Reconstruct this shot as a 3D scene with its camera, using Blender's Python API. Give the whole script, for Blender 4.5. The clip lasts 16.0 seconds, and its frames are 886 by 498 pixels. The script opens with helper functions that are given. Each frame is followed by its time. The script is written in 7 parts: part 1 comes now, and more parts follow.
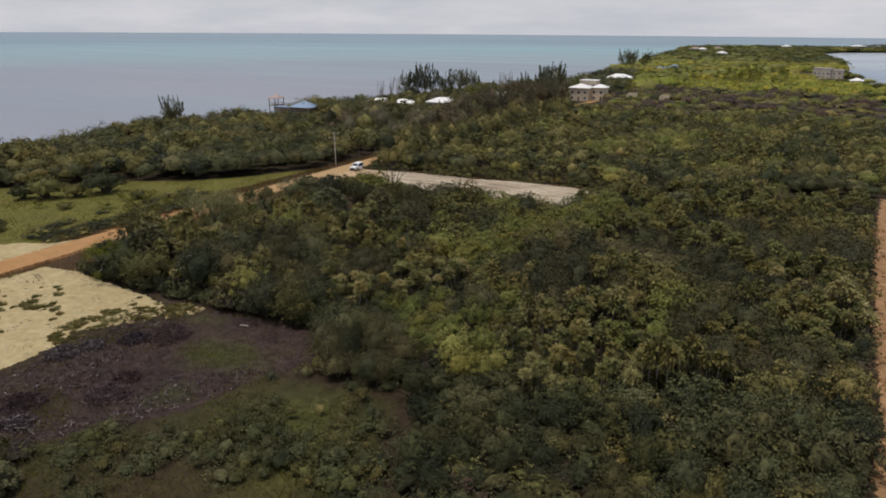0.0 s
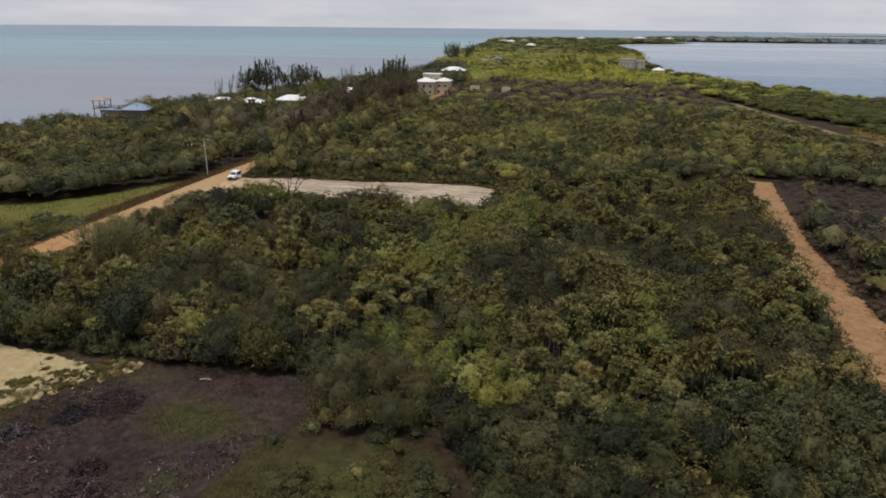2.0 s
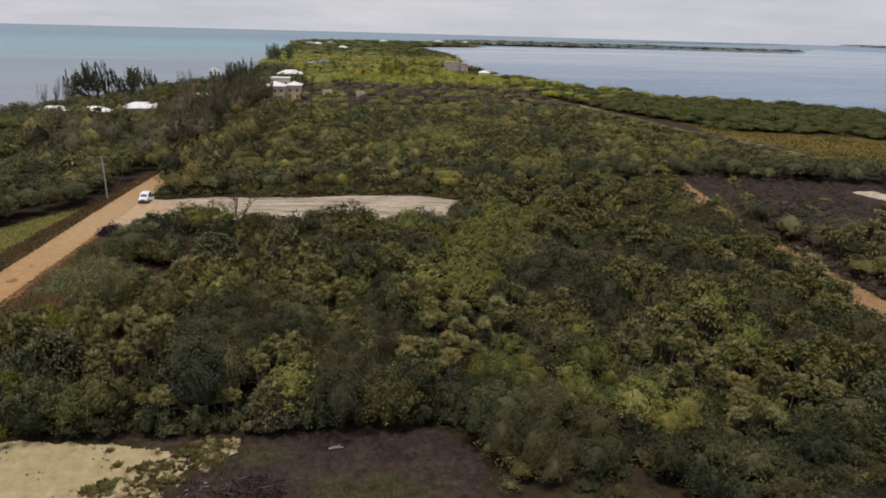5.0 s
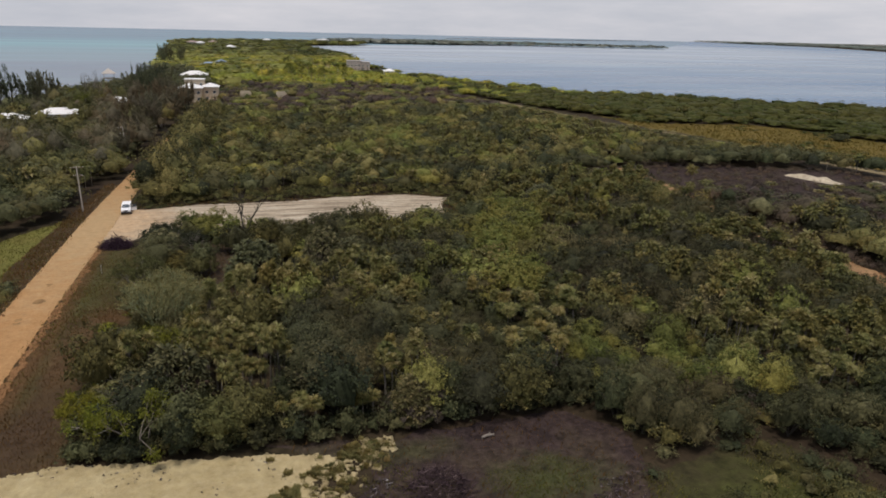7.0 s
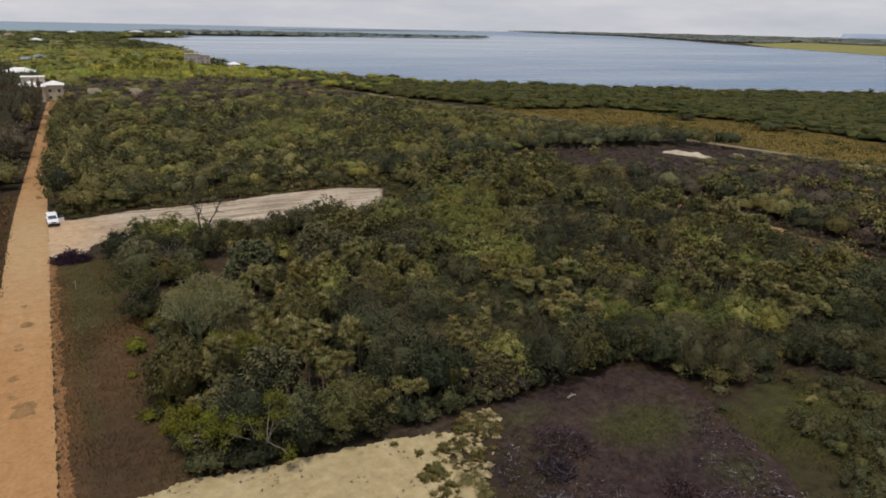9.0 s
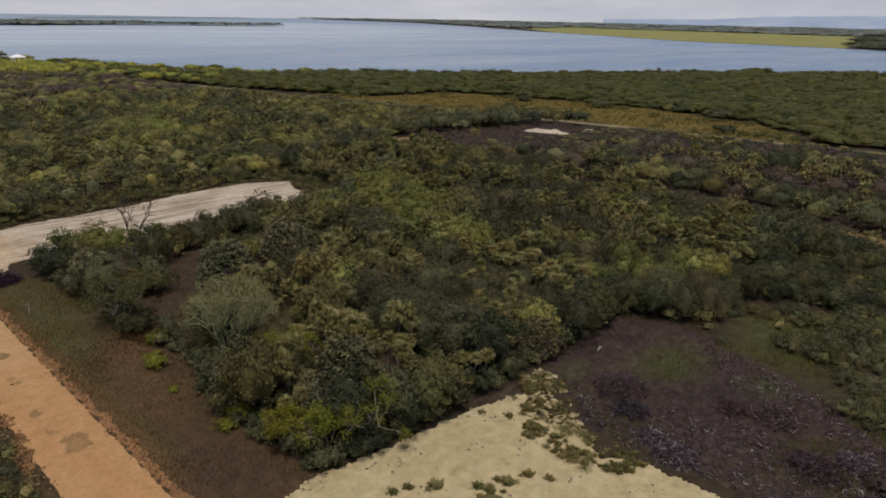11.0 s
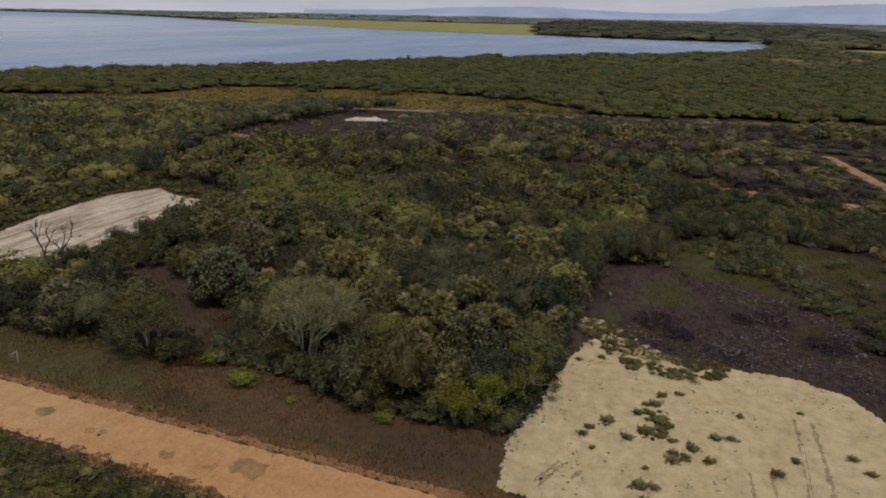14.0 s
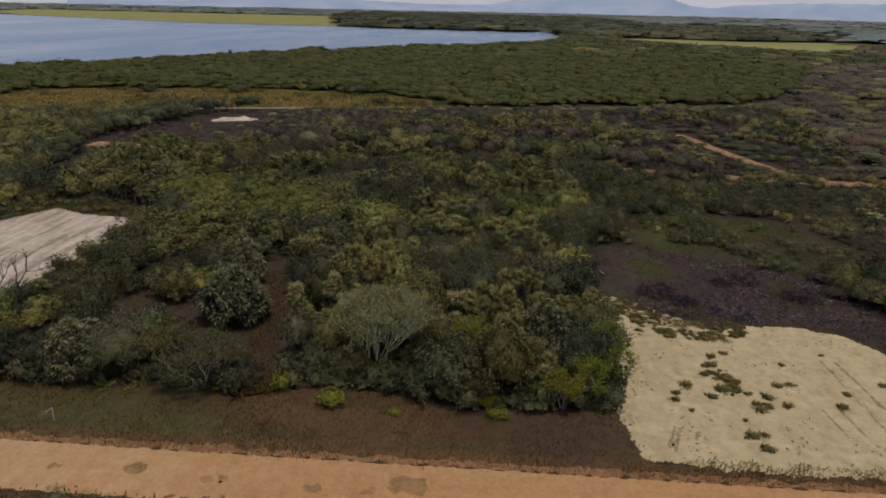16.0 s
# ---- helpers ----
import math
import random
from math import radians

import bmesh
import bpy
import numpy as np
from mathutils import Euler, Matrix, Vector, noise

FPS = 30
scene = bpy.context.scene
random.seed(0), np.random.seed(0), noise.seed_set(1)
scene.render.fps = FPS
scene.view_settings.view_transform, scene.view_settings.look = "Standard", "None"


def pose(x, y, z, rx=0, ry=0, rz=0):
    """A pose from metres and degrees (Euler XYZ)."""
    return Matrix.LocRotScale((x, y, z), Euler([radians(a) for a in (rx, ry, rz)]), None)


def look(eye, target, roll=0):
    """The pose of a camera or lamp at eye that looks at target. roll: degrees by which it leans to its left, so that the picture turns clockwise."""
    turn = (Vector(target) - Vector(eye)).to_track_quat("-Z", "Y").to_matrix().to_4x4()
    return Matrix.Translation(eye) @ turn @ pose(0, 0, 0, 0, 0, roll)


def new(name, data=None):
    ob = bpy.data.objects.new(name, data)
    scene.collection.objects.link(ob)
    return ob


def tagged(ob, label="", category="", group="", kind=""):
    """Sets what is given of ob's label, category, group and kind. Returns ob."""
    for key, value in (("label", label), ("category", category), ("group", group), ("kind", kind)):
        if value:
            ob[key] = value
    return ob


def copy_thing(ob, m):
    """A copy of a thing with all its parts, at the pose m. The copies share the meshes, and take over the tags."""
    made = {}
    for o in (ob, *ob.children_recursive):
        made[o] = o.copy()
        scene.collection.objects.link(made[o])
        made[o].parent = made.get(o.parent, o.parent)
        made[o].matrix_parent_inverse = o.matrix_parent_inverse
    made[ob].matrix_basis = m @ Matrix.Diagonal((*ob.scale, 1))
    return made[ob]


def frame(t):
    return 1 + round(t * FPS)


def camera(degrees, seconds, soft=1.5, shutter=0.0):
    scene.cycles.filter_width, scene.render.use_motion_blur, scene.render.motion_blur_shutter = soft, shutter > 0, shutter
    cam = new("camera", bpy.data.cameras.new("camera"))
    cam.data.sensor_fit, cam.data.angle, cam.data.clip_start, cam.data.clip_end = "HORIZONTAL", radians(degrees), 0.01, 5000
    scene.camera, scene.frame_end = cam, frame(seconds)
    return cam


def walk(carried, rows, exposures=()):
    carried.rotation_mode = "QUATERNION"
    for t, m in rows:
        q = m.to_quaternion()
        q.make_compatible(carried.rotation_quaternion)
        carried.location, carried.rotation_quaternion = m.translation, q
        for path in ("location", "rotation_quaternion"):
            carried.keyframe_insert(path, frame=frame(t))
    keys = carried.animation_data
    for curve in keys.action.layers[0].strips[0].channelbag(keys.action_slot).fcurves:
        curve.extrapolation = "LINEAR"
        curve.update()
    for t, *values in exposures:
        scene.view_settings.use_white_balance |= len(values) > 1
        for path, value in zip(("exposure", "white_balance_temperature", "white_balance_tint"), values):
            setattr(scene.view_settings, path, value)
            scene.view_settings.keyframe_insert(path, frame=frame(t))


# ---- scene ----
cam = camera(65.2, 16.0, 1.8)
PATH = [
    (0, (103.37, 2.243, 35.053), (102.504, 3.941, 34.447), 0.4),
    (0.5, (98.419, 1.76, 35.212), (97.618, 3.488, 34.602), 0.4),
    (1, (93.295, 1.575, 35.354), (92.757, 3.401, 34.739), 0.4),
    (1.5, (88.067, 2.137, 35.441), (87.568, 3.972, 34.822), 0.5),
    (2, (82.992, 3.017, 35.529), (82.612, 4.879, 34.908), 0.6),
    (2.5, (77.808, 4.168, 35.696), (77.502, 6.044, 35.073), 0.9),
    (3, (72.704, 5.29, 35.661), (72.526, 7.182, 35.04), 1.0),
    (3.2, (70.511, 5.62, 35.683), (70.365, 7.517, 35.066), 1.3),
    (5.3, (46.784, 8.111, 35.108), (47.004, 10.005, 34.503), 1.5),
    (5.5, (44.604, 8.12, 35.141), (44.841, 10.011, 34.536), 1.5),
    (6, (38.907, 8.391, 35.132), (39.19, 10.276, 34.527), 1.5),
    (6.5, (33.197, 8.725, 35.002), (33.572, 10.595, 34.401), 1.5),
    (7, (27.493, 9.11, 35.097), (27.998, 10.949, 34.494), 1.4),
    (7.5, (21.732, 9.809, 35.039), (22.39, 11.598, 34.435), 1.3),
    (8, (15.88, 10.837, 35.117), (16.643, 12.582, 34.507), 1.3),
    (8.5, (10.191, 12.372, 35.112), (11.007, 14.091, 34.498), 1.3),
    (9, (4.642, 13.989, 35.084), (5.583, 15.643, 34.468), 1.3),
    (9.5, (-0.938, 16.182, 35.026), (0.146, 17.744, 34.408), 1.2),
    (9.7, (-3.005, 17.266, 35.074), (-1.869, 18.79, 34.451), 1.2),
    (11.8, (-23.517, 31.364, 34.497), (-22.027, 32.536, 33.862), 1.1),
    (12, (-25.225, 32.976, 34.389), (-23.703, 34.107, 33.755), 1.1),
    (12.5, (-29.201, 37.376, 34.218), (-27.608, 38.405, 33.581), 1.1),
    (13, (-32.74, 41.846, 34.083), (-31.085, 42.77, 33.445), 1.0),
    (13.5, (-36.018, 47.039, 34.174), (-34.299, 47.833, 33.529), 1.1),
    (14, (-38.812, 52.516, 34.175), (-37.036, 53.169, 33.528), 1.1),
    (14.5, (-41.139, 58.364, 34.291), (-39.319, 58.879, 33.64), 1.1),
    (15, (-42.879, 64.636, 34.512), (-41.026, 65.004, 33.854), 1.2),
    (15.5, (-44.063, 70.984, 34.627), (-42.189, 71.207, 33.965), 1.3),
    (16, (-44.713, 77.299, 34.538), (-42.828, 77.415, 33.879), 1.2),
]
walk(cam, [(t, look(eye, target, roll)) for t, eye, target, roll in PATH],
     [(0.0, -0.19, 6250, 14), (5.5, -0.19, 6250, 15), (9.0, -0.21, 6250, 15), (12.5, -0.42, 6100, 18), (16.0, -0.49, 6080, 19)])

# ---------------------------------------------------------------- world and sun
SUN_AZ, SUN_EL = radians(225), radians(74)      # the bearing the light comes from, clockwise from +y
world = bpy.data.worlds.new("sky")
scene.world = world
world.use_nodes = True
wn, wl = world.node_tree.nodes, world.node_tree.links
wn.clear()
w_out = wn.new("ShaderNodeOutputWorld")
w_bg = wn.new("ShaderNodeBackground")
w_sky = wn.new("ShaderNodeTexSky")
w_sky.sky_type = "NISHITA"
w_sky.sun_disc = False
w_sky.sun_elevation, w_sky.sun_rotation = SUN_EL, SUN_AZ
w_sky.air_density, w_sky.dust_density = 1.0, 2.0
w_tc = wn.new("ShaderNodeTexCoord")
w_map = wn.new("ShaderNodeMapping")
w_map.inputs["Scale"].default_value = (3.0, 3.0, 16.0)
w_noise = wn.new("ShaderNodeTexNoise")
w_noise.inputs["Scale"].default_value = 1.6
w_noise.inputs["Detail"].default_value = 7.0
w_noise.inputs["Roughness"].default_value = 0.62
w_ramp = wn.new("ShaderNodeValToRGB")
w_ramp.color_ramp.elements[0].position, w_ramp.color_ramp.elements[0].color = 0.32, (6.1, 6.35, 6.6, 1)
w_ramp.color_ramp.elements[1].position, w_ramp.color_ramp.elements[1].color = 0.72, (8.1, 8.0, 7.9, 1)
w_mix = wn.new("ShaderNodeMix")
w_mix.data_type = "RGBA"
w_sep = wn.new("ShaderNodeSeparateXYZ")             # haze and cloud thick near the horizon, thinner overhead
w_haze = wn.new("ShaderNodeMapRange")
w_haze.inputs["From Min"].default_value, w_haze.inputs["From Max"].default_value = 0.05, 0.7
w_haze.inputs["To Min"].default_value, w_haze.inputs["To Max"].default_value = 0.92, 0.45
wl.new(w_tc.outputs["Generated"], w_sep.inputs["Vector"])
wl.new(w_sep.outputs["Z"], w_haze.inputs["Value"])
wl.new(w_haze.outputs["Result"], w_mix.inputs["Factor"])
wl.new(w_tc.outputs["Generated"], w_map.inputs["Vector"])
wl.new(w_map.outputs["Vector"], w_noise.inputs["Vector"])
wl.new(w_noise.outputs["Fac"], w_ramp.inputs["Fac"])
wl.new(w_sky.outputs["Color"], w_mix.inputs["A"])
wl.new(w_ramp.outputs["Color"], w_mix.inputs["B"])
wl.new(w_mix.outputs["Result"], w_bg.inputs["Color"])
w_bg.inputs["Strength"].default_value = 0.1
wl.new(w_bg.outputs["Background"], w_out.inputs["Surface"])

sun_data = bpy.data.lights.new("sun", "SUN")
sun_data.energy, sun_data.angle, sun_data.color = 2.9, radians(7), (1.0, 0.93, 0.82)
sun = new("sun", sun_data)
sun_dir = Vector((math.sin(SUN_AZ) * math.cos(SUN_EL), math.cos(SUN_AZ) * math.cos(SUN_EL), math.sin(SUN_EL)))
sun.matrix_world = look(sun_dir * 300, (0, 0, 0))


# ---------------------------------------------------------------- materials
def shader(name, rough=0.8, metal=0.0, spec=0.3):
    m = bpy.data.materials.new(name)
    m.use_nodes = True
    b = m.node_tree.nodes["Principled BSDF"]
    b.inputs["Roughness"].default_value, b.inputs["Metallic"].default_value = rough, metal
    b.inputs["Specular IOR Level"].default_value = spec
    return m, m.node_tree.nodes, m.node_tree.links, b


def ramp(nodes, stops):
    r = nodes.new("ShaderNodeValToRGB")
    el = r.color_ramp.elements
    while len(el) < len(stops):
        el.new(0.5)
    for e, (p, c) in zip(el, stops):
        e.position, e.color = p, (*c, 1)
    return r


def noise_node(nodes, links, scale, detail=5, rough=0.6, stretch=None):
    tc = nodes.new("ShaderNodeTexCoord")
    n = nodes.new("ShaderNodeTexNoise")
    n.inputs["Scale"].default_value, n.inputs["Detail"].default_value, n.inputs["Roughness"].default_value = scale, detail, rough
    if stretch:
        mp = nodes.new("ShaderNodeMapping")
        mp.inputs["Scale"].default_value = stretch[:3]
        if len(stretch) > 3:
            mp.inputs["Rotation"].default_value = (0, 0, radians(stretch[3]))
        links.new(tc.outputs["Object"], mp.inputs["Vector"])
        links.new(mp.outputs["Vector"], n.inputs["Vector"])
    else:
        links.new(tc.outputs["Object"], n.inputs["Vector"])
    return n


def mixed(nodes, links, kind, fac, a, b):
    x = nodes.new("ShaderNodeMix")
    x.data_type, x.blend_type = "RGBA", kind
    for key, v in (("Factor", fac), ("A", a), ("B", b)):
        if isinstance(v, (int, float)):
            x.inputs[key].default_value = v
        elif isinstance(v, tuple):
            x.inputs[key].default_value = (*v, 1)
        else:
            links.new(v, x.inputs[key])
    return x.outputs["Result"]


def earth(name, large, small, big_scale=0.12, fine_scale=2.5, bump=0.25, rough=0.95, fine_mix=0.55, stretch=None, dist=0.15, mottle=0.3, spots=()):
    """Ground: patches at a large scale, mottling, grain and pebbles at smaller ones; spots (x, y, rx, ry, colour) are growths with frayed edges."""
    m, n, l, b = shader(name, rough, spec=0.15)
    n1 = noise_node(n, l, big_scale, 6, 0.62, stretch)
    n2 = noise_node(n, l, fine_scale, 8, 0.7)
    r1, r2 = ramp(n, large), ramp(n, small)
    l.new(n1.outputs["Fac"], r1.inputs["Fac"])
    l.new(n2.outputs["Fac"], r2.inputs["Fac"])
    col = mixed(n, l, "MIX", fine_mix, r1.outputs["Color"], r2.outputs["Color"])
    for x, y, rx, ry, tone in spots:
        tc, mp = n.new("ShaderNodeTexCoord"), n.new("ShaderNodeMapping")
        mp.inputs["Scale"].default_value = (1 / rx, 1 / ry, 0)
        mp.inputs["Location"].default_value = (-x / rx, -y / ry, 0)
        l.new(tc.outputs["Object"], mp.inputs["Vector"])
        ln = n.new("ShaderNodeVectorMath")
        ln.operation = "LENGTH"
        l.new(mp.outputs["Vector"], ln.inputs[0])
        fray = noise_node(n, l, 0.35, 8, 0.72)
        k = n.new("ShaderNodeMath")
        k.operation = "MULTIPLY_ADD"
        k.inputs[1].default_value = 2.6
        l.new(fray.outputs["Fac"], k.inputs[0])
        l.new(ln.outputs["Value"], k.inputs[2])
        edge = ramp(n, [(0.0, (1, 1, 1)), (1.0, (0, 0, 0))])
        rg = n.new("ShaderNodeMapRange")
        rg.inputs["From Min"].default_value, rg.inputs["From Max"].default_value = 1.55, 2.6
        l.new(k.outputs["Value"], rg.inputs["Value"])
        l.new(rg.outputs["Result"], edge.inputs["Fac"])
        tuned = mixed(n, l, "MIX", 0.3, tone, r2.outputs["Color"])
        col = mixed(n, l, "MIX", edge.outputs["Color"], col, tuned)
    n3 = noise_node(n, l, 0.75, 9, 0.74)
    r3 = ramp(n, [(0.32, (1 - mottle * 1.3,) * 3), (0.5, (1, 1, 1)), (0.68, (1 + mottle,) * 3)])
    l.new(n3.outputs["Fac"], r3.inputs["Fac"])
    l.new(mixed(n, l, "MULTIPLY", 1.0, col, r3.outputs["Color"]), b.inputs["Base Color"])
    bp = n.new("ShaderNodeBump")
    bp.inputs["Strength"].default_value, bp.inputs["Distance"].default_value = bump, dist
    l.new(n2.outputs["Fac"], bp.inputs["Height"])
    l.new(bp.outputs["Normal"], b.inputs["Normal"])
    return m


def foliage(name, stops, rough=0.62, through_light=0.14, spread=0.58, grain_scale=2.6, grain_low=0.55):
    """Leaves: each leaf and each plant has its own shade."""
    m, n, l, b = shader(name, rough, spec=0.10)
    geo = n.new("ShaderNodeNewGeometry")
    info = n.new("ShaderNodeObjectInfo")
    att = n.new("ShaderNodeAttribute")
    att.attribute_name = "tint"
    add = n.new("ShaderNodeMath")
    add.operation = "ADD"
    l.new(info.outputs["Random"], add.inputs[0])
    l.new(att.outputs["Fac"], add.inputs[1])
    fr = n.new("ShaderNodeMath")
    fr.operation = "FRACT"
    l.new(add.outputs["Value"], fr.inputs[0])
    mx = n.new("ShaderNodeMix")
    mx.data_type = "FLOAT"
    mx.inputs["Factor"].default_value = spread
    l.new(geo.outputs["Random Per Island"], mx.inputs["A"])
    l.new(fr.outputs["Value"], mx.inputs["B"])
    r = ramp(n, stops)
    l.new(mx.outputs["Result"], r.inputs["Fac"])
    # dark grain in the colour stands in for shaded gaps between leaves
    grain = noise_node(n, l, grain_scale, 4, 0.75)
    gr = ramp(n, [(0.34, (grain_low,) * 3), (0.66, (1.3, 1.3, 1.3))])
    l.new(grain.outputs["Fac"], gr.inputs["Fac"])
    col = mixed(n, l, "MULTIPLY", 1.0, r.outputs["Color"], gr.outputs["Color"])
    lean = n.new("ShaderNodeMath")
    lean.operation = "PINGPONG"
    lean.inputs[1].default_value = 0.21
    l.new(fr.outputs["Value"], lean.inputs[0])
    hue = ramp(n, [(0.0, (0.92, 1.02, 0.98)), (0.11, (1.0, 1.0, 1.0)), (0.21, (1.13, 1.0, 0.86))])
    l.new(lean.outputs["Value"], hue.inputs["Fac"])
    col = mixed(n, l, "MULTIPLY", 1.0, col, hue.outputs["Color"])
    l.new(col, b.inputs["Base Color"])
    bp = n.new("ShaderNodeBump")
    bp.inputs["Strength"].default_value, bp.inputs["Distance"].default_value = 0.8, 0.25
    l.new(grain.outputs["Fac"], bp.inputs["Height"])
    l.new(bp.outputs["Normal"], b.inputs["Normal"])
    tr = n.new("ShaderNodeBsdfTranslucent")
    l.new(col, tr.inputs["Color"])
    ms = n.new("ShaderNodeMixShader")
    ms.inputs["Fac"].default_value = through_light
    out = n["Material Output"]
    l.new(b.outputs["BSDF"], ms.inputs[1])
    l.new(tr.outputs["BSDF"], ms.inputs[2])
    l.new(ms.outputs["Shader"], out.inputs["Surface"])
    return m


def plain(name, color, rough=0.7, metal=0.0, vary=0.18, scale=1.5, spec=0.3, bump=0.1):
    m, n, l, b = shader(name, rough, metal, spec)
    ns = noise_node(n, l, scale, 6, 0.65)
    r = ramp(n, [(0.3, tuple(c * (1 - vary) for c in color)), (0.7, tuple(min(1, c * (1 + vary)) for c in color))])
    l.new(ns.outputs["Fac"], r.inputs["Fac"])
    l.new(r.outputs["Color"], b.inputs["Base Color"])
    if bump:
        bp = n.new("ShaderNodeBump")
        bp.inputs["Strength"].default_value, bp.inputs["Distance"].default_value = bump, 0.02
        l.new(ns.outputs["Fac"], bp.inputs["Height"])
        l.new(bp.outputs["Normal"], b.inputs["Normal"])
    return m


def water(name, stops, scale, stretch, wave, rough, gloss, distance_stops=(), middle=(0, 250, 0), share=0.35):
    """Ruffled water: its own colour below, part of the sky on top, with wind streaks."""
    m, n, l, b = shader(name, 0.9, spec=0.0)
    n1 = noise_node(n, l, scale, 5, 0.55, stretch)
    r = ramp(n, stops)
    l.new(n1.outputs["Fac"], r.inputs["Fac"])
    col = r.outputs["Color"]
    if distance_stops:                                     # sea: shallows, pale bank, deep water; lagoon: sky reflection put into the colour
        tc, far = n.new("ShaderNodeTexCoord"), n.new("ShaderNodeVectorMath")
        far.operation = "DISTANCE"
        far.inputs[1].default_value = middle
        l.new(tc.outputs["Object"], far.inputs[0])
        away = n.new("ShaderNodeMapRange")
        away.inputs["From Max"].default_value = 3000
        l.new(far.outputs["Value"], away.inputs["Value"])
        rd = ramp(n, distance_stops)
        l.new(away.outputs["Result"], rd.inputs["Fac"])
        col = mixed(n, l, "MIX", share, rd.outputs["Color"], col)
    l.new(col, b.inputs["Base Color"])
    n2 = noise_node(n, l, 0.9, 6, 0.6, (1.0, 0.45, 1.0))
    n3 = noise_node(n, l, 0.0045, 7, 0.6, (stretch[0], stretch[1] * 1.3, 1.0, stretch[3]))
    bp = n.new("ShaderNodeBump")
    bp.inputs["Strength"].default_value, bp.inputs["Distance"].default_value = wave, 0.3
    l.new(n2.outputs["Fac"], bp.inputs["Height"])
    gl = n.new("ShaderNodeBsdfGlossy")
    gl.inputs["Roughness"].default_value = rough
    l.new(bp.outputs["Normal"], gl.inputs["Normal"])
    mr = n.new("ShaderNodeMapRange")
    mr.inputs["From Min"].default_value, mr.inputs["From Max"].default_value = 0.35, 0.68
    mr.inputs["To Min"].default_value, mr.inputs["To Max"].default_value = gloss
    l.new(n3.outputs["Fac"], mr.inputs["Value"])
    ms = n.new("ShaderNodeMixShader")
    l.new(mr.outputs["Result"], ms.inputs["Fac"])
    l.new(b.outputs["BSDF"], ms.inputs[1])
    l.new(gl.outputs["BSDF"], ms.inputs[2])
    l.new(ms.outputs["Shader"], n["Material Output"].inputs["Surface"])
    return m


GROUND = earth("scrub_soil", [(0.3, (0.031, 0.020, 0.012)), (0.5, (0.039, 0.029, 0.014)), (0.7, (0.025, 0.026, 0.010))],
               [(0.3, (0.020, 0.014, 0.010)), (0.7, (0.051, 0.035, 0.020))], 0.05, 1.2)
ROAD = earth("packed_marl", [(0.3, (0.280, 0.136, 0.050)), (0.5, (0.346, 0.194, 0.077)), (0.70, (0.406, 0.250, 0.117))],
             [(0.3, (0.286, 0.153, 0.061)), (0.7, (0.400, 0.233, 0.104))], 0.35, 3.0, 0.25, stretch=(0.666, 0.106, 0.611), dist=0.06, mottle=0.12, spots=[(-0.8, 140, 7, 36, (0.386, 0.280, 0.147))])
TRACK = earth("red_dirt", [(0.3, (0.200, 0.104, 0.047)), (0.5, (0.262, 0.150, 0.070)), (0.7, (0.330, 0.205, 0.104))],
               [(0.3, (0.165, 0.090, 0.043)), (0.5, (0.270, 0.160, 0.076)), (0.72, (0.36, 0.235, 0.125))], 0.18, 1.1, 0.25, mottle=0.28)
SAND = earth("pale_sand", [(0.3, (0.303, 0.231, 0.110)), (0.5, (0.394, 0.315, 0.155)), (0.72, (0.500, 0.424, 0.243))],
               [(0.27, (0.212, 0.163, 0.083)), (0.42, (0.364, 0.292, 0.152)), (0.6, (0.432, 0.356, 0.205)), (0.75, (0.515, 0.447, 0.288))], 0.20, 0.9, 0.8, dist=0.4, mottle=0.16)
LOT = earth("grey_marl_fill", [(0.42, (0.177, 0.133, 0.088)), (0.5, (0.353, 0.287, 0.200)), (0.64, (0.467, 0.405, 0.307))],
               [(0.3, (0.274, 0.223, 0.153)), (0.7, (0.483, 0.422, 0.322))], 0.34, 1.6, 0.5, fine_mix=0.3, stretch=(0.22, 1.5, 1.0, 8), mottle=0.22, spots=[(3.0, 142, 9, 17, (0.457, 0.298, 0.154))])
FIELD_SAND = earth("tan_track", [(0.3, (0.168, 0.126, 0.067)), (0.7, (0.252, 0.197, 0.109))], [(0.3, (0.151, 0.118, 0.059)), (0.7, (0.260, 0.210, 0.118))], 0.2, 2.0, 0.3)
VERGE = earth("dry_verge", [(0.3, (0.040, 0.026, 0.015)), (0.5, (0.065, 0.041, 0.019)), (0.68, (0.053, 0.044, 0.017))],
              [(0.3, (0.039, 0.025, 0.014)), (0.7, (0.074, 0.047, 0.022))], 0.13, 1.8, 0.35, fine_mix=0.4, mottle=0.34,
              spots=[(6.2, 114, 5.5, 19, (0.060, 0.060, 0.019)), (4.5, 104, 2.0, 6, (0.066, 0.068, 0.022)), (8.5, 95, 2.5, 5, (0.099, 0.054, 0.024)), (5.5, 84, 2.2, 4.5, (0.092, 0.052, 0.024)), (3.2, 92, 1.2, 8, (0.073, 0.066, 0.024)), (3.6, 78, 1.6, 14, (0.060, 0.053, 0.017)), (3.0, 80, 1.0, 50, (0.114, 0.063, 0.026)), (7.5, 88, 3.0, 8, (0.089, 0.053, 0.023)), (6, 70, 4, 6, (0.055, 0.035, 0.021))])
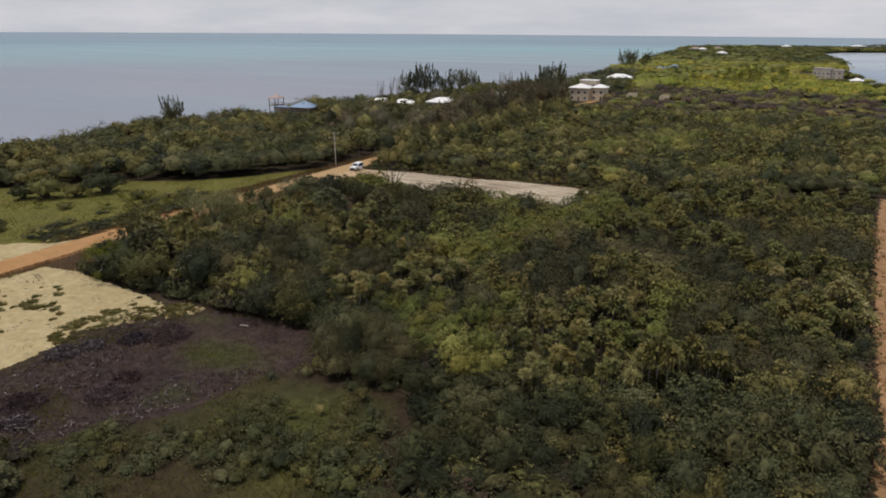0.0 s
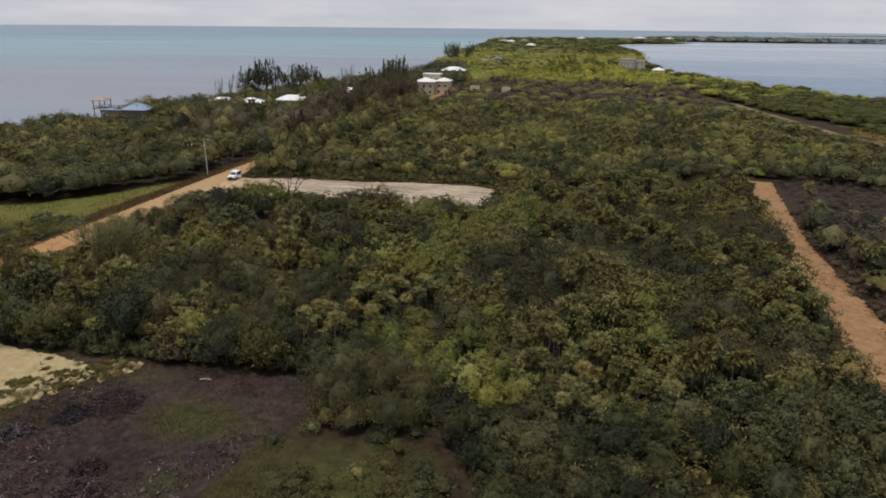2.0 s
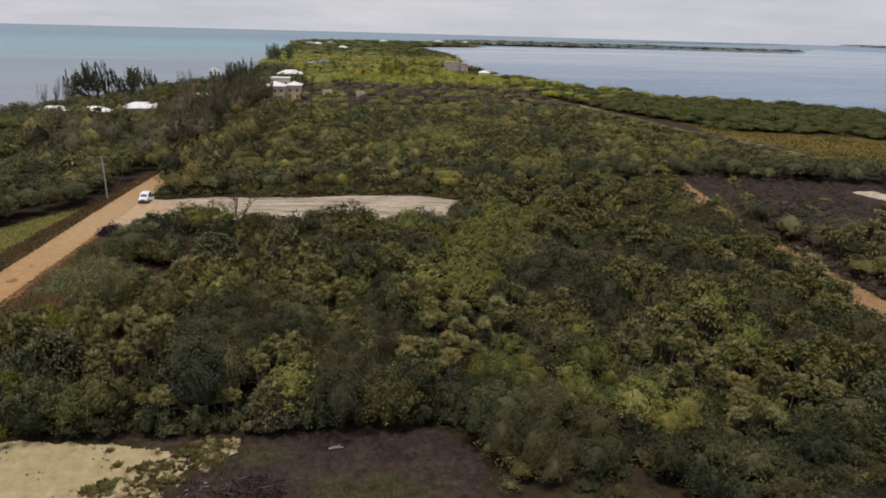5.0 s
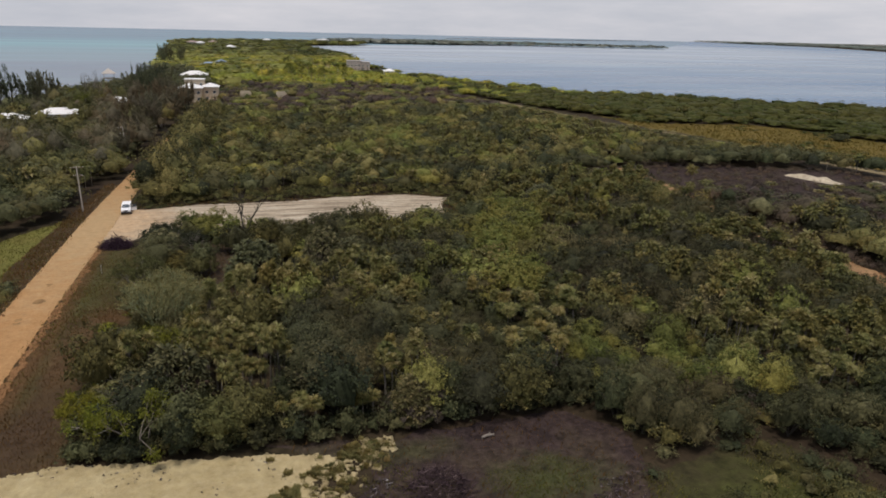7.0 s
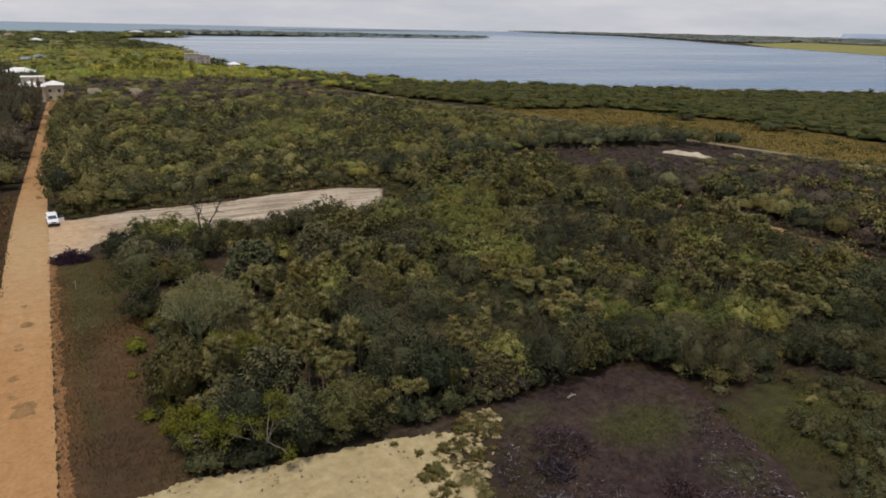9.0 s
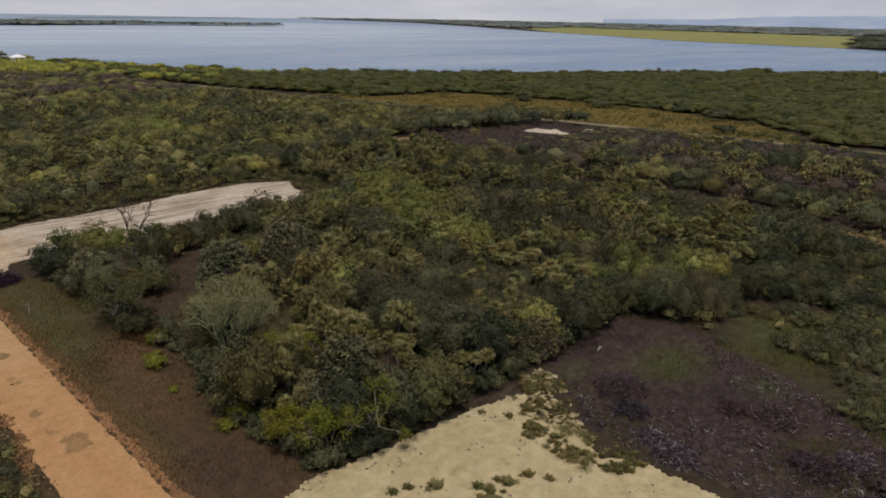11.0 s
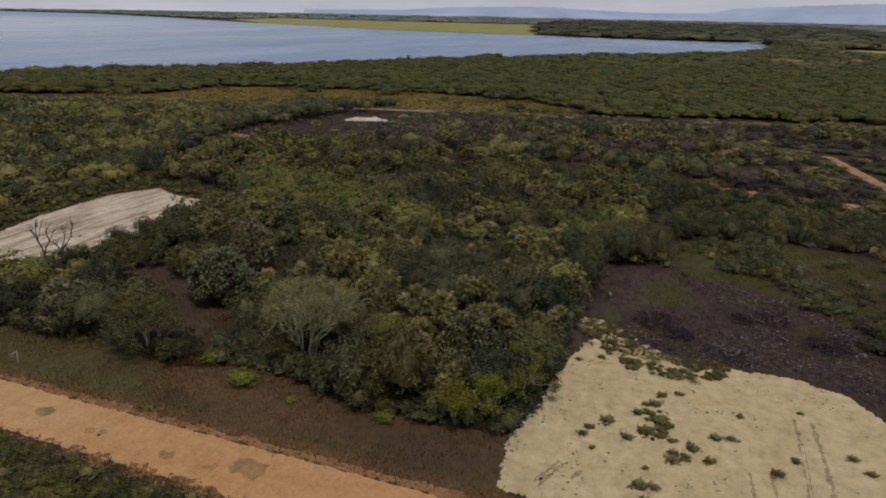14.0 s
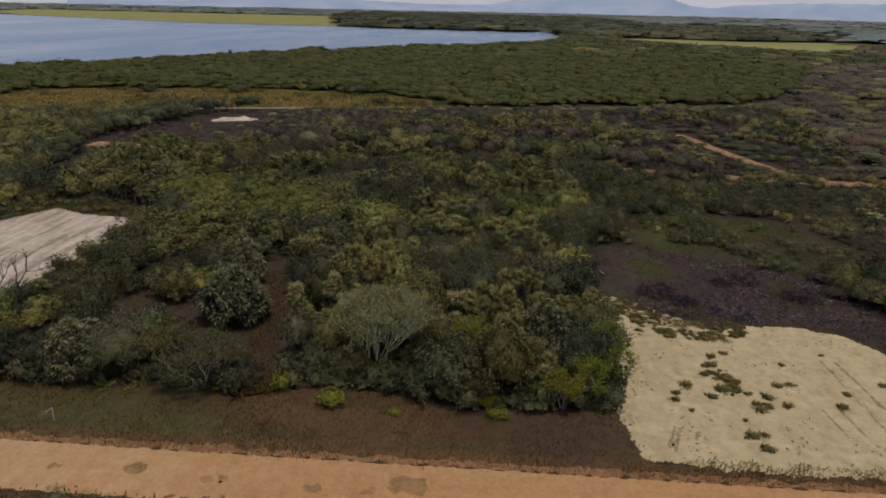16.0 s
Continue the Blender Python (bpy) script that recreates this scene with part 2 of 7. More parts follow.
BURNT = earth("burnt_soil", [(0.36, (0.017, 0.011, 0.013)), (0.5, (0.041, 0.026, 0.023)), (0.66, (0.053, 0.039, 0.022))],
               [(0.3, (0.015, 0.011, 0.012)), (0.55, (0.044, 0.032, 0.027)), (0.75, (0.087, 0.066, 0.053))], 0.10, 1.5, 0.8, fine_mix=0.42, mottle=0.45, spots=[(49.5, 53.5, 5.0, 3.5, (0.050, 0.058, 0.016)), (51, 44.5, 2.6, 2.6, (0.044, 0.049, 0.016)), (39, 60, 5, 1.8, (0.050, 0.048, 0.019)), (30, 60, 4, 3, (0.054, 0.049, 0.022))])
RED_EDGE = earth("red_brown_edge", [(0.3, (0.150, 0.076, 0.032)), (0.7, (0.24, 0.125, 0.052))],
               [(0.3, (0.12, 0.062, 0.027)), (0.7, (0.27, 0.145, 0.062))], 0.25, 2.4, 0.5)
CORNER_SOIL = earth("shaded_soil", [(0.3, (0.033, 0.023, 0.016)), (0.6, (0.055, 0.037, 0.021)), (0.75, (0.045, 0.041, 0.016))],
               [(0.3, (0.028, 0.020, 0.014)), (0.7, (0.062, 0.044, 0.027))], 0.14, 1.6, 0.5)
WHEEL = earth("pressed_sand", [(0.3, (0.18, 0.135, 0.068)), (0.7, (0.27, 0.21, 0.112))],
               [(0.3, (0.165, 0.128, 0.068)), (0.7, (0.33, 0.27, 0.15))], 0.8, 3.0, 0.5)
# the meadow's colour carries the sunlight of a gap in the clouds
MEADOW = earth("painted_sunlit_meadow", [(0.3, (0.17, 0.175, 0.03)), (0.55, (0.30, 0.27, 0.045)), (0.75, (0.22, 0.20, 0.04))], [(0.3, (0.15, 0.155, 0.03)), (0.7, (0.32, 0.285, 0.05))], 0.03, 0.4, 0.4)
LAWN = earth("rough_grass", [(0.3, (0.108, 0.095, 0.022)), (0.55, (0.148, 0.142, 0.031)), (0.75, (0.168, 0.114, 0.038))],
             [(0.3, (0.066, 0.066, 0.017)), (0.7, (0.148, 0.137, 0.037))], 0.10, 2.2, 0.5)
FIELD = earth("yellow_marsh_grass", [(0.3, (0.078, 0.067, 0.015)), (0.48, (0.147, 0.101, 0.021)), (0.72, (0.084, 0.076, 0.016))],
               [(0.3, (0.082, 0.064, 0.016)), (0.7, (0.156, 0.111, 0.027))], 0.03, 0.8, 0.5, spots=[(255, 5, 55, 75, (0.069, 0.066, 0.017))])
GLADE_SOIL = earth("glade_soil", [(0.3, (0.027, 0.020, 0.012)), (0.52, (0.038, 0.034, 0.013)), (0.72, (0.049, 0.033, 0.018))],
                   [(0.3, (0.024, 0.020, 0.010)), (0.7, (0.053, 0.047, 0.018))], 0.1, 2.0, 0.5, mottle=0.4, spots=[(66, 47, 7, 5, (0.059, 0.066, 0.015)), (70, 38, 5, 6, (0.066, 0.062, 0.018)), (50, 25, 10, 4, (0.038, 0.026, 0.015)), (62, 33, 6, 6, (0.044, 0.030, 0.016))])
MARSH = earth("far_marsh", [(0.35, (0.105, 0.118, 0.044)), (0.55, (0.215, 0.205, 0.062)), (0.7, (0.130, 0.142, 0.050))],
              [(0.3, (0.135, 0.140, 0.046)), (0.7, (0.300, 0.266, 0.078))], 0.01, 0.1, 0.3)
PUDDLE = earth("damp_marl", [(0.3, (0.176, 0.105, 0.040)), (0.7, (0.276, 0.159, 0.065))],
               [(0.3, (0.164, 0.098, 0.040)), (0.7, (0.299, 0.174, 0.074))], 0.8, 4.0, 0.2, rough=0.75)
SEA = water("sea_water", [(0.30, (0.15, 0.18, 0.24)), (0.46, (0.15, 0.20, 0.26)), (0.58, (0.145, 0.265, 0.315)), (0.72, (0.19, 0.36, 0.38))],
            0.0035, (0.3, 1.5, 1.0, 20), 0.3, 0.25, (0.25, 0.45),
            [(0.05, (0.235, 0.235, 0.265)), (0.16, (0.22, 0.235, 0.27)), (0.24, (0.22, 0.33, 0.345)), (0.36, (0.21, 0.37, 0.39)), (0.55, (0.15, 0.25, 0.30)), (1.0, (0.17, 0.24, 0.29))])
# pale northern part: the bright sky's reflection is put into the water's colour
LAGOON = water("lagoon_water", [(0.35, (0.070, 0.145, 0.255)), (0.50, (0.105, 0.185, 0.290)), (0.60, (0.22, 0.30, 0.37)), (0.72, (0.36, 0.43, 0.48))],
               0.004, (0.6, 1.5, 1.0, -35), 0.3, 0.2, (0.32, 0.66),
               [(0.0, (0.50, 0.54, 0.56)), (0.30, (0.46, 0.51, 0.54)), (0.38, (0.30, 0.37, 0.43)), (0.50, (0.10, 0.18, 0.285)), (1.0, (0.08, 0.165, 0.285))], (420, 1900, 0), 0.4)

# near-black first stops put the crowns' deep shadow into single leaves
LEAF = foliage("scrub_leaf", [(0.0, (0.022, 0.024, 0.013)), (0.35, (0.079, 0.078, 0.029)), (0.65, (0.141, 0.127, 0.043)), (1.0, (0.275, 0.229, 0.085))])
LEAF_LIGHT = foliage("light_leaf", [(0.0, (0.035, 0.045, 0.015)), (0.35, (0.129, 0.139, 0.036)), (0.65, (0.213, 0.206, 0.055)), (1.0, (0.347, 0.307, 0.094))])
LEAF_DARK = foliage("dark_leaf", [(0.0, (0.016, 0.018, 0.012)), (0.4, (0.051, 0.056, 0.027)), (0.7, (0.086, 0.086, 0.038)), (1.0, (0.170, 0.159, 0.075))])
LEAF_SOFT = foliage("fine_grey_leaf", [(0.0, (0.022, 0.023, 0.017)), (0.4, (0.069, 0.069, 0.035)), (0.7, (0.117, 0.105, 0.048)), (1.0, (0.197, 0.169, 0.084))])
LEAF_LIME = foliage("lime_leaf", [(0.0, (0.104, 0.121, 0.017)), (0.5, (0.194, 0.190, 0.025)), (1.0, (0.290, 0.258, 0.037))])
LEAF_BROWN = foliage("dry_leaf", [(0.0, (0.041, 0.030, 0.030)), (0.5, (0.084, 0.061, 0.047)), (1.0, (0.116, 0.091, 0.055))])
PALM = foliage("fan_palm_frond", [(0.0, (0.032, 0.038, 0.018)), (0.35, (0.126, 0.122, 0.040)), (0.7, (0.216, 0.189, 0.066)), (1.0, (0.357, 0.296, 0.148))], 0.42, 0.2, 0.5)
PALM_GREY = foliage("grey_palm_frond", [(0.0, (0.038, 0.043, 0.022)), (0.35, (0.094, 0.096, 0.045)), (0.7, (0.146, 0.139, 0.065)), (1.0, (0.230, 0.207, 0.110))], 0.45, 0.15, 0.2)
PALM_DEAD = foliage("dead_frond", [(0.0, (0.060, 0.042, 0.036)), (0.5, (0.135, 0.102, 0.082)), (1.0, (0.27, 0.215, 0.175))], 0.8, 0.1)
COCONUT = foliage("pinnate_frond", [(0.0, (0.076, 0.087, 0.018)), (0.5, (0.141, 0.144, 0.029)), (1.0, (0.242, 0.213, 0.048))], 0.5, 0.25)
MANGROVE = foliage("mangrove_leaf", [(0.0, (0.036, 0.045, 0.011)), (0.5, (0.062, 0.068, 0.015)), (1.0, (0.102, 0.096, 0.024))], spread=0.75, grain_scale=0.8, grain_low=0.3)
# brighter leaf with the far peninsula's sunlight put into its colour
LEAF_SUNLIT = foliage("painted_sunlit_leaf", [(0.0, (0.100, 0.120, 0.020)), (0.5, (0.205, 0.215, 0.035)), (1.0, (0.38, 0.335, 0.054))], grain_scale=0.7, grain_low=0.4)
CASUARINA = foliage("needle_foliage", [(0.0, (0.075, 0.083, 0.050)), (0.5, (0.118, 0.124, 0.070)), (1.0, (0.185, 0.178, 0.100))], 0.8, 0.35)
GREYTWIG = foliage("pale_twig", [(0.0, (0.185, 0.185, 0.098)), (0.5, (0.258, 0.258, 0.142)), (1.0, (0.329, 0.324, 0.200))], 0.8, 0.0, grain_low=0.9)
GRASS_DRY = foliage("dry_grass", [(0.0, (0.087, 0.050, 0.018)), (0.5, (0.127, 0.072, 0.025)), (1.0, (0.171, 0.110, 0.039))], 0.8, 0.45, grain_low=0.8)
GRASS = foliage("grass_blade", [(0.0, (0.070, 0.078, 0.016)), (0.5, (0.125, 0.123, 0.025)), (1.0, (0.191, 0.164, 0.043))], 0.7, 0.45, grain_low=0.8)
GRASS_YELLOW = foliage("marsh_blade", [(0.0, (0.087, 0.072, 0.017)), (0.5, (0.137, 0.104, 0.023)), (1.0, (0.181, 0.142, 0.039))], 0.8, 0.2)
WEED = foliage("weed_leaf", [(0.0, (0.120, 0.110, 0.042)), (0.5, (0.197, 0.170, 0.066)), (1.0, (0.309, 0.232, 0.110))], 0.8, 0.35, grain_low=0.75)
# leaf of the farthest trees: distance haze is put into its paler, greyer colour
LEAF_HAZED = foliage("hazed_leaf", [(0.0, (0.114, 0.134, 0.115)), (0.5, (0.154, 0.173, 0.147)), (1.0, (0.203, 0.212, 0.180))], grain_scale=0.1, grain_low=0.4)
BARK = plain("bark", (0.062, 0.052, 0.040), 0.9, scale=6, vary=0.35, bump=0.5)
BARK_PALE = plain("pale_bark", (0.20, 0.175, 0.145), 0.9, scale=6, vary=0.3, bump=0.5)
DEADWOOD = foliage("dead_wood", [(0.0, (0.030, 0.020, 0.026)), (0.5, (0.070, 0.050, 0.058)), (0.8, (0.155, 0.120, 0.125)), (1.0, (0.38, 0.33, 0.32))], 0.9, 0.0, 0.3)
STONE = foliage("marl_lump", [(0.0, (0.140, 0.074, 0.033)), (0.5, (0.252, 0.155, 0.077)), (1.0, (0.385, 0.273, 0.165))], 0.95, 0.0)
PAINT_WHITE = plain("white_car_paint", (0.78, 0.78, 0.78), 0.3, vary=0.04, spec=0.5, bump=0)
GLASS_DARK = plain("tinted_glass", (0.05, 0.07, 0.09), 0.08, vary=0.1, spec=0.6, bump=0)
RUBBER = plain("rubber", (0.025, 0.025, 0.025), 0.85)
PLASTIC = plain("black_plastic", (0.03, 0.03, 0.032), 0.6)
STEEL = plain("steel", (0.45, 0.45, 0.46), 0.35, 1.0)
LAMPGLASS = plain("lamp_glass", (0.7, 0.7, 0.68), 0.15, spec=0.6, bump=0)
LAMPRED = plain("red_lamp_glass", (0.45, 0.03, 0.02), 0.2, bump=0)
ROOF_WHITE = plain("white_roof_sheet", (0.72, 0.71, 0.68), 0.55, vary=0.10, scale=0.6)
ROOF_RED = plain("faded_red_roof", (0.33, 0.255, 0.23), 0.7, vary=0.2, scale=0.8)
ROOF_BLUE = plain("blue_roof_sheet", (0.22, 0.29, 0.40), 0.5, vary=0.12, scale=0.8)
WALL_CREAM = plain("cream_render", (0.55, 0.46, 0.33), 0.85, vary=0.12, scale=0.7)
WALL_GREY = plain("bare_block_wall", (0.36, 0.33, 0.30), 0.9, vary=0.2, scale=0.8)
WALL_WHITE = plain("white_render", (0.70, 0.69, 0.66), 0.8, vary=0.08, scale=0.7)
WOOD = plain("weathered_timber", (0.20, 0.15, 0.11), 0.85, vary=0.3, scale=3)
POLEWOOD = plain("bleached_pole_wood", (0.42, 0.38, 0.33), 0.85, vary=0.2, scale=4)


# ---------------------------------------------------------------- building helpers
rng = np.random.default_rng(7)


def part(name, bm, material, parent=None, label="", smooth=False):
    me = bpy.data.meshes.new(name)
    bm.to_mesh(me)
    bm.free()
    me.materials.append(material)
    if smooth:
        for p in me.polygons:
            p.use_smooth = True
    ob = new(name, me)
    if parent:
        ob.parent = parent
    if label:
        tagged(ob, label)
    return ob


def box(bm, x0, y0, z0, x1, y1, z1, bevel=0.0):
    r = bmesh.ops.create_cube(bm, size=1)["verts"]
    for v in r:
        v.co = Vector(((x0 + x1) / 2 + v.co.x * (x1 - x0), (y0 + y1) / 2 + v.co.y * (y1 - y0), (z0 + z1) / 2 + v.co.z * (z1 - z0)))
    if bevel:
        es = list({e for v in r for e in v.link_edges})
        bmesh.ops.bevel(bm, geom=es, offset=bevel, segments=2, affect="EDGES")
    return bm


def rod(bm, a, b, ra, rb, sides=6):
    a, b = Vector(a), Vector(b)
    turn = (b - a).to_track_quat("Z", "Y").to_matrix()
    rings = []
    for c, r in ((a, ra), (b, rb)):
        rings.append([bm.verts.new(c + turn @ Vector((r * math.cos(2 * math.pi * i / sides), r * math.sin(2 * math.pi * i / sides), 0))) for i in range(sides)])
    for i in range(sides):
        bm.faces.new((rings[0][i], rings[0][(i + 1) % sides], rings[1][(i + 1) % sides], rings[1][i]))
    bm.faces.new(rings[1])
    bm.faces.new(rings[0][::-1])


def inside(poly, x, y):
    """Which of the points lie within the polygon."""
    x, y = np.asarray(x, float), np.asarray(y, float)
    hit = np.zeros(x.shape, bool)
    n = len(poly)
    for i in range(n):
        (x0, y0), (x1, y1) = poly[i], poly[(i + 1) % n]
        if y0 == y1:
            continue
        cross = ((y0 > y) != (y1 > y)) & (x < (x1 - x0) * (y - y0) / (y1 - y0) + x0)
        hit ^= cross
    return hit


def near_line(line, x, y):
    """The distance of the points from a line of several points."""
    x, y = np.asarray(x, float), np.asarray(y, float)
    best = np.full(x.shape, 1e9)
    for (x0, y0), (x1, y1) in zip(line, line[1:]):
        dx, dy = x1 - x0, y1 - y0
        t = np.clip(((x - x0) * dx + (y - y0) * dy) / (dx * dx + dy * dy), 0, 1)
        best = np.minimum(best, np.hypot(x - x0 - t * dx, y - y0 - t * dy))
    return best


def ragged(poly, step, rough):
    """The polygon's outline in short steps, worn uneven."""
    out = []
    n = len(poly)
    for i in range(n):
        a, b = Vector(poly[i]), Vector(poly[(i + 1) % n])
        k = max(1, int((b - a).length / step))
        side = Vector((-(b - a).y, (b - a).x)).normalized()
        for j in range(k):
            p = a.lerp(b, j / k)
            w = noise.noise(Vector((p.x * 0.35 / max(rough, 0.3), p.y * 0.35 / max(rough, 0.3), 3.1))) + 0.6 * noise.noise(Vector((p.x * 1.7, p.y * 1.7, 9.0))) + (0.9 * noise.noise(Vector((p.x * 4.1, p.y * 4.1, 5.0))) if step < 0.5 else 0)
            out.append(p + side * w * rough)
    return out


def sheet(name, poly, z, material, label, category, step=0.6, rough=0.5, drop=0.12):
    """A piece of ground: a flat fill with a worn edge that goes down into the soil."""
    bm = bmesh.new()
    pts = ragged(poly, step, rough)
    top = [bm.verts.new((p.x, p.y, z)) for p in pts]
    low = [bm.verts.new((p.x, p.y, z - drop)) for p in pts]
    n = len(top)
    es = [bm.edges.new((top[i], top[(i + 1) % n])) for i in range(n)]
    bmesh.ops.triangle_fill(bm, use_beauty=True, use_dissolve=False, edges=es, normal=(0, 0, 1))
    for i in range(n):
        bm.faces.new((low[i], low[(i + 1) % n], top[(i + 1) % n], top[i]))
    bmesh.ops.recalc_face_normals(bm, faces=bm.faces)
    return tagged(part(name, bm, material), label, category, kind="structure")


def strip(line, half, wobble=0.0):
    """The outline of a road along a line; half is its half width, one number or one for each point."""
    pts = [Vector(p) for p in line]
    hs = half if isinstance(half, (list, tuple)) else [half] * len(pts)
    left, right = [], []
    for i, p in enumerate(pts):
        d = (pts[min(i + 1, len(pts) - 1)] - pts[max(i - 1, 0)]).normalized()
        s = Vector((-d.y, d.x))
        left.append(tuple(p + s * hs[i]))
        right.append(tuple(p - s * hs[i]))
    return left + right[::-1]


# ---- plants as arrays: vertices, four-cornered faces, one material number for each face
def leaf_cards(centres, normals, length, width, rnd):
    """Pointed leaf clumps, slightly folded, at the given places."""
    n = len(centres)
    ref = rnd.normal(size=(n, 3))
    nn = normals / np.linalg.norm(normals, axis=1, keepdims=True)
    u = np.cross(nn, ref)
    u /= np.linalg.norm(u, axis=1, keepdims=True) + 1e-9
    v = np.cross(nn, u)
    l = (length * rnd.uniform(0.6, 1.3, (n, 1))) / 2
    w = (width * rnd.uniform(0.6, 1.3, (n, 1))) / 2
    bend = nn * l * rnd.uniform(-0.5, 0.1, (n, 1))
    k = rnd.uniform(0.25, 1.0, (4, n, 1))
    quad = np.stack([centres - u * l + v * w * k[0] * 0.6 + bend, centres + u * l * (k[1] - 0.45) + v * w, centres + u * l - v * w * k[2] * 0.6 + bend, centres - u * l * (k[3] - 0.45) - v * w], 1)
    return quad.reshape(-1, 3), np.arange(4 * n).reshape(n, 4)


def leaf_blades(centres, normals, length, width, rnd):
    """Small three-cornered leaf tufts at the given places."""
    n = len(centres)
    nn = normals / np.linalg.norm(normals, axis=1, keepdims=True)
    u = np.cross(nn, rnd.normal(size=(n, 3)))
    u /= np.linalg.norm(u, axis=1, keepdims=True) + 1e-9
    v = np.cross(nn, u)
    l = (length * rnd.uniform(0.55, 1.35, (n, 1))) / 2
    w = (width * rnd.uniform(0.6, 1.3, (n, 1))) / 2
    k = rnd.uniform(0.1, 1.0, (2, n, 1))
    tri = np.stack([centres - u * l, centres + u * l * k[0] + v * w, centres + u * l * k[1] - v * w], 1)
    i = np.arange(n) * 3
    return tri.reshape(-1, 3), np.stack([i, i + 1, i + 2, i + 2], 1)


def tube(points, radii, sides=5):
    vs, fs = [], []
    for i, (p, r) in enumerate(zip(points, radii)):
        a = Vector(points[max(i - 1, 0)])
        b = Vector(points[min(i + 1, len(points) - 1)])
        m = (b - a).to_track_quat("Z", "Y").to_matrix()
        for k in range(sides):
            w = 2 * math.pi * k / sides
            vs.append(Vector(p) + m @ Vector((r * math.cos(w), r * math.sin(w), 0)))
        if i:
            o = (i - 1) * sides
            fs += [(o + k, o + (k + 1) % sides, o + sides + (k + 1) % sides, o + sides + k) for k in range(sides)]
    return np.array([tuple(v) for v in vs]), np.array(fs)


def join(pieces):
    """Pieces (vertices, faces, material number) as one."""
    vs, fs, ms, o = [], [], [], 0
    for v, f, m in pieces:
        vs.append(v)
        fs.append(f + o)
        ms.append(np.full(len(f), m))
        o += len(v)
    return np.concatenate(vs), np.concatenate(fs), np.concatenate(ms)


def dome(n, rnd, uneven=0.16):
    """A lumpy cap of n x n faces, round above and open below."""
    g = np.linspace(-1, 1, n + 1)
    u, v = [q.ravel() for q in np.meshgrid(g, g, indexing="ij")]
    x, y = u * np.sqrt(1 - v * v / 2), v * np.sqrt(1 - u * u / 2)
    rho, a = np.hypot(x, y), np.arctan2(y, x)
    el = rho * radians(118)
    p = np.stack([np.sin(el) * np.cos(a), np.sin(el) * np.sin(a), np.cos(el)], 1) * rnd.uniform(1 - uneven, 1 + uneven * 0.9, (len(u), 1))
    k = np.arange((n + 1) ** 2).reshape(n + 1, n + 1)
    return p, np.stack([k[:-1, :-1], k[1:, :-1], k[1:, 1:], k[:-1, 1:]], 2).reshape(-1, 4)


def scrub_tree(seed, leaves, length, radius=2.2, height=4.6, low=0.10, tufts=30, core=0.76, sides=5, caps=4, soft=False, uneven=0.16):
    """A tropical scrub tree: leaning stems and an uneven rounded crown of many leafy tufts, nearly down to the ground; a soft one has finer, closer leaves."""
    rnd = np.random.default_rng(seed)
    ph = rnd.uniform(0, 2 * math.pi, 4)
    half = height * (1 - low) * 0.5
    mid = np.array([0, 0, height * low + half])
    size = np.array([radius, radius, half])

    def hull(d):
        return (1 + 0.17 * np.sin(3.0 * d[:, 0] + ph[0]) + 0.17 * np.sin(3.3 * d[:, 1] + ph[1]) + 0.10 * np.sin(6.5 * d[:, 0] - 5.0 * d[:, 1] + ph[2]) + 0.07 * np.sin(8.0 * d[:, 2] + ph[3]))[:, None]

    i = np.arange(tufts)
    z = 1 - (i + 0.5) / tufts * 1.35
    a = i * 2.39996 + rnd.uniform(-0.3, 0.3, tufts)
    q = np.sqrt(1 - z * z)
    d = np.stack([q * np.cos(a), q * np.sin(a), z], 1)
    cs = d * hull(d) * size * rnd.uniform(0.70, 1.0, (tufts, 1)) + mid
    rs = radius * rnd.uniform(0.18, 0.38, tufts) * (30 / tufts) ** 0.42 * (1.25 if soft else 1.0)
    which = rnd.choice(tufts, leaves, p=rs ** 2 / (rs ** 2).sum())
    e = rnd.normal(size=(leaves, 3)) + d[which] * 0.9
    e /= np.linalg.norm(e, axis=1, keepdims=True)
    flat = np.array([1, 1, min(1.0, 0.8 * half / radius)])
    pos = cs[which] + e * (rs[which] * rnd.uniform(0.35, 1.2, leaves))[:, None] * flat
    spray = (rnd.uniform(0, 1, leaves) < 0.09)[:, None]
    pos = pos + spray * (d[which] + np.array([0, 0, 0.35])) * (rnd.uniform(0.05, 0.26, leaves) * radius)[:, None] * flat
    pos[:, 2] = np.maximum(pos[:, 2], height * low * 0.5)
    nrm = e * 0.5 + d[which] * 0.3 + rnd.normal(size=(leaves, 3)) * (0.55 if soft else 0.42) + np.array([0, 0, 0.4])
    v, f = leaf_blades(pos, nrm, length, length * (0.42 if soft else 0.72), rnd)
    crown = [(v, f, 0)]
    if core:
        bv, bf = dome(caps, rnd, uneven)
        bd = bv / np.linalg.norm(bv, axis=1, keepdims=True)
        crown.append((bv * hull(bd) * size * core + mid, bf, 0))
    wood = []
    for c in (cs[rnd.permutation(tufts)[:6]] if sides > 3 else ()):
        bend = (c[0] * 0.4 + rnd.uniform(-0.1, 0.1), c[1] * 0.4 + rnd.uniform(-0.1, 0.1), c[2] * 0.5)
        wood.append((*tube([(rnd.uniform(-0.1, 0.1), rnd.uniform(-0.1, 0.1), -0.1), bend, tuple(c)], [0.09, 0.06, 0.025], sides), 1))
    return join(crown), join(wood) if wood else None


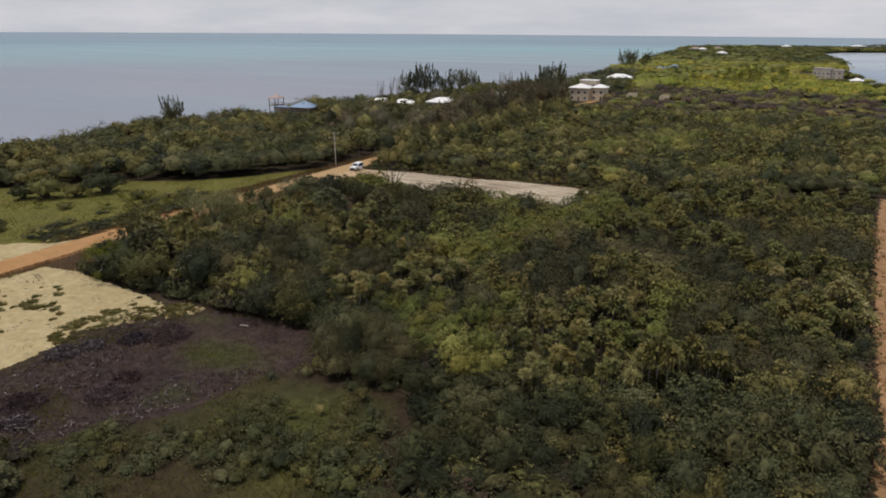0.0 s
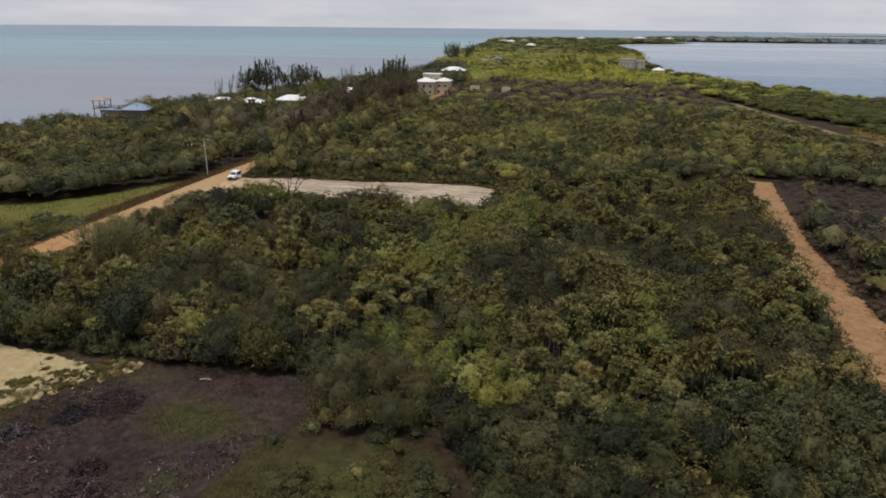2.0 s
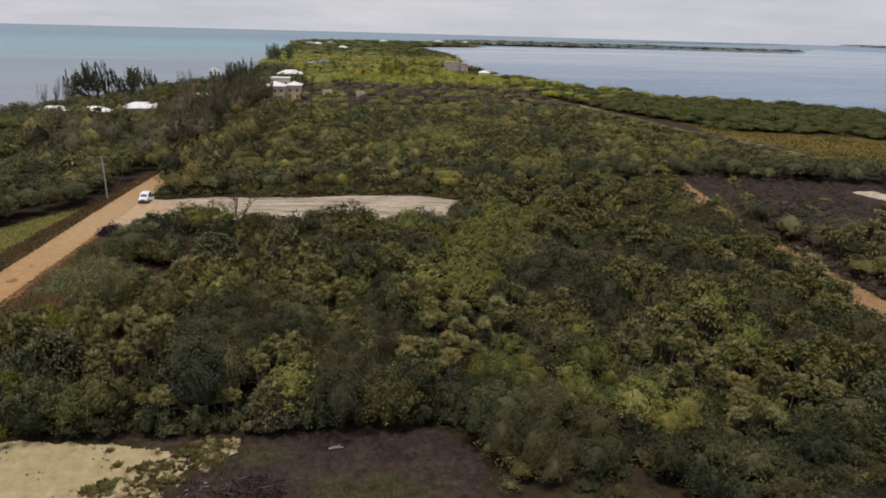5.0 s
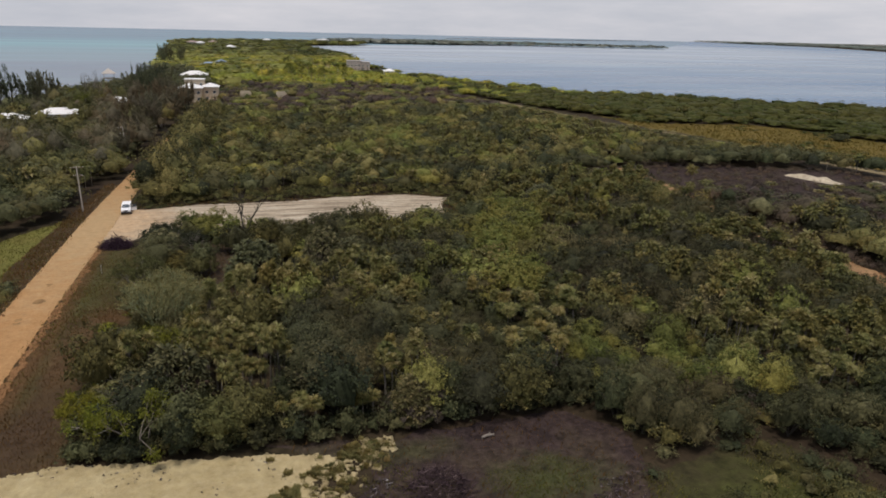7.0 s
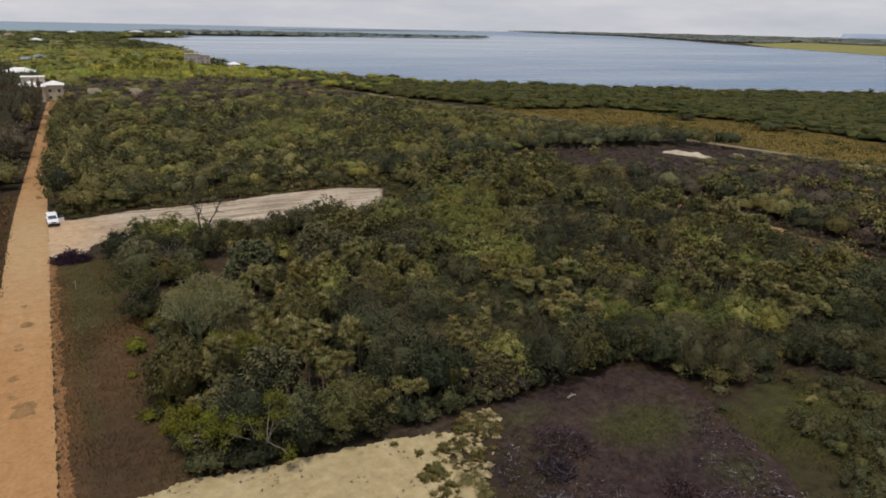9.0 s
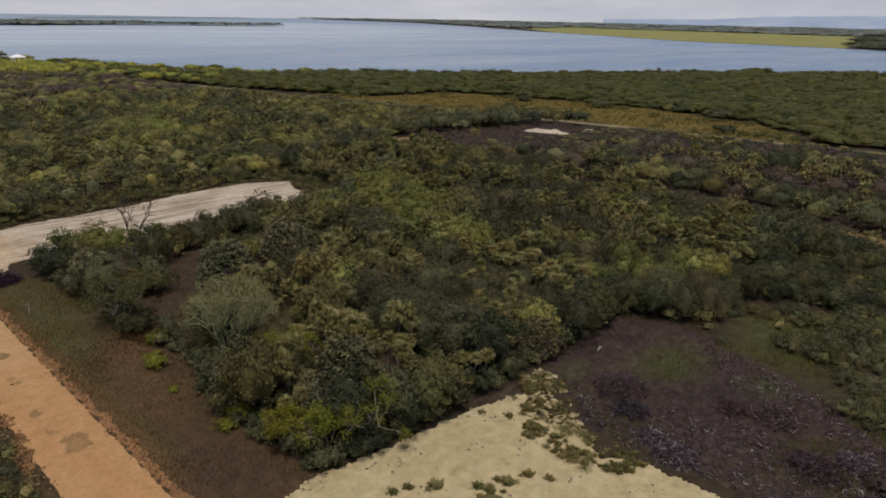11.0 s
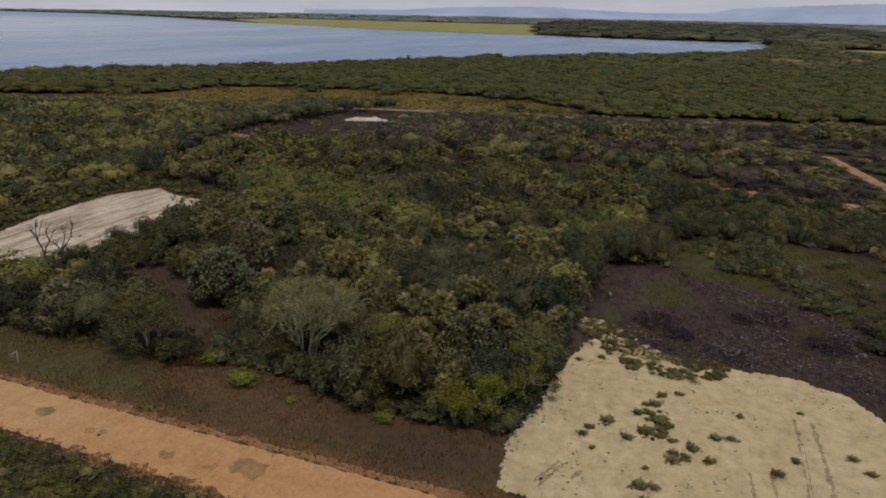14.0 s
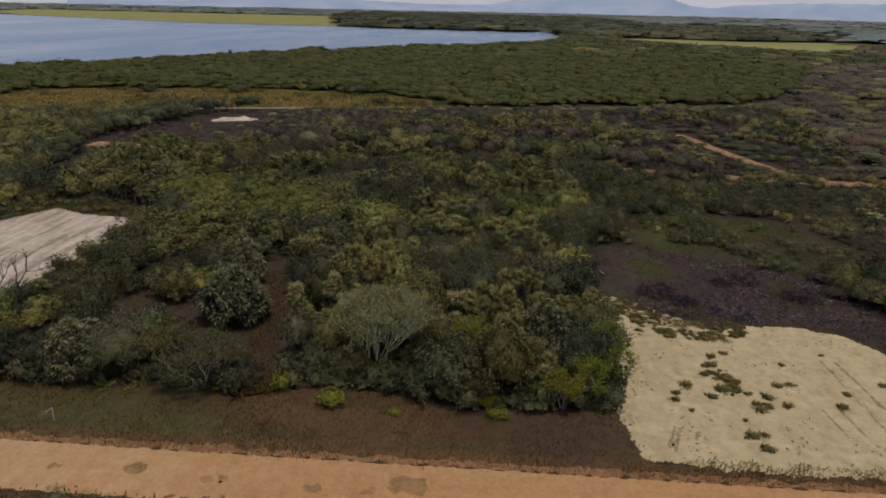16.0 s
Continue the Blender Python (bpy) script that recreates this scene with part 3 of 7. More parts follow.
def fan_leaf(blades, size, rnd, span=230, stalks=True):
    """One fan leaf in its own frame: stalk along +x, the fan beyond it, blades drooping at the tips."""
    stalk = size * 0.6
    vs, fs, o = [], [], 0
    if stalks:
        v, f = tube([(0, 0, 0), (stalk, 0, 0)], [0.022, 0.014], 3)
        o = len(v)
        vs, fs = [tuple(p) for p in v], [tuple(q) for q in f]
    for i in range(blades):
        a = radians(-span / 2 + span * i / (blades - 1)) + rnd.uniform(-0.05, 0.05)
        l = size * (1 - 0.28 * abs(i / (blades - 1) * 2 - 1)) * rnd.uniform(0.85, 1.1)
        w = radians(span / blades) * 0.42
        fold = size * 0.05 * (1 if i % 2 else -1)
        hub = (stalk, 0, 0)
        m1 = (stalk + 0.74 * l * math.cos(a - w), 0.74 * l * math.sin(a - w), fold - 0.18 * l)
        tip = (stalk + l * math.cos(a), l * math.sin(a), -0.62 * l)
        m2 = (stalk + 0.74 * l * math.cos(a + w), 0.74 * l * math.sin(a + w), fold - 0.18 * l + size * 0.03)
        vs += [hub, m1, tip, m2]
        fs.append((o, o + 1, o + 2, o + 3))
        o += 4
    return np.array(vs), np.array(fs)


def frond_poses(count, rnd, droop=-35):
    """How the leaves of a palm stand: the young ones upright, the old ones hanging."""
    out = []
    for i in range(count):
        t = (i + 0.5) / count
        el = 78 + (droop - 78) * t + rnd.uniform(-8, 8)
        az = i * 137.5 + rnd.uniform(-15, 15)
        out.append((az, el, rnd.uniform(-25, 25)))
    return out


def turned(v, az, el, roll, at):
    m = Matrix.Rotation(radians(az), 3, "Z") @ Matrix.Rotation(radians(-el), 3, "Y") @ Matrix.Rotation(radians(roll), 3, "X")
    return v @ np.array(m).T + np.array(at)


def fan_palm_arrays(seed, leaves, blades, size=0.85, height=4.0, skirt=4, sides=6, stalks=True):
    rnd = np.random.default_rng(seed)
    lean = rnd.uniform(-0.35, 0.35, 2)
    top = (lean[0], lean[1], height)
    trunk = join([(*tube([(0, 0, -0.1), (lean[0] * 0.3, lean[1] * 0.3, height * 0.5), top], [0.10, 0.075, 0.07], sides), 1)])
    crown = []
    for az, el, roll in frond_poses(leaves, rnd):
        v, f = fan_leaf(blades, size * rnd.uniform(0.85, 1.15), rnd, 230, stalks)
        crown.append((turned(v, az, el, roll, top), f, 0))
    for i in range(skirt):
        v, f = fan_leaf(max(4, blades - 3), size * 0.85, rnd, 150, stalks)
        crown.append((turned(v, rnd.uniform(0, 360), rnd.uniform(-80, -55), 0, (top[0], top[1], height - 0.1)), f, 2))
    return join(crown), trunk


def palm_clump_arrays(seed, heads, fans, blades, size, radius=3.0, height=6.0):
    """Many fan palms from one root, their heads side by side over a dome, dead fronds hanging under each."""
    rnd = np.random.default_rng(seed)
    crown, stems = [], []
    for i in range(heads):
        z = 0.98 - 0.86 * (i + 0.5) / heads
        a = i * 2.39996 + rnd.uniform(-0.25, 0.25)
        q = math.sqrt(1 - z * z) * rnd.uniform(0.82, 1.02) * (radius - 0.5 * size)
        at = (q * math.cos(a), q * math.sin(a), max(0.7, (0.16 + 0.84 * z * rnd.uniform(0.9, 1.04)) * height - 0.6 * size))
        stems.append((*tube([(0.12 * at[0], 0.12 * at[1], -0.1), (0.6 * at[0], 0.6 * at[1], 0.5 * at[2]), at], [0.09, 0.07, 0.06], 4), 1))
        for az, el, roll in frond_poses(fans, rnd, -50):
            v, f = fan_leaf(blades, size * rnd.uniform(0.8, 1.15), rnd, 230, False)
            crown.append((turned(v, az, el, roll, at), f, 0))
        for k in range(6):
            v, f = fan_leaf(5, size, rnd, 130, False)
            crown.append((turned(v, math.degrees(a) + rnd.uniform(-80, 80), rnd.uniform(-84, -58), 0, (at[0], at[1], at[2] - 0.1)), f, 2))
    return join(crown), join(stems)


def pinnate_arrays(seed, fronds, pairs, length=2.2, height=0.3, sides=6, droop=-20):
    """A palm with feather leaves: coconut when it has a trunk, a young one without."""
    rnd = np.random.default_rng(seed)
    lean = rnd.uniform(-0.08, 0.08, 2) * height
    top = (lean[0], lean[1], height)
    trunk = join([(*tube([(0, 0, -0.1), (lean[0] * 0.4, lean[1] * 0.4, height * 0.5), top], [0.17, 0.12, 0.11], sides), 1)])
    crown = []
    for az, el, roll in frond_poses(fronds, rnd, droop):
        vs, fs, o = [], [], 0
        for i in range(pairs):
            t0 = 0.12 + 0.88 * i / pairs
            x, z = length * t0, -0.45 * length * t0 ** 2.2
            r = length * 0.30 * math.sin(math.pi * (0.15 + 0.8 * t0)) + 0.08
            for s in (-1, 1):
                vs += [(x, 0, z), (x + 0.10 * length, s * r * 0.5, z + 0.02), (x + 0.16 * length, s * r, z - 0.28 * r - 0.05), (x + 0.02, s * r * 0.45, z)]
                fs.append((o, o + 1, o + 2, o + 3))
                o += 4
        crown.append((turned(np.array(vs), az, el, roll * 0.4, top), np.array(fs), 0))
    return join(crown), trunk


def mesh_of(name, arrays, materials, tint=None, per_face_mat=None):
    v, f, m = arrays
    me = bpy.data.meshes.new(name)
    me.vertices.add(len(v))
    me.vertices.foreach_set("co", np.ascontiguousarray(v, dtype=np.float32).ravel())
    use = np.ones(f.shape, dtype=bool)                     # a face whose last corner repeats has three corners
    use[:, 3] = f[:, 3] != f[:, 2]
    count = use.sum(1)
    me.loops.add(int(count.sum()))
    me.loops.foreach_set("vertex_index", np.ascontiguousarray(f[use], dtype=np.int32))
    me.polygons.add(len(f))
    me.polygons.foreach_set("loop_start", np.concatenate([[0], np.cumsum(count)[:-1]]).astype(np.int32))
    for x in materials:
        me.materials.append(x)
    me.polygons.foreach_set("material_index", np.minimum(m, len(materials) - 1).astype(np.int32))
    if tint is not None:
        a = me.attributes.new("tint", "FLOAT", "FACE")
        a.data.foreach_set("value", np.ascontiguousarray(tint, dtype=np.float32))
    me.update(calc_edges=True)
    return me


def mass(name, variants, x, y, z, sx, sz, materials, label, category):
    """Very many plants as one object: each place takes one of the variants, turned and sized."""
    n = len(x)
    which = rng.integers(0, len(variants), n)
    turn = rng.uniform(0, 2 * math.pi, n)
    shade = np.clip(0.5 + 0.5 * field_noise(x, y, 0.045, 17.0) + rng.uniform(-0.2, 0.2, n), 0.02, 0.98)
    vs, fs, ms, ts, o = [], [], [], [], 0
    for k, (v, f, m) in enumerate(variants):
        idx = np.nonzero(which == k)[0]
        if not len(idx):
            continue
        c, s = np.cos(turn[idx])[:, None], np.sin(turn[idx])[:, None]
        px = (v[None, :, 0] * c - v[None, :, 1] * s) * sx[idx][:, None] + x[idx][:, None]
        py = (v[None, :, 0] * s + v[None, :, 1] * c) * sx[idx][:, None] + y[idx][:, None]
        pz = v[None, :, 2] * sz[idx][:, None] + z[idx][:, None]
        vs.append(np.stack([px, py, pz], 2).reshape(-1, 3))
        fs.append((f[None] + (np.arange(len(idx)) * len(v))[:, None, None] + o).reshape(-1, 4))
        ms.append(np.tile(m, len(idx)))
        ts.append(np.repeat(shade[idx], len(f)))
        o += len(idx) * len(v)
    me = mesh_of(name, (np.concatenate(vs), np.concatenate(fs), np.concatenate(ms)), materials, np.concatenate(ts))
    return tagged(new(name, me), label, category, kind="stuff")


def thing_of(name, crown, trunk, mats, label, category, group):
    """A plant as a thing: an empty with its trunk and its crown."""
    root = new(name)
    root.empty_display_size = 0.3
    tagged(root, label, category, group)
    new("trunk", mesh_of("trunk", (trunk[0], trunk[1], trunk[2] * 0), [mats[1]])).parent = root
    new("crown", mesh_of("crown", crown, [mats[0], mats[1], mats[-1]])).parent = root
    return root


def scatter(x0, x1, y0, y1, step, jitter=0.45):
    """Uneven places, about step apart."""
    gx, gy = np.meshgrid(np.arange(x0, x1, step), np.arange(y0, y1, step))
    gx = gx + (np.arange(gx.shape[0]) % 2)[:, None] * step * 0.5
    gx, gy = gx.ravel(), gy.ravel()
    return gx + rng.uniform(-jitter, jitter, gx.size) * step, gy + rng.uniform(-jitter, jitter, gy.size) * step


def field_noise(x, y, scale, seed=0.0):
    return np.array([noise.noise(Vector((a * scale, b * scale, seed))) for a, b in zip(x, y)])


# ---------------------------------------------------------------- the plan
ROAD_LINE = [(-1.9, -400), (-1.7, 40), (-1.4, 100), (-1.0, 140), (-0.7, 160), (0.4, 205), (2.5, 260), (4.9, 320), (8, 385), (12, 440)]
TRACK_LINE = [(105, -60), (108, 10), (110.6, 30), (115.6, 56), (117.4, 72), (118.3, 94), (119.2, 124), (121, 145), (124.3, 178)]
BRANCH_LINE = [(114.5, 9.0), (119, 10), (130, 13), (145, 16.5), (166, 20.5)]
FIELD_LINE = [(150, 362), (159, 313), (168, 267), (180, 235), (191, 176), (198, 146), (208, 88), (218, 46), (241, -25), (270, -110)]
SAND_LOT = [(3.0, 30), (3.1, 45), (3.2, 57), (4.2, 63.6), (10, 64.4), (18, 63.3), (28, 62.2), (33.5, 60.6), (30, 57), (31.5, 53), (29, 50), (31, 47), (31.3, 41), (29.5, 36), (25, 33.5), (18, 31)]
BACK_LOT = [(1.0, 130.5), (6.0, 128.5), (8.4, 134.5), (20, 136.6), (30, 135.6), (44, 134.6), (60, 134), (63, 136), (64.5, 146), (67.5, 152), (59, 156.6), (44, 156.3), (33, 154), (15, 154), (6, 151.5), (1.0, 152.5)]
DIRT_MARGIN = [(60, 133), (64, 134), (70, 142), (70.5, 150), (66, 156.5), (44, 157.6), (30, 155.6), (10, 155.6), (3, 154), (3, 152), (30, 152), (58, 154), (64, 148)]
VERGE_AREA = [(1.2, 62.4), (11.5, 62.8), (10.6, 66.5), (10.3, 72), (9.6, 80), (12.5, 86), (12.6, 92), (10.6, 99), (11, 106), (10.5, 118), (10.4, 124), (8, 128), (1.4, 131)]
VERGE_SOUTH = [(1.0, 28), (3.6, 28), (3.6, 65.5), (1.0, 65.5)]
VERGE_WEST = [(-8.5, 70), (-4.2, 70), (-3.9, 110), (-3.4, 150), (-2.6, 175), (-5.5, 178), (-7.2, 150), (-8.5, 120)]
CLEARING = [(26, 64), (37, 62.4), (45, 63), (55, 63.2), (58.5, 60), (58.5, 54), (56.5, 50), (55, 43), (50, 36), (46, 31), (42, 27), (30, 24), (22, 22), (20, 30), (26, 32), (31, 36), (33, 42), (32, 48), (33, 54), (36, 59)]
GLADE = [(57, 52), (66, 54.5), (72, 54), (74, 48), (79, 41), (77, 30), (66, 22), (45, 16), (30, 18), (30, 24), (42, 27), (46, 31), (50, 36), (55, 43), (56.5, 50)]
LANE = [(10.5, 98), (16, 99.5), (21.5, 100.5), (31, 102), (38, 104.2), (46, 106.5)]
LANE_SIDE = [(9.5, 106), (15, 106.5), (21, 109.4), (25.4, 116.5)]
LAWN_AREA = [(-3.9, 62), (-12, 60), (-30, 60), (-52, 70), (-56, 92), (-50, 97), (-37, 112), (-24, 120), (-15, 132), (-7, 146), (-3.2, 150), (-3.9, 110)]
TURNOUT = [(-4.0, 50), (-14, 52), (-16, 64), (-11.5, 69), (-6.5, 72), (-3.9, 76)]
CORNER = [(10, 95), (24, 102.5), (36, 107), (34, 118), (27, 125), (18, 126), (10.5, 124)]
YELLOW_FIELD = [(176, 292), (190, 268), (208, 262), (226, 262), (238, 240), (248, 202), (252, 172), (247, 140), (243, 116), (226, 101), (212, 92), (201, 148), (194, 178), (185, 236), (176, 266)]
MEADOW_AREA = [(24, 463), (72, 452), (98, 468), (122, 440), (140, 500), (138, 562), (113, 590), (102, 640), (84, 690), (62, 600), (52, 545), (27, 537)]
SCRUB_CLEARING = [(128, 150), (146, 140), (168, 148), (186, 150), (184, 164), (166, 170), (150, 182), (128, 180)]
SAVANNA = [(970, 10), (820, -60), (705, -160), (610, -220), (600, -300), (620, -420), (950, -480), (905, -230), (950, -100)]
LAND = [(-90, -3500), (-88, -200), (-88, 60), (-94, 130), (-104, 188), (-94, 238), (-82, 300), (-70, 340), (-58, 400), (-46, 450), (-40, 520), (-44, 600), (-56, 742), (-80, 1100), (-110, 1400),
        (-90, 1560), (60, 1640), (290, 1592), (250, 1500), (150, 1440), (100, 1290), (110, 1190), (131, 880), (134, 700), (148, 560), (168, 480), (215, 391), (280, 340),
        (335, 298), (440, 246), (510, 200), (640, 76), (780, 2), (1000, -25), (1140, -12), (1105, 60), (1130, 200), (1172, 343), (1215, 620), (1380, 880),
        (1500, 1100), (1750, 1500), (2000, 1850), (2500, 2700), (2720, 4050), (4000, 2830), (4880, 0), (3900, -2900), (1500, -4000)]
ISLAND = [(250, 1740), (480, 1720), (700, 1790), (1066, 1700), (1085, 1735), (700, 1880), (200, 1900)]
BAR = [(900, 3000), (1500, 3300), (2300, 3800), (2250, 3900), (1400, 3420), (850, 3080)]
FAR_MARSH = [(1176, 343), (1219, 620), (1384, 880), (1504, 1100), (1900, 1500), (2900, 1900), (3300, 760), (2000, 525), (1500, 400)]
FAR_WOODS = [(1110, 62), (1132, 200), (1170, 330), (1500, 395), (2000, 515), (3300, 740), (3600, 500), (3300, -300), (2000, -350), (1500, -190), (1144, -20)]
NEAR_MANGROVE = [(172, 304), (188, 272), (208, 265), (228, 265), (240, 242), (250, 202), (254, 172), (249, 140), (245, 114), (228, 98), (215, 88), (224, 46), (246, -22), (288, -60), (420, -120), (520, -100), (560, 20), (640, 74), (510, 198), (440, 244), (335, 296), (280, 338), (215, 389), (166, 478), (146, 558), (132, 700), (100, 700), (120, 520), (140, 400), (163, 330)]


# ---------------------------------------------------------------- ground and water
def disc(name, r, z, material, label):
    bm = bmesh.new()
    bmesh.ops.create_circle(bm, cap_ends=True, segments=96, radius=r)
    bmesh.ops.translate(bm, verts=bm.verts, vec=(30, 40, z))
    return tagged(part(name, bm, material), label, "water", kind="structure")


disc("water_sea", 4880, -0.45, SEA, "calm turquoise and grey-blue sea reaching the horizon")
sheet("water_lagoon", [(60, 1650), (300, 1600), (700, 1780), (1066, 1690), (2740, 4040), (2000, 1800), (1700, 1100), (1400, 600), (1200, 40), (1180, -40), (700, -40), (400, 200), (200, 340), (110, 520), (60, 1300)],
      -0.25, LAGOON, "calm blue-grey lagoon with wind streaks", "water", step=400, rough=0.0, drop=0.1)
sheet("ground", LAND, 0.0, GROUND, "dark scrub soil of a narrow tropical peninsula", "ground", step=9, rough=2.5, drop=1.5)
sheet("ground_island", ISLAND, 0.0, GROUND, "low far island beyond the lagoon", "ground", step=15, rough=6, drop=1.5)
sheet("ground_bar", BAR, 0.0, GROUND, "thin sand bar far out on the water", "ground", step=40, rough=8, drop=1.5)
sheet("ground_field", YELLOW_FIELD, 0.03, FIELD, "open field of yellow-brown marsh grass", "field", step=2.5, rough=4.5)
sheet("ground_meadow", MEADOW_AREA, 0.03, MEADOW, "yellow-green meadow by the lagoon with painted sunlight", "field", step=4, rough=4)
sheet("ground_marsh", FAR_MARSH, 0.03, MARSH, "yellow-green marsh along the far lagoon shore", "field", step=15, rough=7)
sheet("ground_savanna", SAVANNA, 0.03, MARSH, "pale yellow savanna beyond the scrub", "field", step=12, rough=7)
sheet("ground_lawn", LAWN_AREA, 0.03, LAWN, "rough yellow-green grass beside the road", "grass", step=0.8, rough=0.8)
sheet("ground_verge", VERGE_AREA, 0.03, VERGE, "dry brown grassy verge between road and trees", "verge", step=0.6, rough=0.5)
sheet("verge_south", VERGE_SOUTH, 0.025, VERGE, "weedy verge between road and sand lot", "verge", step=0.6, rough=0.4)
sheet("verge_west", VERGE_WEST, 0.045, VERGE, "dry roadside verge with a low gravel bank", "verge", step=0.6, rough=0.4)
sheet("ground_clearing", CLEARING, 0.02, BURNT, "cleared dark brown ground with burnt brush", "clearing", step=0.8, rough=0.9)
sheet("ground_corner", CORNER, 0.026, CORNER_SOIL, "dry brown grass between single round trees", "verge", step=0.7, rough=0.7)
sheet("ground_red_edge", strip([(1.75, 28), (1.9, 64), (2.0, 100), (2.2, 128)], 0.45), 0.062, RED_EDGE, "red-brown soil along the road's edge", "verge", step=0.3, rough=0.5)
sheet("ground_glade", GLADE, 0.022, GLADE_SOIL, "rough green grass glade among low bushes", "grass", step=0.8, rough=0.9)
sheet("ground_side_lane", strip(LANE_SIDE, 1.3), 0.034, CORNER_SOIL, "narrow cleared strip of dry brown grass", "clearing", step=0.6, rough=0.6)
sheet("ground_lane", strip(LANE, 2.2), 0.03, CORNER_SOIL, "narrow cleared strip of dry brown grass", "clearing", step=0.6, rough=0.6)
sheet("ground_brown_scrub", SCRUB_CLEARING, 0.02, BURNT, "brown scrub clearing", "clearing", step=1.5, rough=1.5)
sheet("pavement_lot_margin", DIRT_MARGIN, 0.035, CORNER_SOIL, "brown dirt margin round the filled lot", "lot", step=0.8, rough=0.7)
sheet("pavement_back_lot", BACK_LOT, 0.07, LOT, "filled lot of pale grey marl with scraped streaks", "lot", step=0.6, rough=0.45)
sheet("pavement_sand_lot", SAND_LOT, 0.06, SAND, "bare pale yellow sand lot with weeds", "lot", step=0.16, rough=0.42)
sheet("pavement_turnout", TURNOUT, 0.05, SAND, "pale sandy turnout beside the road", "turnout", step=0.6, rough=0.5)
sheet("road", strip(ROAD_LINE, [3.2, 2.95, 2.9, 2.9, 2.7, 2.1, 1.9, 1.9, 2.2, 2.4]), 0.09, ROAD, "straight unpaved road of orange marl", "road", step=0.3, rough=0.17)
sheet("road_track", strip(TRACK_LINE, [2.4, 2.4, 2.4, 2.9, 3.2, 3.3, 2.5, 2.5, 2.8]), 0.06, TRACK, "rutted reddish dirt track through the scrub", "track", step=0.45, rough=0.6)
sheet("road_branch", strip(BRANCH_LINE, [1.2, 1.7, 1.7, 1.6, 1.5]), 0.05, TRACK, "reddish dirt track branching into the scrub", "track", step=0.6, rough=0.5)
sheet("road_field_track", strip(FIELD_LINE, 1.7), 0.055, FIELD_SAND, "pale sandy track along the yellow field", "track", step=1.2, rough=0.9)
for px, py, rx, ry in ((-1.0, 82.2, 1.1, 1.5), (-2.0, 85.1, 0.4, 0.45), (-2.05, 89.6, 0.5, 0.7), (-1.8, 97.7, 0.45, 0.6), (-1.75, 96.5, 0.5, 0.45), (-1.0, 103.6, 0.55, 0.9), (-1.2, 109.9, 0.35, 0.5)):
    sheet("puddle_stain", [(px + rx * math.cos(a * 0.6283), py + ry * math.sin(a * 0.6283)) for a in range(10)], 0.096, PUDDLE, "damp brown stain of a dried puddle", "puddle", step=0.22, rough=0.5, drop=0.05)


# ---------------------------------------------------------------- plants
# close rounded clumps of fan palms: x, y, reach, height
PALM_DOMES = [(26.4, 105.6, 4.0, 6.3), (13.2, 116.3, 3.3, 5.6), (40.5, 65.0, 2.4, 4.4), (19.0, 70.9, 3.5, 7.0), (40.8, 110.4, 2.8, 4.6), (36.2, 108.0, 3.0, 7.0), (84.5, 140, 4.0, 5.0), (50.8, 27.2, 2.0, 2.6)]


def kept(x, y, margin=1.2):
    """Places clear of roads, lots and verges."""
    ok = inside(LAND, x, y) | inside(ISLAND, x, y)
    for line, w in ((ROAD_LINE, np.where(y > 170, 2.3, 3.4)), (TRACK_LINE, 3.5), (BRANCH_LINE, 2.4), (FIELD_LINE, 2.6), (LANE, 2.1), (LANE_SIDE, 1.4)):
        ok &= near_line(line, x, y) > w + margin
    for poly in (SAND_LOT, BACK_LOT, DIRT_MARGIN, VERGE_AREA, CLEARING, GLADE, LAWN_AREA, TURNOUT, VERGE_SOUTH, VERGE_WEST, MEADOW_AREA):
        ok &= ~inside(poly, x, y)
        ok &= near_line(poly + poly[:1], x, y) > margin
    for cx, cy, r in [(a, b, 0.8 * q) for a, b, q, e in PALM_DOMES]:
        ok &= np.hypot(x - cx, y - cy) > r
    for cx, cy, r in ((16.4, 87.5, 2.4), (13.0, 67.2, 1.5), (16.6, 64.8, 1.3), (25.2, 131.8, 1.2), (168, 156.5, 9), (0, 358, 11), (115, 628, 17), (104, 664, 15), (92, 704, 14), (134, 573, 7), (24, 371, 4), (41, 367, 4)):
        ok &= np.hypot(x - cx, y - cy) > r
    return ok


def canopy(x, y):
    """The scrub's height over the plan: tall at the road's corner, low in the middle and to the south."""
    h = 4.3 + 1.5 * field_noise(x, y, 0.055, 2.0) + 1.8 * field_noise(x, y, 0.13, 5.0)
    h += 2.0 * np.exp(-(((x - 22) / 16) ** 2 + ((y - 74) / 16) ** 2))
    h += 1.4 * np.exp(-(((x - 38) / 14) ** 2 + ((y - 92) / 10) ** 2))
    h -= 1.5 * np.exp(-(((x - 68) / 16) ** 2 + ((y - 73) / 9) ** 2))
    h -= 1.9 * np.exp(-(((x - 46) / 9) ** 2 + ((y - 117) / 7) ** 2))
    h -= 1.9 * np.exp(-((y - 134) / 7.5) ** 2) * (x < 66)
    h -= 2.4 / (1 + np.exp((y - 52) / 4.0)) * (x > 58)
    h *= 1 - 0.42 * np.exp(-(((x - 16.5) / 6) ** 2 + ((y - 87) / 6) ** 2))
    return np.clip(h, 1.5, 7.8)


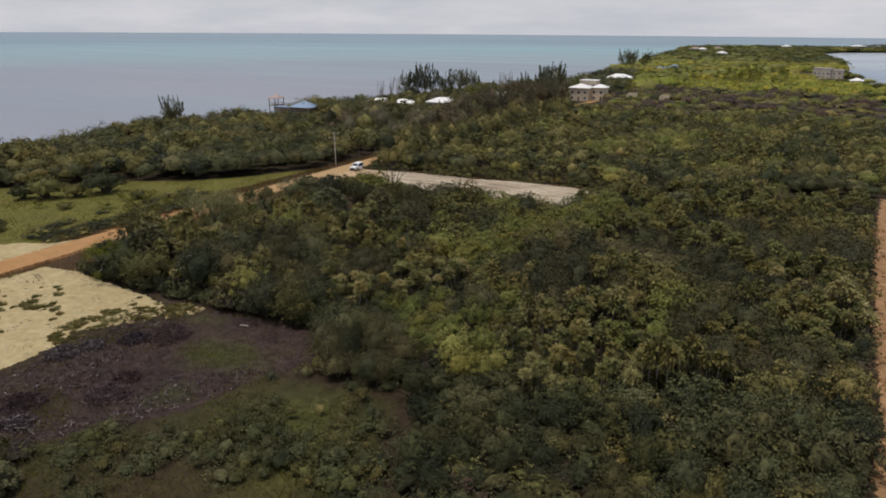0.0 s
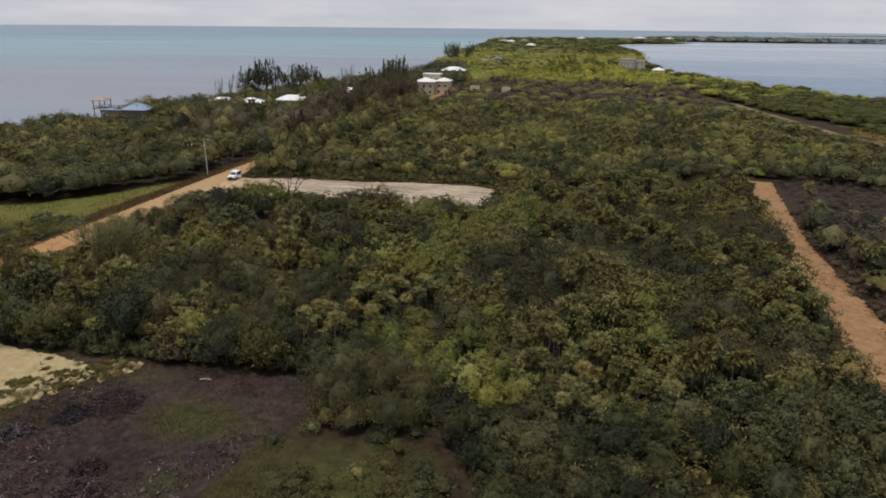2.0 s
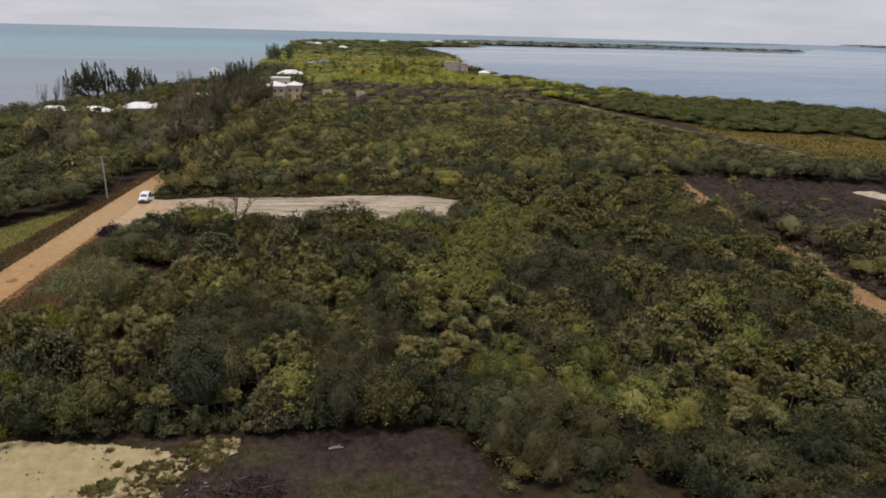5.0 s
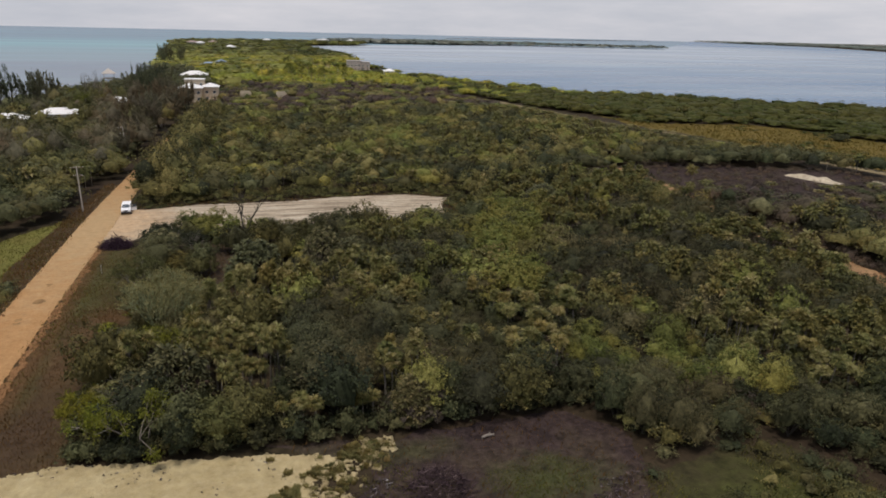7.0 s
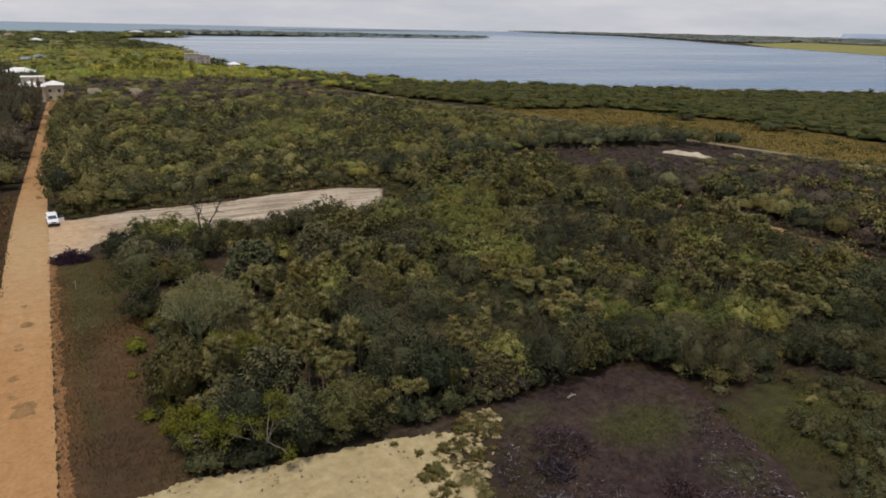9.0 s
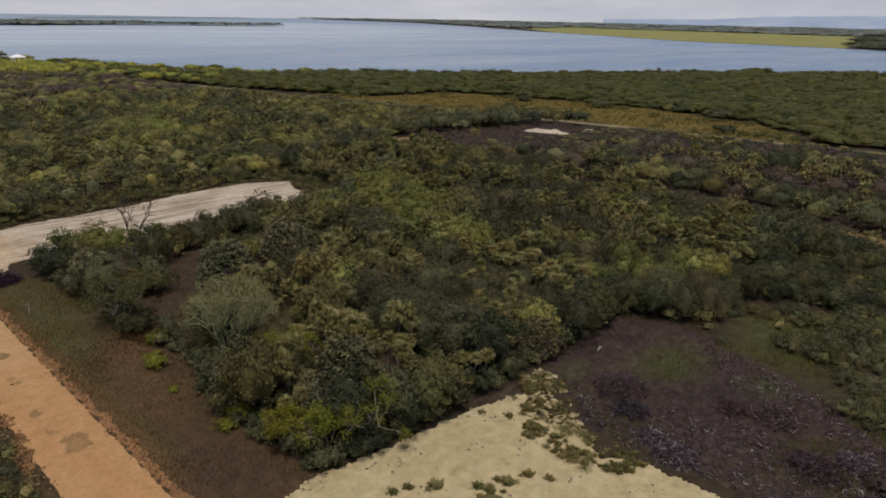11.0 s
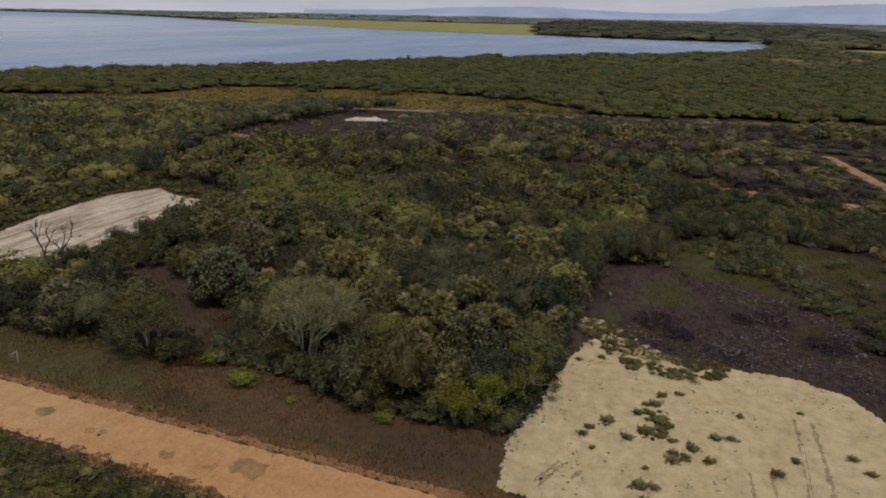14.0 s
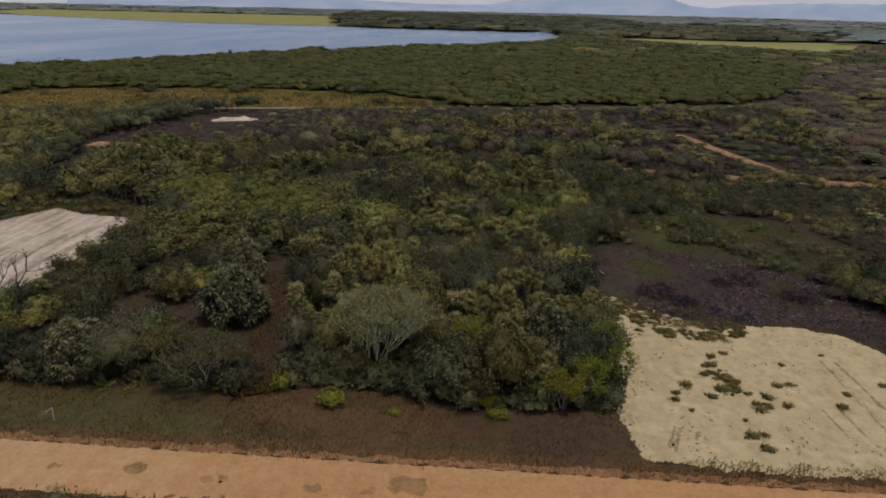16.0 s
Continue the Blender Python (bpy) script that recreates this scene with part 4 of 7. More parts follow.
LEAF_BARK = [LEAF, BARK]
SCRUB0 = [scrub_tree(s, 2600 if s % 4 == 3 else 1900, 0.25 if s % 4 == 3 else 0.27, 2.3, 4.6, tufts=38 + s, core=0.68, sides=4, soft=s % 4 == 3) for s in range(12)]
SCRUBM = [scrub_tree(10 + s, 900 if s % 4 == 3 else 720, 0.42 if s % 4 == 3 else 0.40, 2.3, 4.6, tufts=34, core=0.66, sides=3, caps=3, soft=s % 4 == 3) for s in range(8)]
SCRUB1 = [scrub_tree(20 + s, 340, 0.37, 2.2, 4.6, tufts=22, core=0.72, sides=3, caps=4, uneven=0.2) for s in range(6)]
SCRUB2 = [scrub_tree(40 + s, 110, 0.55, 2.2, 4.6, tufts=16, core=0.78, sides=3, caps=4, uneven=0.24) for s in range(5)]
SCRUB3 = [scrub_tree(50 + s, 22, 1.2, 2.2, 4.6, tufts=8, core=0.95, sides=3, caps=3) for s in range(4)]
PALM0 = [fan_palm_arrays(60 + s, 24, 9, 0.62, height=4.0, skirt=8) for s in range(5)]
PALMM = [fan_palm_arrays(65 + s, 18, 6, 0.70, height=4.0, skirt=5, sides=4, stalks=False) for s in range(4)]
PALM1 = [fan_palm_arrays(70 + s, 12, 5, 0.9, height=4.0, skirt=3, sides=3, stalks=False) for s in range(5)]


def whole(pair):
    """Crown and trunk as one set of arrays."""
    (cv, cf, cm), wood = pair
    if wood is None:
        return cv, cf, cm
    return np.concatenate([cv, wood[0]]), np.concatenate([cf, wood[1] + len(cv)]), np.concatenate([cm, wood[2]])


# -- where each sort of growth gathers: x, y, reach
PALM_SPOTS = [(30, 72.5, 2.9), (29.5, 66, 1.6), (38.3, 70.5, 3.0), (40.4, 62.5, 3.4), (22.4, 89.6, 4.2), (37.5, 90, 4.0), (25, 94.8, 3.0), (57.7, 83.5, 4.6), (54.5, 72.5, 3.6), (66, 84.5, 5.0), (57.2, 97.5, 3.6),
              (45.5, 83, 2.7), (46.3, 73.6, 2.4), (84, 140, 8.0), (83.5, 122, 5.2), (109, 147, 7.0), (86.5, 95.5, 5.0), (75.6, 74.5, 2.6), (87, 79, 5.0), (84.4, 65.6, 4.1), (21.6, 75.5, 4.5), (17.4, 75, 3.2)]
PALM_SPOTS_EAST = [(73.1, 86.5, 3.0), (78, 111.7, 4.7), (94.2, 110.3, 4.6), (101.8, 109.7, 4.6), (91, 66, 4.0), (98.3, 69.3, 3.1), (100.5, 80.3, 2.8), (81.8, 59.3, 2.7), (111, 92.5, 4.0), (23.7, 70.6, 3.0),
                   (43, 90, 4.5), (112, 87, 6.0), (114, 107, 6.0), (94, 140, 6.0)]
SOFT_SPOTS = [(39, 79, 5.0), (78, 87.5, 4.5), (80.5, 80, 3.4), (74.5, 99, 5.0), (87, 108, 5.0), (47.8, 69.5, 3.4), (100, 75.6, 3.8), (48.2, 101, 3.0), (97.4, 118, 6.0), (34, 77.5, 4.0), (63.3, 57, 3.5), (110, 118, 5.0), (47.7, 84.5, 3.0),
              (36, 75.5, 2.4), (70, 77, 3.5), (95, 97, 5.0)]
LIGHT_SPOTS = [(55.4, 101, 6.5), (64.5, 97.5, 5.0), (68, 69.5, 6.5), (75.9, 62, 4.0), (66, 112, 6.0), (62, 120, 5.0), (72, 127, 5.0)]
LEAFY_SPOTS = [(79, 47, 3.8), (85.4, 46.6, 4.6), (95, 50.3, 2.4), (100.5, 60.8, 5.5), (109, 65.5, 4.8), (106, 53, 5.1), (12.4, 85, 4.3), (13.5, 79, 2.7), (76, 49.2, 7.0)]


def gathered(spots, x, y):
    return np.minimum(1.2, sum(np.exp(-((x - a) ** 2 + (y - b) ** 2) / (r * r)) for a, b, r in spots))


# -- the lot between the road and the dirt track: the trees along its open edges are things of their own
PARCEL = [(9, 63), (58, 64), (59.5, 60), (59.5, 54), (66, 55), (74, 54.5), (80, 41), (78, 26), (106, 24), (114, 68), (118, 100), (120, 140), (122, 160), (72, 160), (72, 140), (62, 132.5), (10, 135)]
px, py = scatter(8, 122, 18, 162, 2.7)
ok = inside(PARCEL, px, py) & kept(px, py, 0.9)
ok &= ~inside(CORNER, px, py) | (rng.uniform(0, 1, px.size) < 0.16)
px, py = px[ok], py[ok]
hh = canopy(px, py) * rng.uniform(0.58, 1.24, px.size)
kind = field_noise(px, py, 0.09, 11.0) + rng.uniform(-0.45, 0.45, px.size)
rank = px * 0.55 + (py - 62) * 0.8             # the corner at the road comes first
at_palm = gathered(PALM_SPOTS + PALM_SPOTS_EAST, px, py)
at_soft, at_light, at_leafy = gathered(SOFT_SPOTS, px, py), gathered(LIGHT_SPOTS, px, py), gathered(LEAFY_SPOTS, px, py)
is_palm = (kind + 1.1 * at_palm - 0.9 * (at_soft + at_leafy) - 0.35 * at_light > 0.30) & (hh > 2.6) & ~((py < 60) & (px > 58)) & ~inside(CORNER, px, py)

GROUP = "scrub trees of the lot"
LABELS = {"LEAF": "dense olive-green scrub tree standing in the thicket", "LEAF_DARK": "dense dark green scrub tree standing in the thicket", "LEAF_LIME": "yellow-green shrub at the thicket's edge"}
SORTS = [("LEAF", LEAF), ("LEAF_DARK", LEAF_DARK), ("LEAF_LIGHT", LEAF_LIGHT), ("LEAF_SOFT", LEAF_SOFT)]
LABELS["LEAF_LIGHT"] = "dense fresh green scrub tree standing in the thicket"
LABELS["LEAF_SOFT"] = "dense soft grey-green scrub tree standing in the thicket"
protos = []
for i, (cr, tr) in enumerate(SCRUB0):
    key, mat = SORTS[i % 4]
    protos.append(thing_of("scrub_tree", cr, tr, [mat, BARK], LABELS[key], "tree", GROUP))
south_edge = np.minimum(near_line(CLEARING + CLEARING[:1], px, py), near_line(SAND_LOT + SAND_LOT[:1], px, py))
# dark sort favoured along the south edge: darker plants plus shade put into colour
score = np.stack([0.10 + 0.3 * at_leafy, 0.02 + 0.35 * (south_edge < 8) + 0.9 * at_leafy + 0.25 * (py < 62), -0.05 + 1.2 * at_light - 0.3 * (py < 62), 0.08 + 1.3 * at_soft])
score += np.stack([field_noise(px, py, 0.07, 40.0 + 3 * k) for k in range(4)]) * 0.8 + rng.uniform(-0.22, 0.22, score.shape)
sort_no = score.argmax(0)


def stand(src, used, x, y, turn, sx, sz):
    """Puts the pattern itself down first, copies of it after that."""
    m = pose(x, y, 0, 0, 0, turn)
    if src in used:
        ob = copy_thing(src, m)
    else:
        ob = src
        ob.matrix_basis = m
        used.add(src)
    ob.scale = (sx, sx, sz)
    return ob


placed = set()
order = np.argsort(rank)
broad = [i for i in order if not is_palm[i]]
palms = [i for i in order if is_palm[i]]
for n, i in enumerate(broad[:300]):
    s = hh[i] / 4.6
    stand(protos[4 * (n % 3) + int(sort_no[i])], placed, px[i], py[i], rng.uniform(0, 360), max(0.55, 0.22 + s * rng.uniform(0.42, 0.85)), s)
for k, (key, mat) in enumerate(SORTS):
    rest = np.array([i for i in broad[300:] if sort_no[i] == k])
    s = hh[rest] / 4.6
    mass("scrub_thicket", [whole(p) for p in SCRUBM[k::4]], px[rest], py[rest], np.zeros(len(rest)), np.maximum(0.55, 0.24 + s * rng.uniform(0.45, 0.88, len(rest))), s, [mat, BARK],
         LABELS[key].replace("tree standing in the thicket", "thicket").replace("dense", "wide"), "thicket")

# fan palms: the nearest with every leaf a piece
FAN = mesh_of("leaf", (*fan_leaf(11, 0.60, np.random.default_rng(3)), np.zeros(11 + 3, int)), [PALM])
FAN_OLD = mesh_of("dead_leaf", (*fan_leaf(7, 0.55, np.random.default_rng(4), 150), np.zeros(7 + 3, int)), [PALM_DEAD])


def fan_palm_thing(seed, height=4.0):
    rnd = np.random.default_rng(seed)
    root = new("fan_palm")
    root.empty_display_size = 0.3
    tagged(root, "slender fan palm with olive-yellow fronds above the scrub", "palm", "fan palms of the lot")
    lean = rnd.uniform(-0.3, 0.3, 2)
    top = (lean[0], lean[1], height)
    v, f = tube([(0, 0, -0.1), (lean[0] * 0.3, lean[1] * 0.3, height * 0.5), top], [0.10, 0.075, 0.07], 6)
    new("trunk", mesh_of("trunk", (v, f, np.zeros(len(f), int)), [BARK_PALE])).parent = root
    for az, el, roll in frond_poses(22, rnd):
        ob = new("leaf", FAN)
        ob.parent = root
        ob.matrix_basis = Matrix.Translation(top) @ Matrix.Rotation(radians(az), 4, "Z") @ Matrix.Rotation(radians(-el), 4, "Y") @ Matrix.Rotation(radians(roll), 4, "X")
    for k in range(5):
        ob = new("dead_leaf", FAN_OLD)
        ob.parent = root
        tagged(ob, "dry brown hanging frond")
        ob.matrix_basis = Matrix.Translation((top[0], top[1], height - 0.1)) @ Matrix.Rotation(radians(rnd.uniform(0, 360)), 4, "Z") @ Matrix.Rotation(radians(rnd.uniform(55, 80)), 4, "Y")
    return root


split = [fan_palm_thing(80 + s) for s in range(4)]
plain_palms = [thing_of("fan_palm", cr, tr, [PALM, BARK_PALE, PALM_DEAD], "slender fan palm with olive-yellow fronds in the thicket", "palm", "fan palms of the lot") for cr, tr in PALM0]
px, py, hh = list(px), list(py), list(hh)
for i in palms[:]:                             # palms stand in close clumps
    for k in range(int(rng.integers(1, 4))):
        a, q = rng.uniform(0, 2 * math.pi), rng.uniform(0.7, 1.4)
        px.append(px[i] + q * math.cos(a)), py.append(py[i] + q * math.sin(a)), hh.append(max(2.0, hh[i] + rng.uniform(-1.6, 0.1)))
        palms.append(len(px) - 1)
px, py, hh = np.array(px), np.array(py), np.array(hh)
ok = kept(px, py, 0.5)
palms = sorted((i for i in palms if ok[i]), key=lambda i: px[i] * 0.55 + (py[i] - 62) * 0.8)
open_edge = np.minimum.reduce([near_line(q + q[:1], px, py) for q in (VERGE_AREA, CLEARING, SAND_LOT, BACK_LOT, CORNER)])
low_edge = np.clip(0.36 + open_edge * 0.12, 0.36, 1.0)     # low where the thicket opens
hh = np.maximum(1.4, hh * low_edge)
for n, i in enumerate(palms[:300]):
    s = (hh[i] + rng.uniform(-0.1, 0.9)) / 4.9
    w = rng.uniform(0.85, 1.2)
    src = split[n % len(split)] if n < 60 else plain_palms[n % len(plain_palms)]
    stand(src, placed, px[i], py[i], rng.uniform(0, 360), w, max(s, 0.34))
rest = np.array(palms[300:])
if len(rest):
    s = (hh[rest] + rng.uniform(0, 0.9, len(rest))) / 4.9
    mass("fan_palm_stand", [whole(p) for p in PALMM], px[rest], py[rest], np.zeros(len(rest)), rng.uniform(0.85, 1.2, len(rest)), s, [PALM, BARK_PALE, PALM_DEAD],
         "many fan palms standing in the scrub", "palms")

clumps = [thing_of("palm_clump", *palm_clump_arrays(600 + s, 34 + 4 * s, 14, 6, 0.60), [PALM_GREY, BARK_PALE, PALM_DEAD], "dense rounded clump of grey-green fan palms with hanging dead fronds", "palm", "palm clumps") for s in range(3)]
for k, (x, y, r, h) in enumerate(PALM_DOMES):
    stand(clumps[k % 3], placed, x, y, 71 * k, r / 3.0, h / 6.0)

# -- undergrowth that closes the thicket's lower edge, shade put into its dark leaves
ux, uy = scatter(8, 122, 18, 162, 2.3)
ok = inside(PARCEL, ux, uy) & kept(ux, uy, 0.25)
for_edge = np.minimum.reduce([near_line(q + q[:1], ux, uy) for q in (VERGE_AREA, CLEARING, GLADE, SAND_LOT, BACK_LOT)] + [near_line(q, ux, uy) for q in (LANE, LANE_SIDE, TRACK_LINE)])
ok &= (for_edge < 7.5) & ~inside(CORNER, ux, uy)
ux, uy = ux[ok], uy[ok]
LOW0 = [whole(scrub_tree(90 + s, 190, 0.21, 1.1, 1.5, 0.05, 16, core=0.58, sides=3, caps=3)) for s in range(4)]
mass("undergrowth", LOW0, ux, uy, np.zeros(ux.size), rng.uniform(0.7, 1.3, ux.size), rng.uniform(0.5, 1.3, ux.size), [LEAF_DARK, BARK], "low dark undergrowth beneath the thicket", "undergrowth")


fx0, fy0 = scatter(40, 120, 22, 136, 2.5)
ok = inside(PARCEL, fx0, fy0) & kept(fx0, fy0, 0.8) & ~inside(CORNER, fx0, fy0)
fx0, fy0 = fx0[ok], fy0[ok]
fh = np.clip(canopy(fx0, fy0) * rng.uniform(0.35, 0.75, fx0.size), 0.9, 3.6)
tone = field_noise(fx0, fy0, 0.08, 19.0) + rng.uniform(-0.3, 0.3, fx0.size)
for lo, hi, mat, label in ((-9, -0.08, LEAF_DARK, "dark green shrubs filling the thicket"), (-0.08, 0.2, LEAF, "olive-green shrubs filling the thicket"), (0.2, 9, LEAF_BROWN, "brownish shrubs filling the thicket")):
    use = (tone >= lo) & (tone < hi)
    mass("thicket_shrubs", LOW0, fx0[use], fy0[use], np.zeros(use.sum()), rng.uniform(1.0, 1.7, use.sum()), fh[use] / 1.5, [mat, BARK], label, "shrubs")


# -- the wider scrub, forest and mangrove
def forest(name, region, bounds, step, variants, base, height, mats, label, category, margin=1.5, palm_share=0.0, palm_label="", wide=1.0):
    x, y = scatter(*bounds, step)
    ok = inside(region, x, y) & kept(x, y, margin)
    x, y = x[ok], y[ok]
    h = height(x, y) if callable(height) else height * rng.uniform(0.75, 1.25, x.size)
    for cx, cy, rx, ry in ((6, 336, 14, 26), (118, 588, 24, 42), (134, 552, 12, 22), (-74, 224, 22, 16)):     # low growth south of the houses
        h = np.where(((x - cx) / rx) ** 2 + ((y - cy) / ry) ** 2 < 1, h * 0.4, h)
    pick = (field_noise(x, y, 0.05, 31.0) + rng.uniform(-0.5, 0.5, x.size)) < (palm_share * 1.6 - 0.8)
    b = ~pick
    sort = field_noise(x, y, 0.05, 93.0) + rng.uniform(-0.45, 0.45, x.size)
    if not isinstance(mats[0], list):
        mats = [mats]
    edges = {1: [], 2: [0.12], 3: [-0.10, 0.34]}[len(mats)]
    for k, pair in enumerate(mats):
        use = b & (np.digitize(sort, edges) == k)
        s = h[use] / base
        mass(name, variants, x[use], y[use], np.zeros(use.sum()), (np.maximum(s, 0.7) * rng.uniform(0.7, 1.15, use.sum()) + 0.25) * (step / 3.2) ** 0.8 * wide, s * rng.uniform(0.85, 1.15, use.sum()), pair, label, category)
    if pick.sum():
        mass("fan_palm_stand", [whole(p) for p in PALM1], x[pick], y[pick], np.zeros(pick.sum()), rng.uniform(1.0, 1.45, pick.sum()), (h[pick] + 0.5) / 4.8,
             [PALM, BARK_PALE, PALM_DEAD], palm_label or "fan palms scattered through the scrub", "palms")


S1, S2, S3 = [whole(p) for p in SCRUB1], [whole(p) for p in SCRUB2], [whole(p) for p in SCRUB3]
soft_h = lambda x, y: np.clip((4.2 + 1.6 * field_noise(x, y, 0.05, 7.0) + 1.6 * field_noise(x, y, 0.12, 8.0)) * (0.22 + 0.78 * np.clip(near_line(FIELD_LINE, x, y) / 42, 0, 1)) * (0.35 + 0.65 * np.clip(np.hypot(x - 160, y - 147) / 34, 0, 1)) * (0.22 + 0.78 * np.clip(near_line(BRANCH_LINE, x, y) / 38, 0, 1)) * (0.35 + 0.65 * np.clip(near_line(SCRUB_CLEARING + SCRUB_CLEARING[:1], x, y) / 16, 0, 1)), 0.8, 7.2)
low_h = lambda x, y: np.clip(2.8 + 1.3 * field_noise(x, y, 0.05, 7.0) + 0.8 * field_noise(x, y, 0.14, 8.0), 1.2, 5.0)
NORTH = [(3, 156), (72, 160), (119, 178), (127, 182), (182, 182), (186, 214), (176, 240), (164, 268), (152, 330), (140, 300), (16, 300), (4, 250)]
forest("scrub_forest", NORTH, (0, 190, 154, 332), 3.7, S1, 4.6, soft_h, [[LEAF_DARK, BARK], [LEAF, BARK], [LEAF_LIGHT, BARK]], "dense green scrub forest beyond the filled lot", "forest", margin=0.7, palm_share=0.32)
NORTH_FAR = [(16, 300), (140, 300), (152, 330), (147, 362), (138, 400), (120, 520), (100, 700), (14, 440), (10, 385)]
forest("scrub_forest", NORTH_FAR, (4, 160, 296, 700), 6.0, S2, 4.6, lambda x, y: np.maximum(0.9, soft_h(x, y) * 0.75), [[LEAF_BROWN, BARK], [LEAF, BARK], [LEAF_LIGHT, BARK]], "green scrub forest along the peninsula", "forest", margin=0.7, palm_share=0.1)
EAST = [(112, 18), (118, 60), (121, 100), (124, 150), (146, 140), (168, 147), (188, 149), (196, 140), (206, 88), (216, 44), (236, -20), (180, -20), (120, -10), (108, 4)]
forest("brown_scrub", EAST, (108, 240, -24, 152), 3.8, S1, 4.6, soft_h, [[LEAF_BROWN, BARK], [LEAF_DARK, BARK], [LEAF, BARK]], "dark green and brown scrub east of the dirt track", "scrub", margin=0.9, palm_share=0.3)
forest("low_scrub", SCRUB_CLEARING, (124, 190, 136, 186), 2.6, LOW0, 1.5, lambda x, y: rng.uniform(0.5, 1.6, x.size), [LEAF_BROWN, BARK], "low dry brown scrub", "scrub", margin=0)
forest("scrub_forest", [(122, 152), (128, 150), (128, 181), (184, 166), (188, 152), (192, 176), (186, 185), (150, 186), (126, 184)], (118, 196, 148, 188), 3.6, S1, 4.6, 4.6, [LEAF_DARK, BARK], "dark scrub round a brown clearing", "forest", palm_share=0.2)
SOUTH_EAST = [(80, 40), (78, 26), (66, 20), (45, 14), (20, 16), (8, 20), (8, -40), (104, -40), (110, 30), (106, 40)]
forest("low_bushes", SOUTH_EAST, (4, 112, -40, 46), 2.9, LOW0, 1.5, lambda x, y: np.clip(1.7 + 1.6 * field_noise(x, y, 0.1, 3.0), 0.4, 3.4), [[LEAF_DARK, BARK], [LEAF, BARK]], "low lush bushes south of the thicket", "bushes", margin=0.6)
SOUTH_FAR = [(112, -4), (120, -12), (180, -22), (240, -26), (268, -60), (290, -64), (420, -124), (520, -104), (640, -230), (900, -420), (700, -600), (300, -420), (110, -200)]
forest("brown_scrub", SOUTH_FAR, (108, 330, -260, 0), 7.5, S2, 4.6, low_h, [[LEAF_BROWN, BARK], [LEAF, BARK]], "brown dry scrub plain", "scrub", palm_share=0.15, wide=1.35)
forest("brown_scrub", SOUTH_FAR, (331, 900, -600, -60), 11.5, S3, 4.6, low_h, [[LEAF_BROWN, BARK], [LEAF, BARK]], "brown dry scrub plain", "scrub", palm_share=0.2, wide=1.35)
SFINE = [whole(scrub_tree(55 + s, 66, 0.50, 2.2, 4.6, tufts=16, core=0.82, sides=3, caps=4, uneven=0.24)) for s in range(5)]
belt_h = lambda x, y: (3.9 + 0.9 * field_noise(x, y, 0.06, 4.0) + rng.uniform(-0.9, 0.7, x.size)) * np.clip(0.45 + np.minimum(near_line(YELLOW_FIELD, x, y), near_line(FIELD_LINE, x, y)) / 30, 0.45, 1)
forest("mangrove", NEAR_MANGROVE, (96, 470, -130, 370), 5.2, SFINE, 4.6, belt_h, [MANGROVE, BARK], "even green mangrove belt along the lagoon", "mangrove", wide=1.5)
forest("mangrove", NEAR_MANGROVE, (96, 470, 371, 700), 6.0, SFINE, 4.6, belt_h, [[MANGROVE, BARK], [LEAF_SUNLIT, BARK]], "yellow-green mangrove belt along the lagoon with painted sunlight", "mangrove", wide=1.2)
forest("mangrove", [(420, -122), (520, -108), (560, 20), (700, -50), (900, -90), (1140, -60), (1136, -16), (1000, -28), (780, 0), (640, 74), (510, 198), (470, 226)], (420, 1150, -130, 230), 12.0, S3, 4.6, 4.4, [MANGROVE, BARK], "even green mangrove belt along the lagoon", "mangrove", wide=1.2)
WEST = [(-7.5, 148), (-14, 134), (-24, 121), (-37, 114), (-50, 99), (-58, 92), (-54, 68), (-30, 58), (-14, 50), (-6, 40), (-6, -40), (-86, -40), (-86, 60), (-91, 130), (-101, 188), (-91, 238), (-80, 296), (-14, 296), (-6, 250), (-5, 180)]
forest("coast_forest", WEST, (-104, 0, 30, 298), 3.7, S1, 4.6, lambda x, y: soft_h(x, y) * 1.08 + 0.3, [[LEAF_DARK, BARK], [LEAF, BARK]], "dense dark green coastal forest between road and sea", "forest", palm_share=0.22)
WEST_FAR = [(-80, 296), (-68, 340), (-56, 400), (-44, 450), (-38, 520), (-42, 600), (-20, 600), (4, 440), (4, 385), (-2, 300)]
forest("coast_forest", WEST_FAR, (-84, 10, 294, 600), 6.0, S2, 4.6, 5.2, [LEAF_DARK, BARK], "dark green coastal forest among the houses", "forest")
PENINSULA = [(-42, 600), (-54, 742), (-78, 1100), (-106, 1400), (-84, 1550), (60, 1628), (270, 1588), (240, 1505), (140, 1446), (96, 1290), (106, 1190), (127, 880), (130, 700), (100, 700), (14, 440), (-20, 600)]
forest("bright_forest", PENINSULA, (-110, 280, 440, 790), 8.5, S3, 4.6, 6.4, [[LEAF_LIGHT, BARK], [LEAF_SUNLIT, BARK]], "green trees of the peninsula by the meadow with painted sunlight", "forest")
forest("bright_forest", PENINSULA, (-110, 280, 791, 1640), 9.5, S3, 4.6, 7.2, [[MANGROVE, BARK], [LEAF_LIGHT, BARK]], "green trees of the far peninsula", "forest")
forest("island_trees", ISLAND, (190, 1100, 1690, 1910), 24, S3, 4.6, 9, [LEAF_HAZED, BARK], "low trees on the far island with haze in their colour", "forest")
forest("shore_trees", [(1910, 1510), (2600, 2700), (2760, 4040), (2980, 3860), (3000, 1920)], (1900, 3010, 1500, 4060), 45, S3, 4.6, 9, [LEAF_HAZED, BARK], "far line of trees along the lagoon", "forest", margin=5)
